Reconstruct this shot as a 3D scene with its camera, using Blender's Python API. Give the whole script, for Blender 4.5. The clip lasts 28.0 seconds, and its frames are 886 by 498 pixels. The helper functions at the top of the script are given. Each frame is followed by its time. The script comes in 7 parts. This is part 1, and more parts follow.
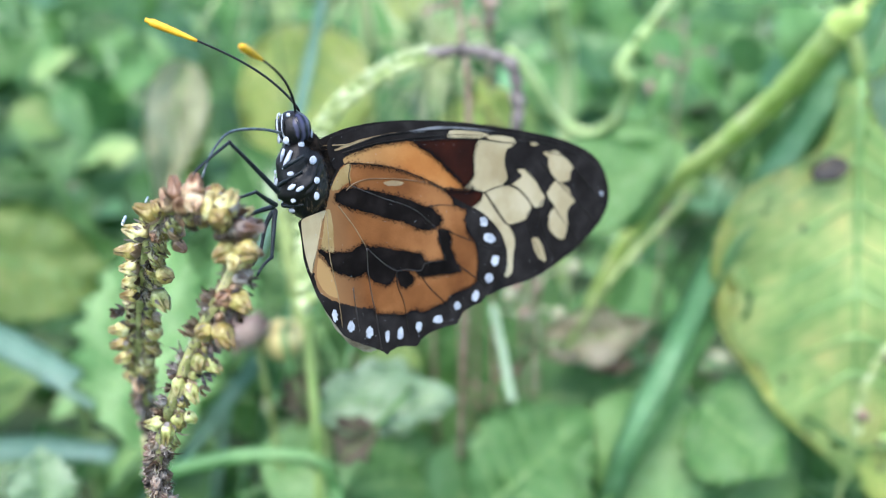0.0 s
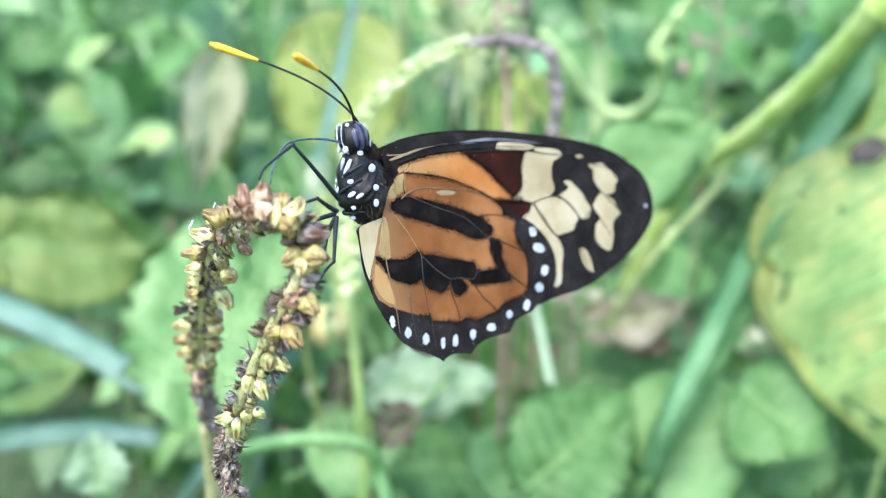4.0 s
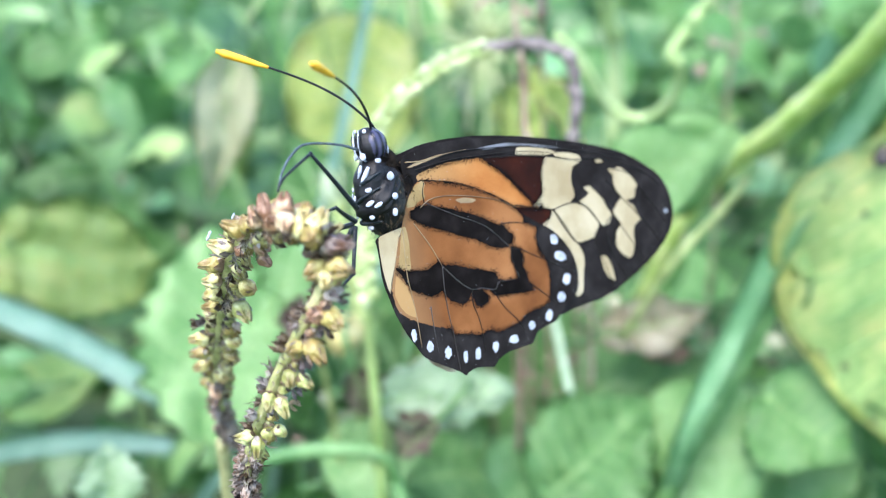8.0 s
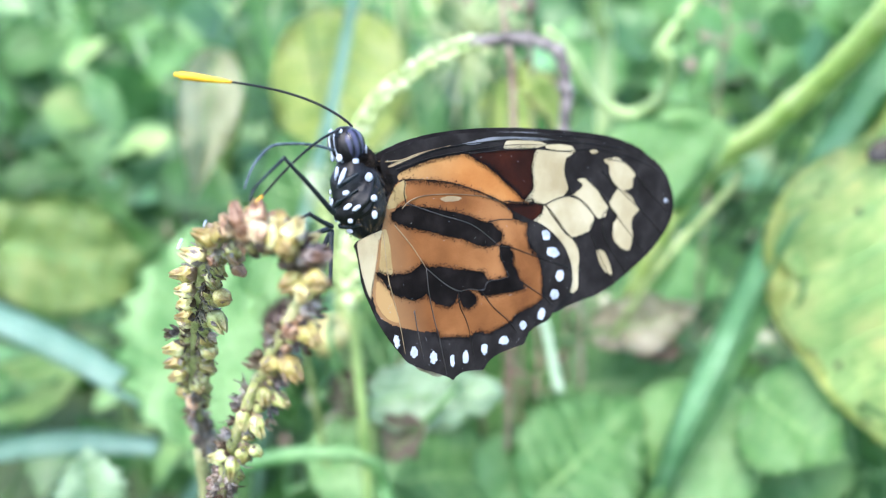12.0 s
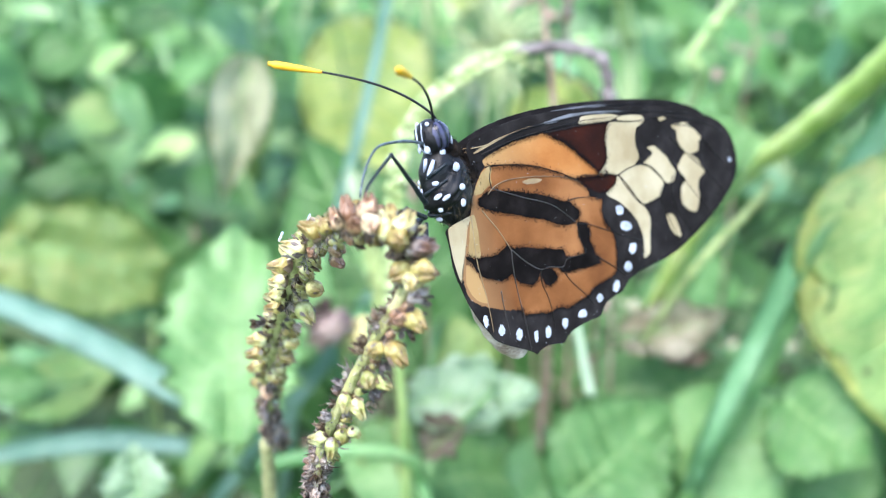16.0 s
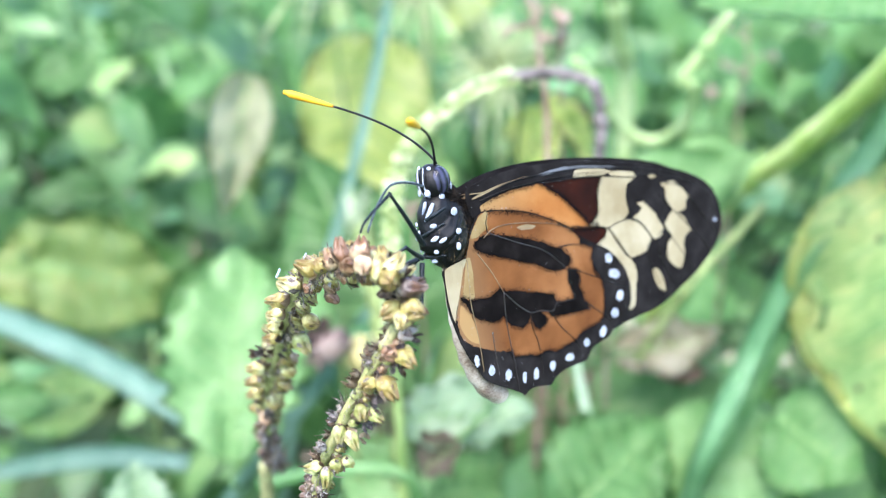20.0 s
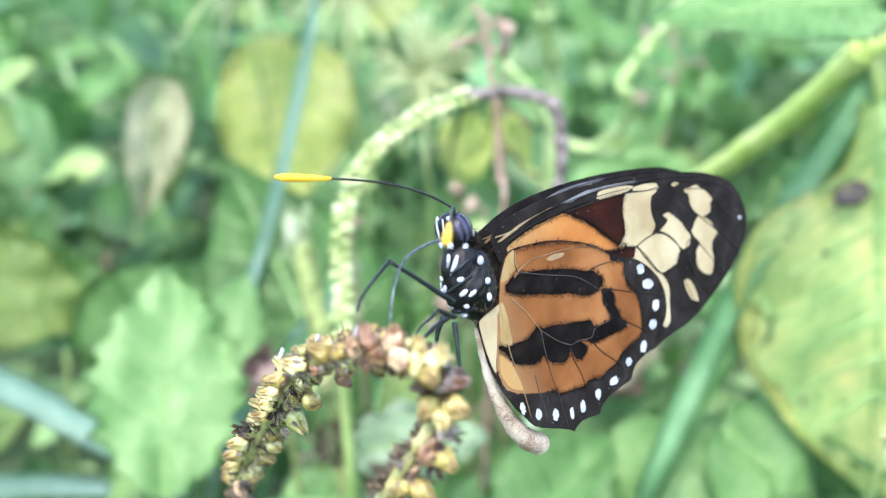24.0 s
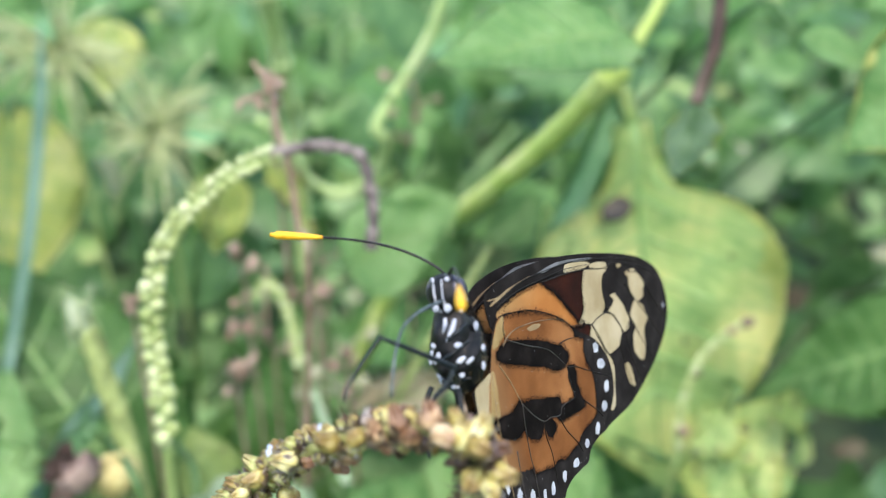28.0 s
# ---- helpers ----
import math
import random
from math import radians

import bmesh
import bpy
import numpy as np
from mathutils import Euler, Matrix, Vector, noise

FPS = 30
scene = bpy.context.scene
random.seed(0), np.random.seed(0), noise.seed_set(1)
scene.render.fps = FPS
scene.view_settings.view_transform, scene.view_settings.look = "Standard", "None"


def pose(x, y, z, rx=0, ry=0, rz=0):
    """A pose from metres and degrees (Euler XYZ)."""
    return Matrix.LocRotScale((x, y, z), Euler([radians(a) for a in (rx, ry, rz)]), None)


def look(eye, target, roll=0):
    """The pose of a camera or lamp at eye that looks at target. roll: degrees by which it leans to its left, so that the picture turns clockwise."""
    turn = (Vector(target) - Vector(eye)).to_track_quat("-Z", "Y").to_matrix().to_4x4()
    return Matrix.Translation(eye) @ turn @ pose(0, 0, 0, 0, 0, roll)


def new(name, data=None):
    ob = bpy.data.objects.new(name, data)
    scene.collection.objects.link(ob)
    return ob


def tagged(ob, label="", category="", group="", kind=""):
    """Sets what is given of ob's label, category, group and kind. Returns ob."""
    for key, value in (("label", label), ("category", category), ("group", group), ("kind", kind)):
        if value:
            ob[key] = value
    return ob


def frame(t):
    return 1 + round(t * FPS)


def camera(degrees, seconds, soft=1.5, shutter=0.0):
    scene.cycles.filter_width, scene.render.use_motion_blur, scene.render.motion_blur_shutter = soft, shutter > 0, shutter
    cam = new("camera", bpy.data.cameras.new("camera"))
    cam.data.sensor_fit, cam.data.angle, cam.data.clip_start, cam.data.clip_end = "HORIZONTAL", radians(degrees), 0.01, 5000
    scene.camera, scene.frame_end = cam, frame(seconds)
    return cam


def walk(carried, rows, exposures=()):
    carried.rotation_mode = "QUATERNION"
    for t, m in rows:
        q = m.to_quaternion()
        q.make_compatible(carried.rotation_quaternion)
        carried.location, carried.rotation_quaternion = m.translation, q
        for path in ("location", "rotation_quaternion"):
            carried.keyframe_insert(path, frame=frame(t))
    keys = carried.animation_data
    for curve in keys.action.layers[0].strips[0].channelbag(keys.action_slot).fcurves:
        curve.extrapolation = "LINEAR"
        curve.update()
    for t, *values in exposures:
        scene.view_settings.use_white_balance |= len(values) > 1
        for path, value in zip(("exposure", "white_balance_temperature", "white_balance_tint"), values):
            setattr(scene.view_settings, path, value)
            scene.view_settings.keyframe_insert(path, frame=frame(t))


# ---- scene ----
cam = camera(46.0, 28.0, soft=1.2)
cam.data.dof.use_dof = True
cam.data.dof.focus_distance = 0.114
cam.data.dof.aperture_fstop = 20.0

# seconds, place in metres, turn in degrees: a hand-held phone that drifts, then swings round to the insect's head
PATH = [
    (0, 0.00000, 0.00000, 0.36000, 70.000, -0.000, 0.000),
    (0.5, -0.00113, -0.00225, 0.36157, 69.890, 0.697, 0.235),
    (1, -0.00327, 0.00009, 0.36311, 70.011, 1.101, 0.632),
    (1.5, -0.00272, 0.00331, 0.36363, 69.815, 1.422, 0.951),
    (2, -0.00221, 0.00526, 0.36184, 69.616, 1.242, 1.003),
    (2.5, -0.00223, 0.00539, 0.36057, 69.300, 1.074, 1.092),
    (3, -0.00313, 0.00438, 0.35978, 68.851, 1.369, 1.187),
    (3.5, -0.00287, 0.00023, 0.36278, 68.769, 1.241, 1.193),
    (5.5, -0.00202, -0.00527, 0.36426, 68.992, 1.425, 1.535),
    (6, -0.00073, -0.00386, 0.36417, 69.083, 1.554, 1.509),
    (6.5, -0.00353, -0.00199, 0.36808, 69.301, 1.594, 1.690),
    (7, -0.00415, 0.00019, 0.36726, 69.294, 1.545, 1.858),
    (7.5, -0.00474, 0.00186, 0.36510, 69.195, 1.603, 1.854),
    (8, -0.00441, 0.00118, 0.36266, 69.097, 1.741, 1.762),
    (8.5, -0.00562, 0.00074, 0.36421, 68.902, 1.893, 1.736),
    (9, -0.00444, 0.00092, 0.36455, 68.923, 1.575, 1.709),
    (9.5, -0.00523, 0.00192, 0.36363, 68.687, 1.248, 1.725),
    (10, -0.00518, 0.00247, 0.36187, 68.806, 1.421, 1.597),
    (10.5, -0.00413, 0.00521, 0.36355, 68.736, 1.540, 1.531),
    (11, -0.00445, 0.00609, 0.36248, 68.888, 1.756, 1.259),
    (11.5, -0.00417, 0.00711, 0.36217, 68.728, 1.616, 1.199),
    (13.5, -0.00511, 0.00589, 0.36135, 68.709, 1.732, 0.963),
    (14, -0.00674, 0.00253, 0.36219, 68.861, 1.601, 1.189),
    (14.5, -0.00621, 0.00069, 0.36190, 68.894, 1.554, 1.056),
    (15, -0.00634, 0.00049, 0.36254, 68.911, 1.346, 1.336),
    (15.5, -0.01024, 0.00035, 0.36543, 69.129, 1.469, 1.697),
    (16, -0.01227, 0.00096, 0.36291, 69.205, 1.275, 1.821),
    (16.5, -0.01122, 0.00136, 0.36225, 69.272, 1.423, 1.757),
    (17, -0.01014, 0.00061, 0.36499, 69.272, 1.407, 1.828),
    (17.5, -0.01098, -0.00081, 0.36426, 69.382, 1.460, 1.867),
    (18, -0.00821, -0.00111, 0.36430, 69.476, 1.747, 1.618),
    (18.5, -0.00911, -0.00104, 0.36610, 69.616, 1.995, 1.616),
    (19, -0.00963, -0.00106, 0.36681, 69.658, 1.901, 1.719),
    (19.5, -0.00921, -0.00254, 0.36684, 69.758, 1.734, 1.698),
    (20, -0.01096, -0.00255, 0.36726, 69.766, 1.391, 1.796),
    (20.5, -0.01147, -0.00148, 0.36585, 70.105, 1.348, 1.520),
    (21, -0.00887, 0.00273, 0.36568, 70.085, 1.270, 1.364),
    (21.5, -0.00812, 0.00562, 0.36578, 69.942, 1.375, 1.250),
    (23.5, -0.01315, 0.01220, 0.36771, 69.576, 0.554, -0.618),
    (24, -0.02307, 0.01151, 0.37103, 69.223, 0.240, -3.433),
    (24.5, -0.02556, 0.01311, 0.37498, 69.271, 0.667, -7.405),
    (25, -0.03408, 0.01257, 0.37386, 69.263, -0.318, -10.240),
    (25.5, -0.04292, 0.01091, 0.37265, 69.443, 0.589, -13.817),
    (26, -0.04553, 0.01088, 0.37235, 70.222, 0.150, -16.683),
    (26.5, -0.05007, 0.01125, 0.36940, 70.772, 0.391, -18.522),
    (27, -0.05136, 0.01605, 0.36937, 70.704, 0.905, -19.638),
    (27.5, -0.04494, 0.01874, 0.37267, 71.455, 1.624, -20.853),
    (28, -0.04749, 0.01946, 0.37272, 71.247, 1.817, -20.978),
]
EXPOSURES = [(0.0, 1.88, 6350, 12), (1.0, 2.06, 6350, 12), (6.0, 2.24, 6300, 13), (14.0, 2.34, 6250, 14), (20.0, 2.34, 6300, 14), (24.0, 2.28, 6550, 13), (25.0, 1.96, 6600, 12), (26.0, 1.83, 6650, 13), (26.5, 1.9, 6700, 13), (28.0, 1.72, 7100, 13)]
walk(cam, [(t, pose(*p)) for t, *p in PATH], EXPOSURES)

# ---- light: bright open shade ----
world = bpy.data.worlds.new("sky")
scene.world = world
world.use_nodes = True
wn = world.node_tree.nodes
sky = wn.new("ShaderNodeTexSky")
sky.sky_type, sky.sun_disc = "NISHITA", False
sky.sun_elevation, sky.sun_rotation = radians(58), radians(200)
world.node_tree.links.new(sky.outputs[0], wn["Background"].inputs[0])
wn["Background"].inputs[1].default_value = 0.15
sun = new("sun", bpy.data.lights.new("sun", "SUN"))
sun.data.energy, sun.data.angle, sun.data.color = 1.3, radians(26), (1.0, 0.96, 0.88)
sun.matrix_world = look((-0.35, -0.9, 2.0), (0, 0.15, 0.3))


# ---- materials ----
def ramp(nt, stops):
    r = nt.nodes.new("ShaderNodeValToRGB")
    while len(r.color_ramp.elements) < len(stops):
        r.color_ramp.elements.new(0.5)
    for e, (p, c) in zip(r.color_ramp.elements, stops):
        e.position, e.color = p, (*c, 1)
    return r


def surface(name, dark, mid, light, scale=120.0, rough=0.6, bump=0.2, fine=1200.0, through_light=0.0, metal=0.0,
            vary=0.0, sheen=0.0, spec=0.5, bump_size=0.0004, veins=0.0):
    """A material mottled at two scales; through_light: how much light passes (leaves, wings); vary: change from piece to piece."""
    m = bpy.data.materials.new(name)
    m.use_nodes = True
    nt = m.node_tree
    n, l = nt.nodes, nt.links
    b = n["Principled BSDF"]
    co = n.new("ShaderNodeTexCoord")
    big, small = n.new("ShaderNodeTexNoise"), n.new("ShaderNodeTexNoise")
    big.inputs["Scale"].default_value, big.inputs["Detail"].default_value = scale, 4
    small.inputs["Scale"].default_value, small.inputs["Detail"].default_value = fine, 3
    l.new(co.outputs["Object"], big.inputs["Vector"])
    l.new(co.outputs["Object"], small.inputs["Vector"])
    mix = n.new("ShaderNodeMath")
    mix.operation = "MULTIPLY_ADD"
    l.new(small.outputs["Fac"], mix.inputs[0])
    mix.inputs[1].default_value = 0.35
    l.new(big.outputs["Fac"], mix.inputs[2])
    shift = n.new("ShaderNodeMath")
    shift.operation = "MULTIPLY_ADD"
    info = n.new("ShaderNodeObjectInfo")
    l.new(info.outputs["Random"], shift.inputs[0])
    shift.inputs[1].default_value = vary
    l.new(mix.outputs[0], shift.inputs[2])
    sub = n.new("ShaderNodeMath")
    sub.operation = "SUBTRACT"
    l.new(shift.outputs[0], sub.inputs[0])
    sub.inputs[1].default_value = 0.175 + vary * 0.5
    r = ramp(nt, [(0.32, dark), (0.5, mid), (0.68, light)])
    l.new(sub.outputs[0], r.inputs[0])
    tone = r.outputs[0]
    height = small.outputs["Fac"]
    if veins:
        sep = n.new("ShaderNodeSeparateXYZ")
        l.new(co.outputs["Object"], sep.inputs[0])
        out = sep.outputs["X"]
        for op, value in (("ABSOLUTE", None), ("MULTIPLY", 0.75)):
            m1 = n.new("ShaderNodeMath")
            m1.operation = op
            l.new(out, m1.inputs[0])
            if value is not None:
                m1.inputs[1].default_value = value
            out = m1.outputs[0]
        steps = (("SUBTRACT", sep.outputs["Y"]), ("ADD", None), ("MULTIPLY", 2 * math.pi / veins), ("SINE", None), ("POWER", 10.0))
        wob = n.new("ShaderNodeMath")
        wob.operation = "MULTIPLY"
        l.new(big.outputs["Fac"], wob.inputs[0])
        wob.inputs[1].default_value = veins * 0.9
        for op, value in steps:
            m1 = n.new("ShaderNodeMath")
            m1.operation = op
            l.new(out, m1.inputs[0])
            if op == "SUBTRACT":
                l.new(value, m1.inputs[1])
            elif op == "ADD":
                l.new(wob.outputs[0], m1.inputs[1])
            elif value is not None:
                m1.inputs[1].default_value = value
            out = m1.outputs[0]
        vm = n.new("ShaderNodeMix")
        vm.data_type = "RGBA"
        vm.inputs["B"].default_value = (*[min(1, c * 1.25 + 0.02) for c in light], 1)
        vf = n.new("ShaderNodeMath")
        vf.operation = "MULTIPLY"
        vf.use_clamp = True
        l.new(out, vf.inputs[0])
        vf.inputs[1].default_value = 0.18
        l.new(vf.outputs[0], vm.inputs["Factor"])
        l.new(tone, vm.inputs["A"])
        tone = vm.outputs["Result"]
    l.new(tone, b.inputs["Base Color"])
    b.inputs["Roughness"].default_value = rough
    b.inputs["Metallic"].default_value = metal
    b.inputs["Specular IOR Level"].default_value = spec
    b.inputs["Sheen Weight"].default_value = sheen
    if bump:
        bp = n.new("ShaderNodeBump")
        bp.inputs["Strength"].default_value = bump
        bp.inputs["Distance"].default_value = bump_size
        l.new(height, bp.inputs["Height"])
        l.new(bp.outputs[0], b.inputs["Normal"])
    if through_light:
        tr, ms = n.new("ShaderNodeBsdfTranslucent"), n.new("ShaderNodeMixShader")
        l.new(tone, tr.inputs[0])
        ms.inputs[0].default_value = through_light
        l.new(b.outputs[0], ms.inputs[1])
        l.new(tr.outputs[0], ms.inputs[2])
        l.new(ms.outputs[0], n["Material Output"].inputs[0])
    return m


WING_BLACK = surface("wing_black", (0.0105, 0.0088, 0.0082), (0.016, 0.0138, 0.013), (0.026, 0.0225, 0.0215), 350, 0.85, 0.3, 9000, spec=0.04, bump_size=0.00005)
WING_BAND = surface("wing_band_black", (0.0035, 0.0026, 0.0022), (0.006, 0.0045, 0.004), (0.013, 0.010, 0.009), 500, 0.85, 0.3, 9000, spec=0.06, bump_size=0.00005)
WING_ORANGE = surface("wing_orange", (0.125, 0.042, 0.012), (0.22, 0.083, 0.025), (0.34, 0.145, 0.052), 110, 0.85, 0.35, 9000, 0.1, spec=0.12, bump_size=0.00006)
WING_PALE_ORANGE = surface("wing_pale_orange", (0.28, 0.092, 0.022), (0.41, 0.155, 0.040), (0.51, 0.24, 0.08), 110, 0.85, 0.35, 9000, 0.1, spec=0.12, bump_size=0.00006)


def fade_from_root(mat, x0, x1, tone):
    """Scales grow paler towards the wing's root: tone at x0, the field's own colour from x1 on, in millimetres."""
    n, l = mat.node_tree.nodes, mat.node_tree.links
    b = n["Principled BSDF"]
    src = b.inputs["Base Color"].links[0].from_socket
    sep, rng, mx = n.new("ShaderNodeSeparateXYZ"), n.new("ShaderNodeMapRange"), n.new("ShaderNodeMix")
    mx.data_type = "RGBA"
    l.new(n["Texture Coordinate"].outputs["Object"], sep.inputs[0])
    l.new(sep.outputs["X"], rng.inputs["Value"])
    rng.inputs["From Min"].default_value, rng.inputs["From Max"].default_value = x0 * 0.001, x1 * 0.001
    l.new(rng.outputs[0], mx.inputs["Factor"])
    mx.inputs["A"].default_value = (*tone, 1)
    l.new(src, mx.inputs["B"])
    l.new(mx.outputs["Result"], b.inputs["Base Color"])


fade_from_root(WING_PALE_ORANGE, 8.0, 18.0, (0.42, 0.25, 0.10))
fade_from_root(WING_ORANGE, 3.0, 9.0, (0.30, 0.16, 0.07))
WING_CREAM = surface("wing_cream", (0.34, 0.265, 0.145), (0.44, 0.36, 0.215), (0.52, 0.44, 0.285), 170, 0.85, 0.25, 9000, 0.1, spec=0.12, bump_size=0.00006)
WING_MAROON = surface("wing_maroon", (0.010, 0.0024, 0.0013), (0.026, 0.0050, 0.0022), (0.075, 0.016, 0.005), 130, 0.8, 0.25, 9000, spec=0.1, bump_size=0.00005)
WING_WHITE = surface("wing_white", (0.30, 0.32, 0.36), (0.43, 0.45, 0.50), (0.54, 0.56, 0.60), 900, 0.7, 0.3, 9000, bump_size=0.00005)
VEIN = surface("vein", (0.003, 0.0025, 0.002), (0.008, 0.006, 0.005), (0.018, 0.013, 0.01), 400, 0.6, 0, spec=0.2)
PALE_VEIN = surface("pale_vein", (0.18, 0.12, 0.06), (0.25, 0.17, 0.085), (0.34, 0.25, 0.13), 400, 0.6, 0)
GREY_VEIN = surface("grey_vein", (0.02, 0.017, 0.016), (0.036, 0.031, 0.03), (0.06, 0.054, 0.052), 400, 0.4, 0)
COSTA_TAN = surface("costa_tan", (0.09, 0.055, 0.025), (0.15, 0.095, 0.045), (0.23, 0.16, 0.085), 300, 0.6, 0)
COSTA_GREY = surface("costa_grey", (0.06, 0.06, 0.065), (0.12, 0.12, 0.13), (0.20, 0.20, 0.22), 300, 0.4, 0.2, 6000)
BODY_BLACK = surface("body_black", (0.0015, 0.0015, 0.002), (0.003, 0.003, 0.0035), (0.010, 0.008, 0.008), 900, 0.42, 0.6, 7000, spec=0.3, bump_size=0.0001)
EYE = surface("eye", (0.006, 0.006, 0.012), (0.014, 0.014, 0.026), (0.035, 0.034, 0.055), 900, 0.22, 0.15, 12000, spec=0.4)
# the eye's bluish sheen stripes are painted into its base colour
eye_nodes, eye_links = EYE.node_tree.nodes, EYE.node_tree.links
bands = eye_nodes.new("ShaderNodeTexWave")
bands.inputs["Scale"].default_value, bands.inputs["Distortion"].default_value = 420, 1.5
sheen_mix = eye_nodes.new("ShaderNodeMix")
sheen_mix.data_type = "RGBA"
sheen_mix.inputs["A"].default_value, sheen_mix.inputs["B"].default_value = (0.006, 0.006, 0.012, 1), (0.05, 0.05, 0.09, 1)
eye_links.new(eye_nodes["Texture Coordinate"].outputs["Object"], bands.inputs["Vector"])
eye_links.new(bands.outputs["Fac"], sheen_mix.inputs["Factor"])
eye_links.new(sheen_mix.outputs["Result"], eye_nodes["Principled BSDF"].inputs["Base Color"])
BODY_WHITE = surface("body_white", (0.28, 0.31, 0.37), (0.40, 0.43, 0.50), (0.50, 0.53, 0.59), 1200, 0.75, 0.6, 9000, bump_size=0.0001)
ABDOMEN = surface("abdomen", (0.20, 0.13, 0.09), (0.52, 0.43, 0.34), (0.72, 0.66, 0.58), 260, 0.7, 0.5, 4000)
FUR_BROWN = surface("fur_brown", (0.003, 0.0025, 0.002), (0.008, 0.006, 0.0045), (0.02, 0.014, 0.01), 900, 0.7, 0.5, 7000, spec=0.05, bump_size=0.0001)
FUR_PALE = surface("fur_pale", (0.07, 0.045, 0.02), (0.15, 0.10, 0.05), (0.26, 0.19, 0.10), 900, 0.6, 0.3, 7000, spec=0.2)
CREAM_SOFT = surface("wing_cream_soft", (0.25, 0.16, 0.06), (0.34, 0.235, 0.10), (0.44, 0.33, 0.17), 200, 0.8, 0.25, 9000, 0.1, spec=0.12, bump_size=0.00006)
LEG = surface("leg", (0.004, 0.006, 0.008), (0.008, 0.012, 0.015), (0.015, 0.023, 0.028), 1500, 0.35, 0.3, 9000, spec=0.3)
CLUB = surface("club", (0.62, 0.27, 0.004), (0.74, 0.37, 0.008), (0.8, 0.46, 0.02), 700, 0.5, 0.3, 9000)
TONGUE = surface("tongue", (0.02, 0.03, 0.035), (0.05, 0.07, 0.08), (0.1, 0.13, 0.14), 1500, 0.3, 0.1)

SPIKE_STEM = surface("spike_stem", (0.20, 0.20, 0.06), (0.36, 0.37, 0.13), (0.50, 0.47, 0.22), 500, 0.6, 0.6, 3500)
NUT_YELLOW = surface("nut_yellow", (0.28, 0.21, 0.06), (0.50, 0.44, 0.15), (0.66, 0.63, 0.33), 0.9, 0.3, 0.5, 5, 0.15, vary=0.3, bump_size=0.00008, spec=0.5)
NUT_PINK = surface("nut_pink", (0.21, 0.11, 0.06), (0.44, 0.29, 0.16), (0.63, 0.50, 0.32), 0.9, 0.3, 0.5, 5, 0.12, vary=0.35, bump_size=0.00008, spec=0.5)
NUT_GREEN = surface("nut_green", (0.22, 0.22, 0.06), (0.42, 0.45, 0.15), (0.60, 0.61, 0.30), 0.9, 0.32, 0.5, 5, 0.15, vary=0.3, bump_size=0.00008, spec=0.5)
NUT_GREY = surface("nut_grey", (0.06, 0.035, 0.028), (0.18, 0.13, 0.105), (0.42, 0.35, 0.29), 0.9, 0.35, 0.5, 5, 0.05, vary=0.35, bump_size=0.00008, spec=0.5)


def dry_tip(mat):
    """Nutlets turn brown at the beak and at the rim of the cup, in their own lengths."""
    n, l = mat.node_tree.nodes, mat.node_tree.links
    b = n["Principled BSDF"]
    src = b.inputs["Base Color"].links[0].from_socket
    sep, add, r, mx = n.new("ShaderNodeSeparateXYZ"), n.new("ShaderNodeMath"), n.new("ShaderNodeValToRGB"), n.new("ShaderNodeMix")
    l.new(n["Texture Coordinate"].outputs["Object"], sep.inputs[0])
    spread = n.new("ShaderNodeTexNoise")
    spread.inputs["Scale"].default_value = 2.4
    l.new(n["Texture Coordinate"].outputs["Object"], spread.inputs["Vector"])
    add.operation = "MULTIPLY_ADD"
    l.new(spread.outputs["Fac"], add.inputs[0])
    add.inputs[1].default_value = 0.9
    l.new(sep.outputs["Z"], add.inputs[2])
    rng = n.new("ShaderNodeMapRange")
    rng.inputs["From Min"].default_value, rng.inputs["From Max"].default_value = 0.0, 2.6
    l.new(add.outputs[0], rng.inputs["Value"])
    e = r.color_ramp.elements
    e[0].position, e[0].color = 0.16, (0.55, 0.55, 0.55, 1)
    e[1].position, e[1].color = 0.30, (0, 0, 0, 1)
    k = e.new(0.70)
    k.color = (0, 0, 0, 1)
    k = e.new(0.84)
    k.color = (0.5, 0.5, 0.5, 1)
    l.new(rng.outputs[0], r.inputs[0])
    mx.data_type = "RGBA"
    l.new(r.outputs[0], mx.inputs["Factor"])
    l.new(src, mx.inputs["A"])
    mx.inputs["B"].default_value = (0.17, 0.085, 0.045, 1)
    l.new(mx.outputs["Result"], b.inputs["Base Color"])


for nut in (NUT_YELLOW, NUT_PINK, NUT_GREEN, NUT_GREY):
    dry_tip(nut)
HUSK = surface("husk", (0.14, 0.09, 0.06), (0.35, 0.26, 0.18), (0.56, 0.46, 0.35), 1.6, 0.65, 0.6, 8, 0.25, vary=0.5, bump_size=0.0001)
HUSK_GREY = surface("husk_grey", (0.12, 0.095, 0.09), (0.32, 0.27, 0.25), (0.56, 0.51, 0.49), 1.6, 0.65, 0.6, 8, 0.25, vary=0.5, bump_size=0.0001)
CHAFF = surface("chaff", (0.10, 0.065, 0.05), (0.28, 0.21, 0.16), (0.52, 0.43, 0.35), 1.6, 0.7, 0.6, 8, 0.25, vary=0.6, bump_size=0.0001)
HAIR = surface("hair", (0.2, 0.17, 0.14), (0.38, 0.34, 0.29), (0.55, 0.51, 0.45), 800, 0.6, 0, 3000, 0.2)
PETAL = surface("petal", (0.45, 0.55, 0.72), (0.62, 0.70, 0.84), (0.75, 0.8, 0.88), 600, 0.5, 0.2, 4000, 0.2)

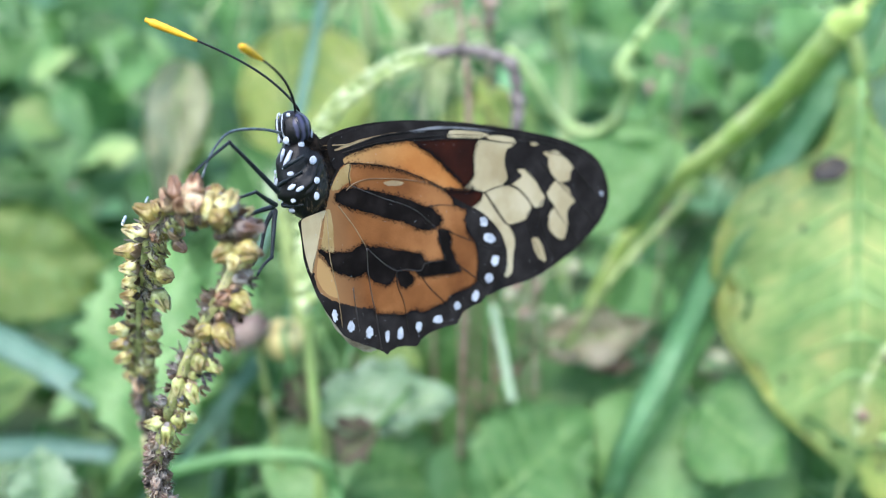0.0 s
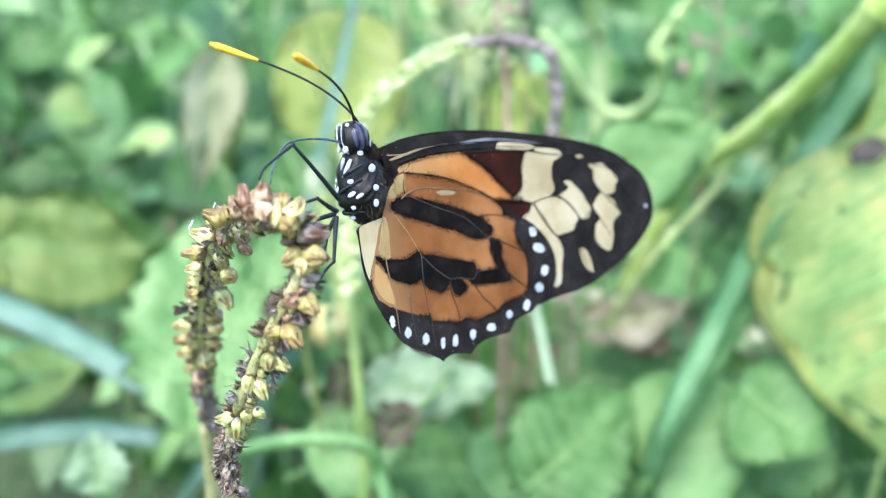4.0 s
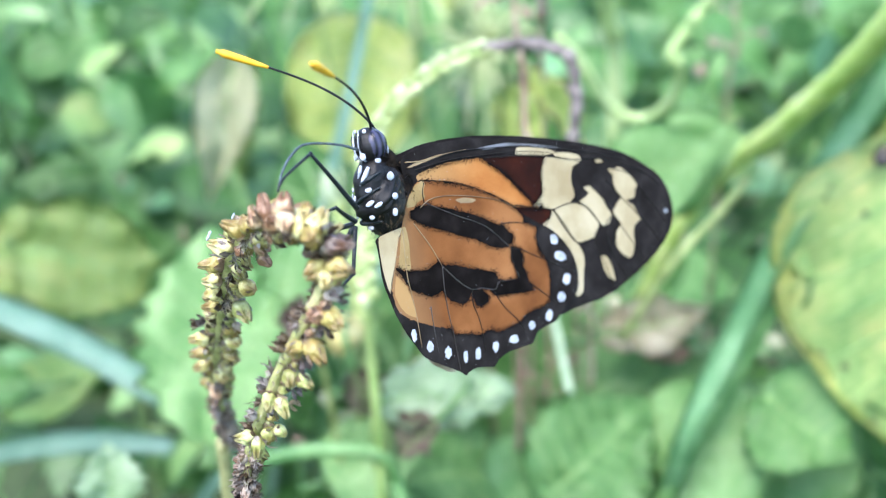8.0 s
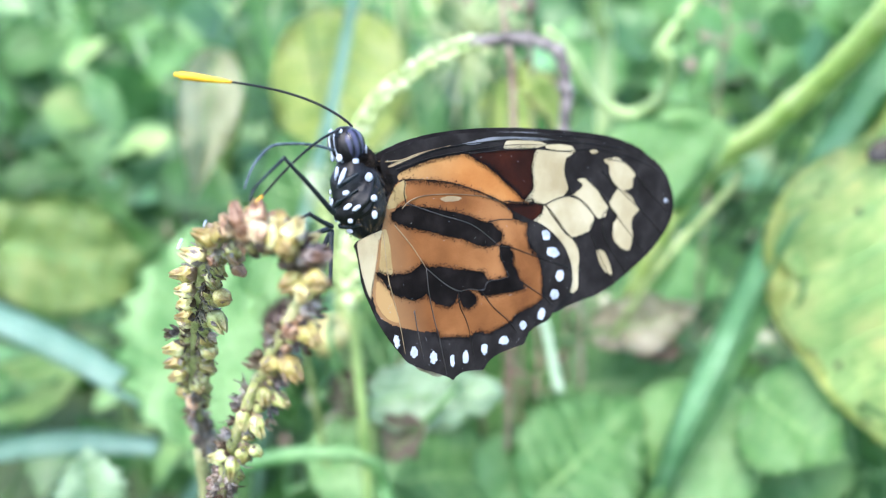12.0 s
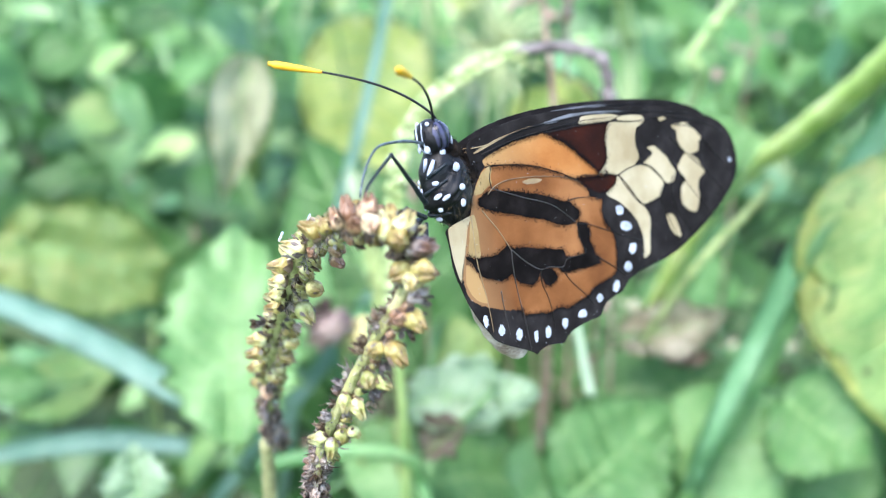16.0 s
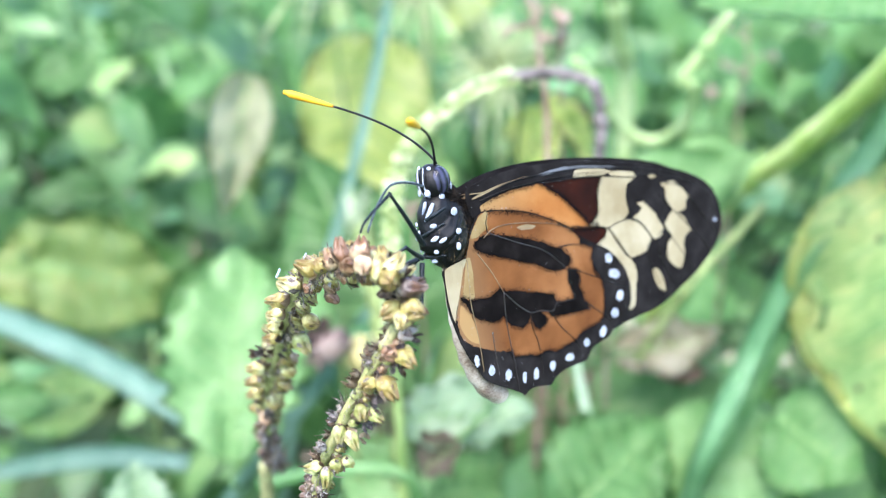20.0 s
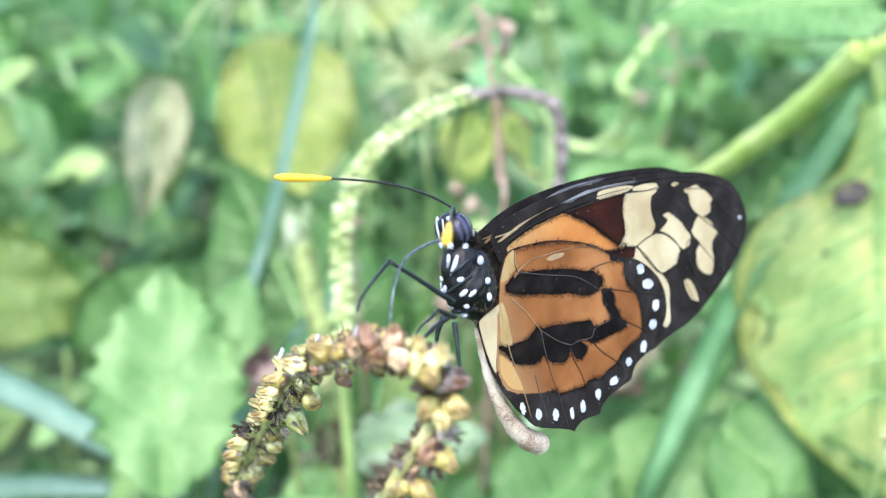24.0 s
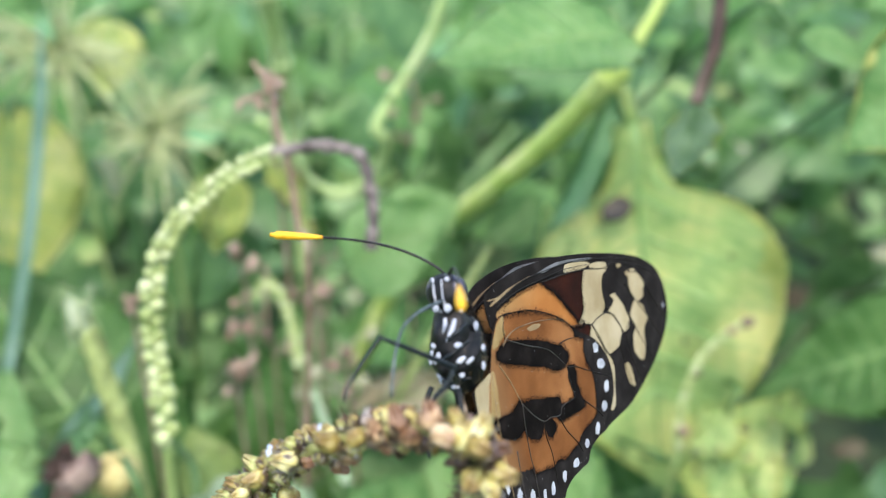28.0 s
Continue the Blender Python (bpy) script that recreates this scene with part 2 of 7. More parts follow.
G1 = surface("leaf_green", (0.055, 0.155, 0.038), (0.105, 0.25, 0.066), (0.18, 0.35, 0.115), 45, 0.45, 0.4, 500, 0.4, vary=0.25, veins=0.009)
U1 = surface("weed_green", (0.055, 0.155, 0.038), (0.105, 0.25, 0.066), (0.18, 0.35, 0.115), 45, 0.45, 0.4, 500, 0.4, vary=0.25)
G2 = surface("leaf_light_green", (0.115, 0.275, 0.085), (0.205, 0.40, 0.14), (0.34, 0.53, 0.23), 60, 0.45, 0.5, 400, 0.28, vary=0.25, veins=0.009)
U2 = surface("weed_light_green", (0.092, 0.230, 0.069), (0.166, 0.331, 0.115), (0.276, 0.442, 0.184), 60, 0.45, 0.5, 500, 0.3, vary=0.25)
# darker copy of the weed green, with shade among the leaves in its colour
G3 = surface("leaf_shade_green", (0.036, 0.105, 0.03), (0.072, 0.175, 0.053), (0.125, 0.25, 0.085), 45, 0.45, 0.4, 500, 0.3, vary=0.2)
GB = surface("leaf_blue_green", (0.13, 0.31, 0.135), (0.195, 0.40, 0.185), (0.28, 0.49, 0.26), 60, 0.45, 0.3, 700, 0.15, vary=0.1)
GBL = surface("blade_grey_blue", (0.18, 0.34, 0.25), (0.25, 0.42, 0.32), (0.33, 0.50, 0.40), 60, 0.4, 0.3, 700, 0.2, vary=0.1)
GY = surface("leaf_yellow_green", (0.23, 0.42, 0.15), (0.45, 0.59, 0.23), (0.73, 0.71, 0.32), 34, 0.5, 0.6, 260, 0.25, vary=0.1, veins=0.011)
UY = surface("weed_yellow_green", (0.15, 0.31, 0.095), (0.27, 0.41, 0.135), (0.43, 0.50, 0.20), 32, 0.5, 0.4, 400, 0.3)
OLIVE = surface("leaf_olive", (0.18, 0.29, 0.08), (0.29, 0.40, 0.12), (0.42, 0.48, 0.18), 40, 0.5, 0.4, 400, 0.28, vary=0.1, veins=0.01)
YL = surface("leaf_yellow", (0.36, 0.46, 0.12), (0.55, 0.61, 0.20), (0.72, 0.71, 0.32), 36, 0.55, 0.5, 300, 0.3, vary=0.1, veins=0.012)
PALE = surface("leaf_pale_dry", (0.38, 0.40, 0.24), (0.52, 0.53, 0.34), (0.66, 0.65, 0.46), 40, 0.6, 0.4, 500, 0.3, vary=0.1)
DEAD = surface("leaf_dead_brown", (0.07, 0.042, 0.035), (0.17, 0.115, 0.095), (0.32, 0.24, 0.20), 60, 0.7, 0.6, 600, 0.2, vary=0.2)
STEM_G = surface("stem_green", (0.160, 0.272, 0.072), (0.248, 0.360, 0.112), (0.352, 0.440, 0.176), 60, 0.45, 0.3, 900, 0.15, vary=0.15)
STEM_BROWN = surface("stem_brown_green", (0.12, 0.11, 0.05), (0.26, 0.26, 0.11), (0.40, 0.40, 0.19), 300, 0.6, 0.5, 2000)
STEM_DARK = surface("stem_dark_dry", (0.07, 0.06, 0.055), (0.155, 0.13, 0.12), (0.28, 0.25, 0.23), 300, 0.8, 0.6, 1500, vary=0.1)
TWIG = surface("twig_pinkish", (0.17, 0.10, 0.07), (0.30, 0.20, 0.15), (0.44, 0.34, 0.26), 200, 0.7, 0.5, 1500, 0.1, vary=0.1)
SOIL = surface("soil", (0.03, 0.05, 0.02), (0.06, 0.10, 0.038), (0.10, 0.15, 0.06), 3, 0.9, 0.8, 90, bump_size=0.004)
LITTER = surface("litter", (0.06, 0.05, 0.03), (0.14, 0.12, 0.08), (0.26, 0.23, 0.16), 30, 0.8, 0.5, 400, 0.2, vary=0.3)
STAIN = surface("leaf_stain", (0.025, 0.02, 0.02), (0.05, 0.04, 0.035), (0.1, 0.08, 0.05), 200, 0.7, 0.4, 900)
WISP = surface("wisp", (0.34, 0.42, 0.17), (0.48, 0.55, 0.27), (0.62, 0.66, 0.38), 200, 0.7, 0.2, 900, 0.2)
STEM_PALE = surface("stem_pale_green", (0.31, 0.46, 0.16), (0.43, 0.57, 0.235), (0.55, 0.66, 0.34), 60, 0.5, 0.3, 900, 0.15, vary=0.1)
STALK = surface("stalk_brown_green", (0.12, 0.15, 0.05), (0.24, 0.31, 0.10), (0.40, 0.46, 0.18), 260, 0.6, 0.6, 1500, 0.1)
G2B = surface("leaf_bright_green", (0.17, 0.37, 0.13), (0.28, 0.49, 0.20), (0.42, 0.60, 0.30), 60, 0.48, 0.5, 400, 0.42, vary=0.1, veins=0.009)
FUZZ = surface("white_fuzz", (0.25, 0.33, 0.17), (0.36, 0.44, 0.25), (0.50, 0.56, 0.39), 300, 0.7, 0.3, 900, 0.2)
STEM_Y = surface("stem_yellow_green", (0.40, 0.56, 0.13), (0.56, 0.70, 0.21), (0.70, 0.78, 0.33), 60, 0.42, 0.3, 900, 0.2)
G1B = surface("leaf_soft_green", (0.10, 0.245, 0.07), (0.18, 0.37, 0.125), (0.29, 0.48, 0.20), 50, 0.45, 0.5, 500, 0.35, vary=0.3, veins=0.008)
PALE_GREEN = surface("leaf_pale_green", (0.26, 0.40, 0.22), (0.38, 0.51, 0.32), (0.52, 0.62, 0.44), 70, 0.55, 0.5, 600, 0.2, veins=0.008)
PINK_DRY = surface("leaf_pink_dry", (0.27, 0.25, 0.16), (0.44, 0.39, 0.27), (0.60, 0.54, 0.42), 90, 0.7, 0.5, 700, 0.2)
RIB = surface("leaf_rib", (0.17, 0.34, 0.11), (0.25, 0.43, 0.15), (0.36, 0.53, 0.22), 100, 0.5, 0.2, 900, 0.2)
FRUIT = surface("fruit_tan_yellow", (0.30, 0.24, 0.09), (0.52, 0.45, 0.18), (0.68, 0.62, 0.30), 160, 0.45, 0.4, 900, 0.1)


# ---- builders ----
def mesh_of(bm, name, mat, smooth=True):
    me = bpy.data.meshes.new(name)
    bm.normal_update()
    bm.to_mesh(me)
    bm.free()
    me.materials.append(mat)
    if smooth:
        me.polygons.foreach_set("use_smooth", [True] * len(me.polygons))
    return me


def part(name, bm, mat, parent, label="", smooth=True):
    ob = new(name, mesh_of(bm, name, mat, smooth))
    ob.parent = parent
    return tagged(ob, label)


def thing(name, bm, mat, label, category, group="", kind="", smooth=True):
    return tagged(new(name, mesh_of(bm, name, mat, smooth)), label, category, group, kind)


def base_empty(name, at, label, category, group="", kind=""):
    ob = new(name)
    ob.location = at
    ob.empty_display_size = 0.005
    return tagged(ob, label, category, group, kind)


def spline(pts, n):
    """n + 1 points along a smooth curve through pts."""
    p = [Vector(q) for q in pts]
    p = [2 * p[0] - p[1], *p, 2 * p[-1] - p[-2]]
    out = []
    k = len(p) - 3
    for i in range(n + 1):
        u = i / n * k
        a = min(int(u), k - 1)
        t = u - a
        p0, p1, p2, p3 = p[a:a + 4]
        out.append(0.5 * ((2 * p1) + (p2 - p0) * t + (2 * p0 - 5 * p1 + 4 * p2 - p3) * t * t + (3 * p1 - p0 - 3 * p2 + p3) * t ** 3))
    return out


def frames_along(c):
    """Tangent, side and normal along a curve, without twist."""
    out, side = [], None
    for i, p in enumerate(c):
        t = (c[min(i + 1, len(c) - 1)] - c[max(i - 1, 0)]).normalized()
        if side is None:
            side = t.cross(Vector((0.31, 0.17, 0.93))).normalized()
        side = (side - t * side.dot(t)).normalized()
        out.append((p, t, side, t.cross(side)))
    return out


def tube(bm, c, radius, seg=8, rough=0.0):
    """A round stem along the curve c; radius: a function of 0..1, or a number."""
    fr = frames_along(c)
    rings = []
    for i, (p, t, s, q) in enumerate(fr):
        r = radius(i / (len(fr) - 1)) if callable(radius) else radius
        ring = []
        for k in range(seg):
            a = 2 * math.pi * k / seg
            rr = r * (1 + rough * noise.noise(p * 900 + Vector((math.cos(a), math.sin(a), 0)) * 1.7))
            ring.append(bm.verts.new(p + (s * math.cos(a) + q * math.sin(a)) * rr))
        rings.append(ring)
    for a, b in zip(rings, rings[1:]):
        for k in range(seg):
            bm.faces.new((a[k], a[(k + 1) % seg], b[(k + 1) % seg], b[k]))
    bm.faces.new(rings[0][::-1])
    bm.faces.new(rings[-1])
    return bm


def ball(bm, at, size, turn=None, u=12, v=8, lump=0.0):
    """An ellipsoid of half-sizes size, roughened by lump."""
    m = Matrix.Translation(at) @ (turn.to_4x4() if turn else Matrix()) @ Matrix.Diagonal((*size, 1))
    made = bmesh.ops.create_uvsphere(bm, u_segments=u, v_segments=v, radius=1.0)["verts"]
    for w in made:
        w.co = w.co * (1 + lump * noise.noise(w.co * 2.1 + Vector(at) * 700))
        w.co = m @ w.co
    return bm


def aim(base, tip, face):
    """Axes with y from base to tip and z as near as can be to face."""
    y = (Vector(tip) - Vector(base)).normalized()
    z = Vector(face)
    z = (z - y * z.dot(y)).normalized()
    x = y.cross(z)
    return Matrix((x, y, z)).transposed()


def leaf_point(s, u, length, width, belly=0.62, heart=0.0, point=1.0, teeth=0.0, tooth_count=18, fold=0.15, droop=0.12, wave=0.03, seed=0.0, wedge=0.0, neck=0.0, rows=28, cols=10):
    """A place on a leaf that lies along +y with its upper face +z: s from base to tip, u from edge to edge.
    heart: how far the base lobes reach back; point: how drawn out the tip is; wedge: how long the base stays narrow;
    neck: the share of the length along which the blade runs down its stalk as a narrow wing."""
    v = max(0.0, (s - neck) / (1 - neck))
    w = math.sin(math.pi * min(1, v ** (belly + 0.1 * (1 - point)) * 0.985 + 0.015)) ** (0.75 + 0.35 * point * v)
    w *= 0.5 * width * (v + 0.004) / (v + 0.004 + wedge)
    if neck:
        w += 0.5 * width * (0.05 + 0.16 * min(1, s / neck) ** 3) * max(0.0, 1 - v * 3)
    if teeth:
        w *= 1 + teeth * (abs((s * tooth_count) % 1 - 0.5) * 2 - 0.5)
    x = u * w
    y = s * length - heart * length * (abs(u) ** 1.5) * max(0, 1 - s * 2.2) ** 1.4
    z = fold * abs(x) - droop * length * s * s + wave * length * noise.noise(Vector((x * 6 / width + seed, s * 4, seed * 3.1)))
    z += 0.006 * width * math.sin(s * 38 - abs(u) * 5) * abs(u) * (1 - abs(u))
    return Vector((x, y, z))


def leaf_bm(rows=28, cols=10, thick=0.0004, **shape):
    bm = bmesh.new()
    grid = [[bm.verts.new(leaf_point(i / rows, j / (cols // 2), **shape)) for j in range(-cols // 2, cols // 2 + 1)] for i in range(rows + 1)]
    for a, b in zip(grid, grid[1:]):
        for k in range(cols):
            bm.faces.new((a[k], a[k + 1], b[k + 1], b[k]))
    bmesh.ops.solidify(bm, geom=bm.faces[:], thickness=thick)
    return bm


def rim_bm(side, rows=60, **shape):
    """The discoloured edge of a leaf, of uneven breadth, just above the blade."""
    bm = bmesh.new()
    grid = []
    for i in range(rows + 1):
        s = 0.02 + 0.97 * i / rows
        inner = 0.9 - 0.12 * noise.noise(Vector((s * 9, side * 5, 1))) - 0.05 * noise.noise(Vector((s * 31, side, 4)))
        grid.append([bm.verts.new(leaf_point(s, side * (inner + (1.004 - inner) * k / 2), **shape) + Vector((0, 0, 0.0003))) for k in range(3)])
    for a, b in zip(grid, grid[1:]):
        for k in (0, 1):
            bm.faces.new((a[k], a[k + 1], b[k + 1], b[k]))
    bmesh.ops.solidify(bm, geom=bm.faces[:], thickness=0.0002)
    return bm


def rib_curve(length, fold, droop, wave, seed, width):
    return [Vector((0, s * length, -droop * length * s * s + wave * length * noise.noise(Vector((seed, s * 4, seed * 3.1))) + 0.0003)) for s in (i / 14 * 0.96 for i in range(15))]


def leaf(name, base, tip, face, width, mat, label, rib=None, stalk=None, stalk_mat=None, stalk_r=0.0009, group="", category="leaf", veins=True, side_veins=6, rim_mat=None, flecks=0, **shape):
    """A leaf as a thing: blade, midrib and side veins; stalk: points of its stem, back from the base."""
    base, tip = Vector(base), Vector(tip)
    length = (tip - base).length
    turn = aim(base, tip, face)
    ob = base_empty(name, base, label, category, group)
    ob.rotation_euler = turn.to_euler()
    seed = round(base.x * 37 + base.z * 91, 2)
    sh = dict(fold=0.15, droop=0.1, wave=0.03, seed=seed)
    sh.update(shape)
    sh.update(length=length, width=width)
    part("blade", leaf_bm(**sh), mat, ob)
    sh.pop("rows", None)
    if rim_mat:
        for sd in (-1, 1):
            part("yellowed_edge", rim_bm(sd, **sh), rim_mat, ob, "yellowed leaf edge")
    fleck_rnd = random.Random(int(seed * 10))
    for _ in range(flecks):
        p = leaf_point(fleck_rnd.uniform(0.15, 0.9), fleck_rnd.uniform(-0.85, 0.85), **sh)
        part("brown_fleck", ball(bmesh.new(), p + Vector((0, 0, 0.0002)), Vector((fleck_rnd.uniform(0.0004, 0.0013), fleck_rnd.uniform(0.0004, 0.0011), 0.0002)), None, 10, 6, 0.9), STAIN, ob)
    if veins:
        bm = bmesh.new()
        c = rib_curve(length, sh["fold"], sh["droop"], sh["wave"], seed, width)
        tube(bm, c, lambda s: width * (0.017 - 0.013 * s), 5)
        part("midrib", bm, rib or RIB, ob)
        for k in range(side_veins):
            s0 = 0.08 + 0.72 * k / max(1, side_veins)
            for sd in (-1, 1):
                line = [leaf_point(min(0.97, s0 + 0.17 * u * (1 - 0.25 * u)), sd * u * 0.93, **sh) + Vector((0, 0, 0.00015)) for u in (i / 7 for i in range(8))]
                part("side_vein", tube(bmesh.new(), line, lambda v: width * (0.0085 - 0.0055 * v), 5), rib or RIB, ob)
    auto = not stalk
    if auto:
        back = base - (tip - base).normalized() * 0.012
        stalk = [back + Vector((0, 0.02, -0.006)), Vector((back.x * 1.15, back.y + 0.2, back.z * 0.6)), Vector((back.x * 1.2, back.y + 0.3, -0.005))]
    if stalk:
        bm = bmesh.new()
        inv = turn.transposed()
        pts = [inv @ (Vector(p) - base) for p in stalk]
        tube(bm, spline([Vector((0, 0, 0)), *pts], 16), stalk_r, 8)
        part("stalk", bm, stalk_mat or (G3 if auto else STEM_G), ob)
    return ob


def blade_bm(pts, width, face, thick=0.0004, fold=0.25, n=30):
    """A grass blade along the curve through pts, tapering to both ends."""
    c = spline(pts, n)
    bm = bmesh.new()
    rows = []
    for i, p in enumerate(c):
        s = i / n
        t = (c[min(i + 1, n)] - c[max(i - 1, 0)]).normalized()
        x = t.cross(Vector(face)).normalized()
        z = x.cross(t)
        w = 0.5 * width * min(1, (1 - s) * 5 + 0.04) * (0.75 + 0.25 * math.sin(math.pi * s))
        rows.append([bm.verts.new(p + x * w * u + z * abs(u) * w * fold) for u in (-1, -0.5, 0, 0.5, 1)])
    for a, b in zip(rows, rows[1:]):
        for k in range(4):
            bm.faces.new((a[k], a[k + 1], b[k + 1], b[k]))
    bmesh.ops.solidify(bm, geom=bm.faces[:], thickness=thick)
    return bm


def stem(name, pts, radius, mat, label, n=32, seg=9, rough=0.15, category="stem", group=""):
    bm = bmesh.new()
    tube(bm, spline(pts, n), radius, seg, rough)
    return thing(name, bm, mat, label, category, group)


# ---- ground ----
bm = bmesh.new()
bmesh.ops.create_grid(bm, x_segments=60, y_segments=60, size=1.0)
for v in bm.verts:
    r = v.co.xy.length
    v.co.x, v.co.y = v.co.x * (2 + 400 * r ** 4), v.co.y * (2 + 400 * r ** 4)
    v.co.z = 0.018 * noise.noise(v.co * 5) if r < 0.6 else 0
thing("ground", bm, SOIL, "dark damp soil under dense weeds", "ground", kind="structure")

FACE = (0.0, -0.9, 0.45)

# ---- the butterfly, in millimetres of its own axes: x out along the wings, y to the head, z to its left side ----
MM = 0.001


def closed(pts, per=6, jag=0.0, seed=0.0, soft=0.3):
    """A closed outline through pts (x, y) with rounded corners, roughened by jag millimetres as scale edges are."""
    n, out = len(pts), []
    p = [Vector(q) for q in pts]
    for i in range(n):
        p0, p1, p2, p3 = p[i - 1], p[i], p[(i + 1) % n], p[(i + 2) % n]
        a, b = (p2 - p0) * soft, (p3 - p1) * soft
        k = max(per, int((p2 - p1).length / 0.09)) if jag else per
        for j in range(k):
            t = j / k
            h = t * t * (3 - 2 * t)
            q = p1 * (1 - h) + p2 * h + a * (t * (1 - t) ** 2) - b * (t * t * (1 - t))
            if jag:
                for f, g in ((1.3, 0.6), (5.0, 0.6), (12.0, 0.9)):
                    q = q + jag * g * Vector((noise.noise(Vector((q.x * f, q.y * f, seed))), noise.noise(Vector((q.x * f, q.y * f, seed + 7)))))
            out.append(q)
    return out


def plate(outline, z, thick):
    """A thin plate with that outline, its upper face at z."""
    bm = bmesh.new()
    f = bm.faces.new([bm.verts.new((q.x * MM, q.y * MM, z * MM)) for q in outline])
    bm.normal_update()
    if f.normal.z < 0:
        f.normal_flip()
    made = bmesh.ops.extrude_face_region(bm, geom=[f])["geom"]
    for v in made:
        if isinstance(v, bmesh.types.BMVert):
            v.co.z += thick * MM
    bmesh.ops.translate(bm, verts=bm.verts, vec=(0, 0, -thick * MM))
    bmesh.ops.triangulate(bm, faces=bm.faces[:])
    bmesh.ops.recalc_face_normals(bm, faces=bm.faces)
    return bm


def vein_bm(pts, z, r):
    bm = bmesh.new()
    c = spline([(x * MM, y * MM, z * MM) for x, y in pts], 6 * (len(pts) - 1))
    return tube(bm, c, lambda s: r * MM * (1.15 - 0.6 * s), 5)


FORE = [(6.96, 2.69), (8.94, 3.01), (11.69, 3.14), (15.68, 2.87), (20.62, 2.11), (25.34, 1.09), (29.82, -0.04), (34.5, -1.38), (38.41, -2.6), (42.99, -4.13), (47.21, -5.76), (51.51, -8.01), (53.91, -9.87), (55.36, -12.02), (56.01, -14.2), (55.96, -16.05), (55.05, -17.68), (53.29, -19.08), (50.85, -20.27), (47.55, -21.37), (44.4, -22.09), (41.07, -22.72), (39.61, -22.88), (36.94, -22.95), (35.26, -22.75), (33.35, -22.62), (31.47, -22.49), (29.82, -22.58), (27.1, -21.94), (22.9, -18.54), (16.4, -10.94), (11.11, -5.15), (7.21, -0.97), (6.76, 0.16), (6.53, 1.61)]
HIND = [(5.84, -2.44), (6.24, -1.69), (7.5, -0.52), (9.19, -0.36), (13.5, -1.59), (16.56, -2.82), (19.26, -4.26), (22.01, -5.98), (23.94, -7.7), (26.38, -9.49), (28.96, -11.11), (31.03, -13.14), (32.39, -15.17), (33.0, -17.2), (32.94, -18.71), (32.4, -20.25), (32.95, -19.14), (32.18, -20.47), (31.03, -21.36), (29.55, -21.68), (28.66, -22.1), (27.5, -22.78), (25.38, -22.88), (23.89, -23.12), (22.65, -24.15), (20.72, -23.97), (18.2, -23.82), (16.47, -24.09), (15.52, -24.69), (14.19, -24.27), (12.5, -23.78), (11.3, -23.87), (10.78, -24.08), (10.2, -23.58), (8.89, -22.6), (7.25, -21.53), (5.67, -20.39), (4.73, -19.46), (4.02, -18.2), (3.02, -16.43), (2.34, -14.88), (1.87, -13.62), (1.49, -12.05), (1.14, -10.77), (0.95, -9.16), (1.03, -7.39), (0.99, -5.84), (0.93, -5.27), (1.44, -4.89), (3.31, -4.77), (4.78, -4.58)]
FORE_PATCHES, HIND_PATCHES, FORE_VEINS, HIND_VEINS, SPOTS = [], [], [], [], []
FORE_PATCHES.append(("orange_field", WING_PALE_ORANGE, [(8.5, 0.28), (10.71, 0.57), (13.54, 0.68), (16.38, 0.43), (19.06, -0.01), (20.35, -1.07), (21.5, -1.86), (22.8, -3.13), (23.73, -4.11), (24.67, -5.11), (25.62, -6.12), (26.81, -7.23), (28.43, -7.98), (28.04, -8.2), (24.38, -7.5), (20.94, -6.41), (16.93, -4.68), (12.75, -2.8), (9.16, -1.1)], 0.1))
FORE_PATCHES.append(("maroon_patch", WING_MAROON, [(19.21, 0.08), (21.84, -0.35), (24.89, -0.92), (27.58, -1.48), (29.97, -2.04), (29.62, -2.73), (28.99, -3.87), (28.83, -5.27), (28.69, -6.36), (27.83, -6.96), (26.8, -7.26), (25.84, -6.17), (24.9, -5.1), (23.77, -3.91), (22.66, -2.73), (21.31, -1.73), (20.17, -0.88)], 0.17))
FORE_PATCHES.append(("maroon_patch", WING_MAROON, [(22.68, -6.77), (26.22, -7.7), (29.49, -8.75), (29.49, -9.47), (28.87, -10.03), (27.83, -10.28), (25.79, -9.67), (23.79, -8.05)], 0.14))
FORE_PATCHES.append(("cream_patch", WING_CREAM, [(25.46, -0.01), (27.81, -0.43), (30.77, -1.28), (32.12, -1.91), (31.36, -1.97), (30.14, -1.94), (27.6, -1.42), (24.93, -0.74)], 0.07))
FORE_PATCHES.append(("cream_patch", WING_CREAM, [(31.95, -2.0), (33.79, -2.31), (35.48, -2.79), (36.59, -3.22), (37.16, -4.0), (35.79, -3.81), (33.65, -3.0), (32.01, -2.43)], 0.07))
FORE_PATCHES.append(("cream_patch", WING_CREAM, [(30.34, -2.15), (32.22, -2.6), (34.12, -3.16), (35.93, -3.87), (36.64, -4.22), (35.29, -4.42), (34.66, -5.44), (34.63, -6.75), (34.86, -8.13), (33.67, -8.84), (31.88, -8.84), (30.26, -8.87), (28.06, -8.11), (26.9, -7.48), (27.9, -7.08), (28.73, -6.37), (28.91, -5.13), (28.99, -3.87), (29.62, -2.73)], 0.1))
FORE_PATCHES.append(("cream_patch", WING_CREAM, [(30.44, -8.98), (32.38, -8.9), (34.64, -9.14), (36.31, -9.98), (37.65, -11.22), (38.68, -12.51), (38.92, -13.18), (37.78, -14.43), (35.89, -14.45), (34.18, -14.23), (33.31, -13.42), (31.94, -11.4)], 0.1))
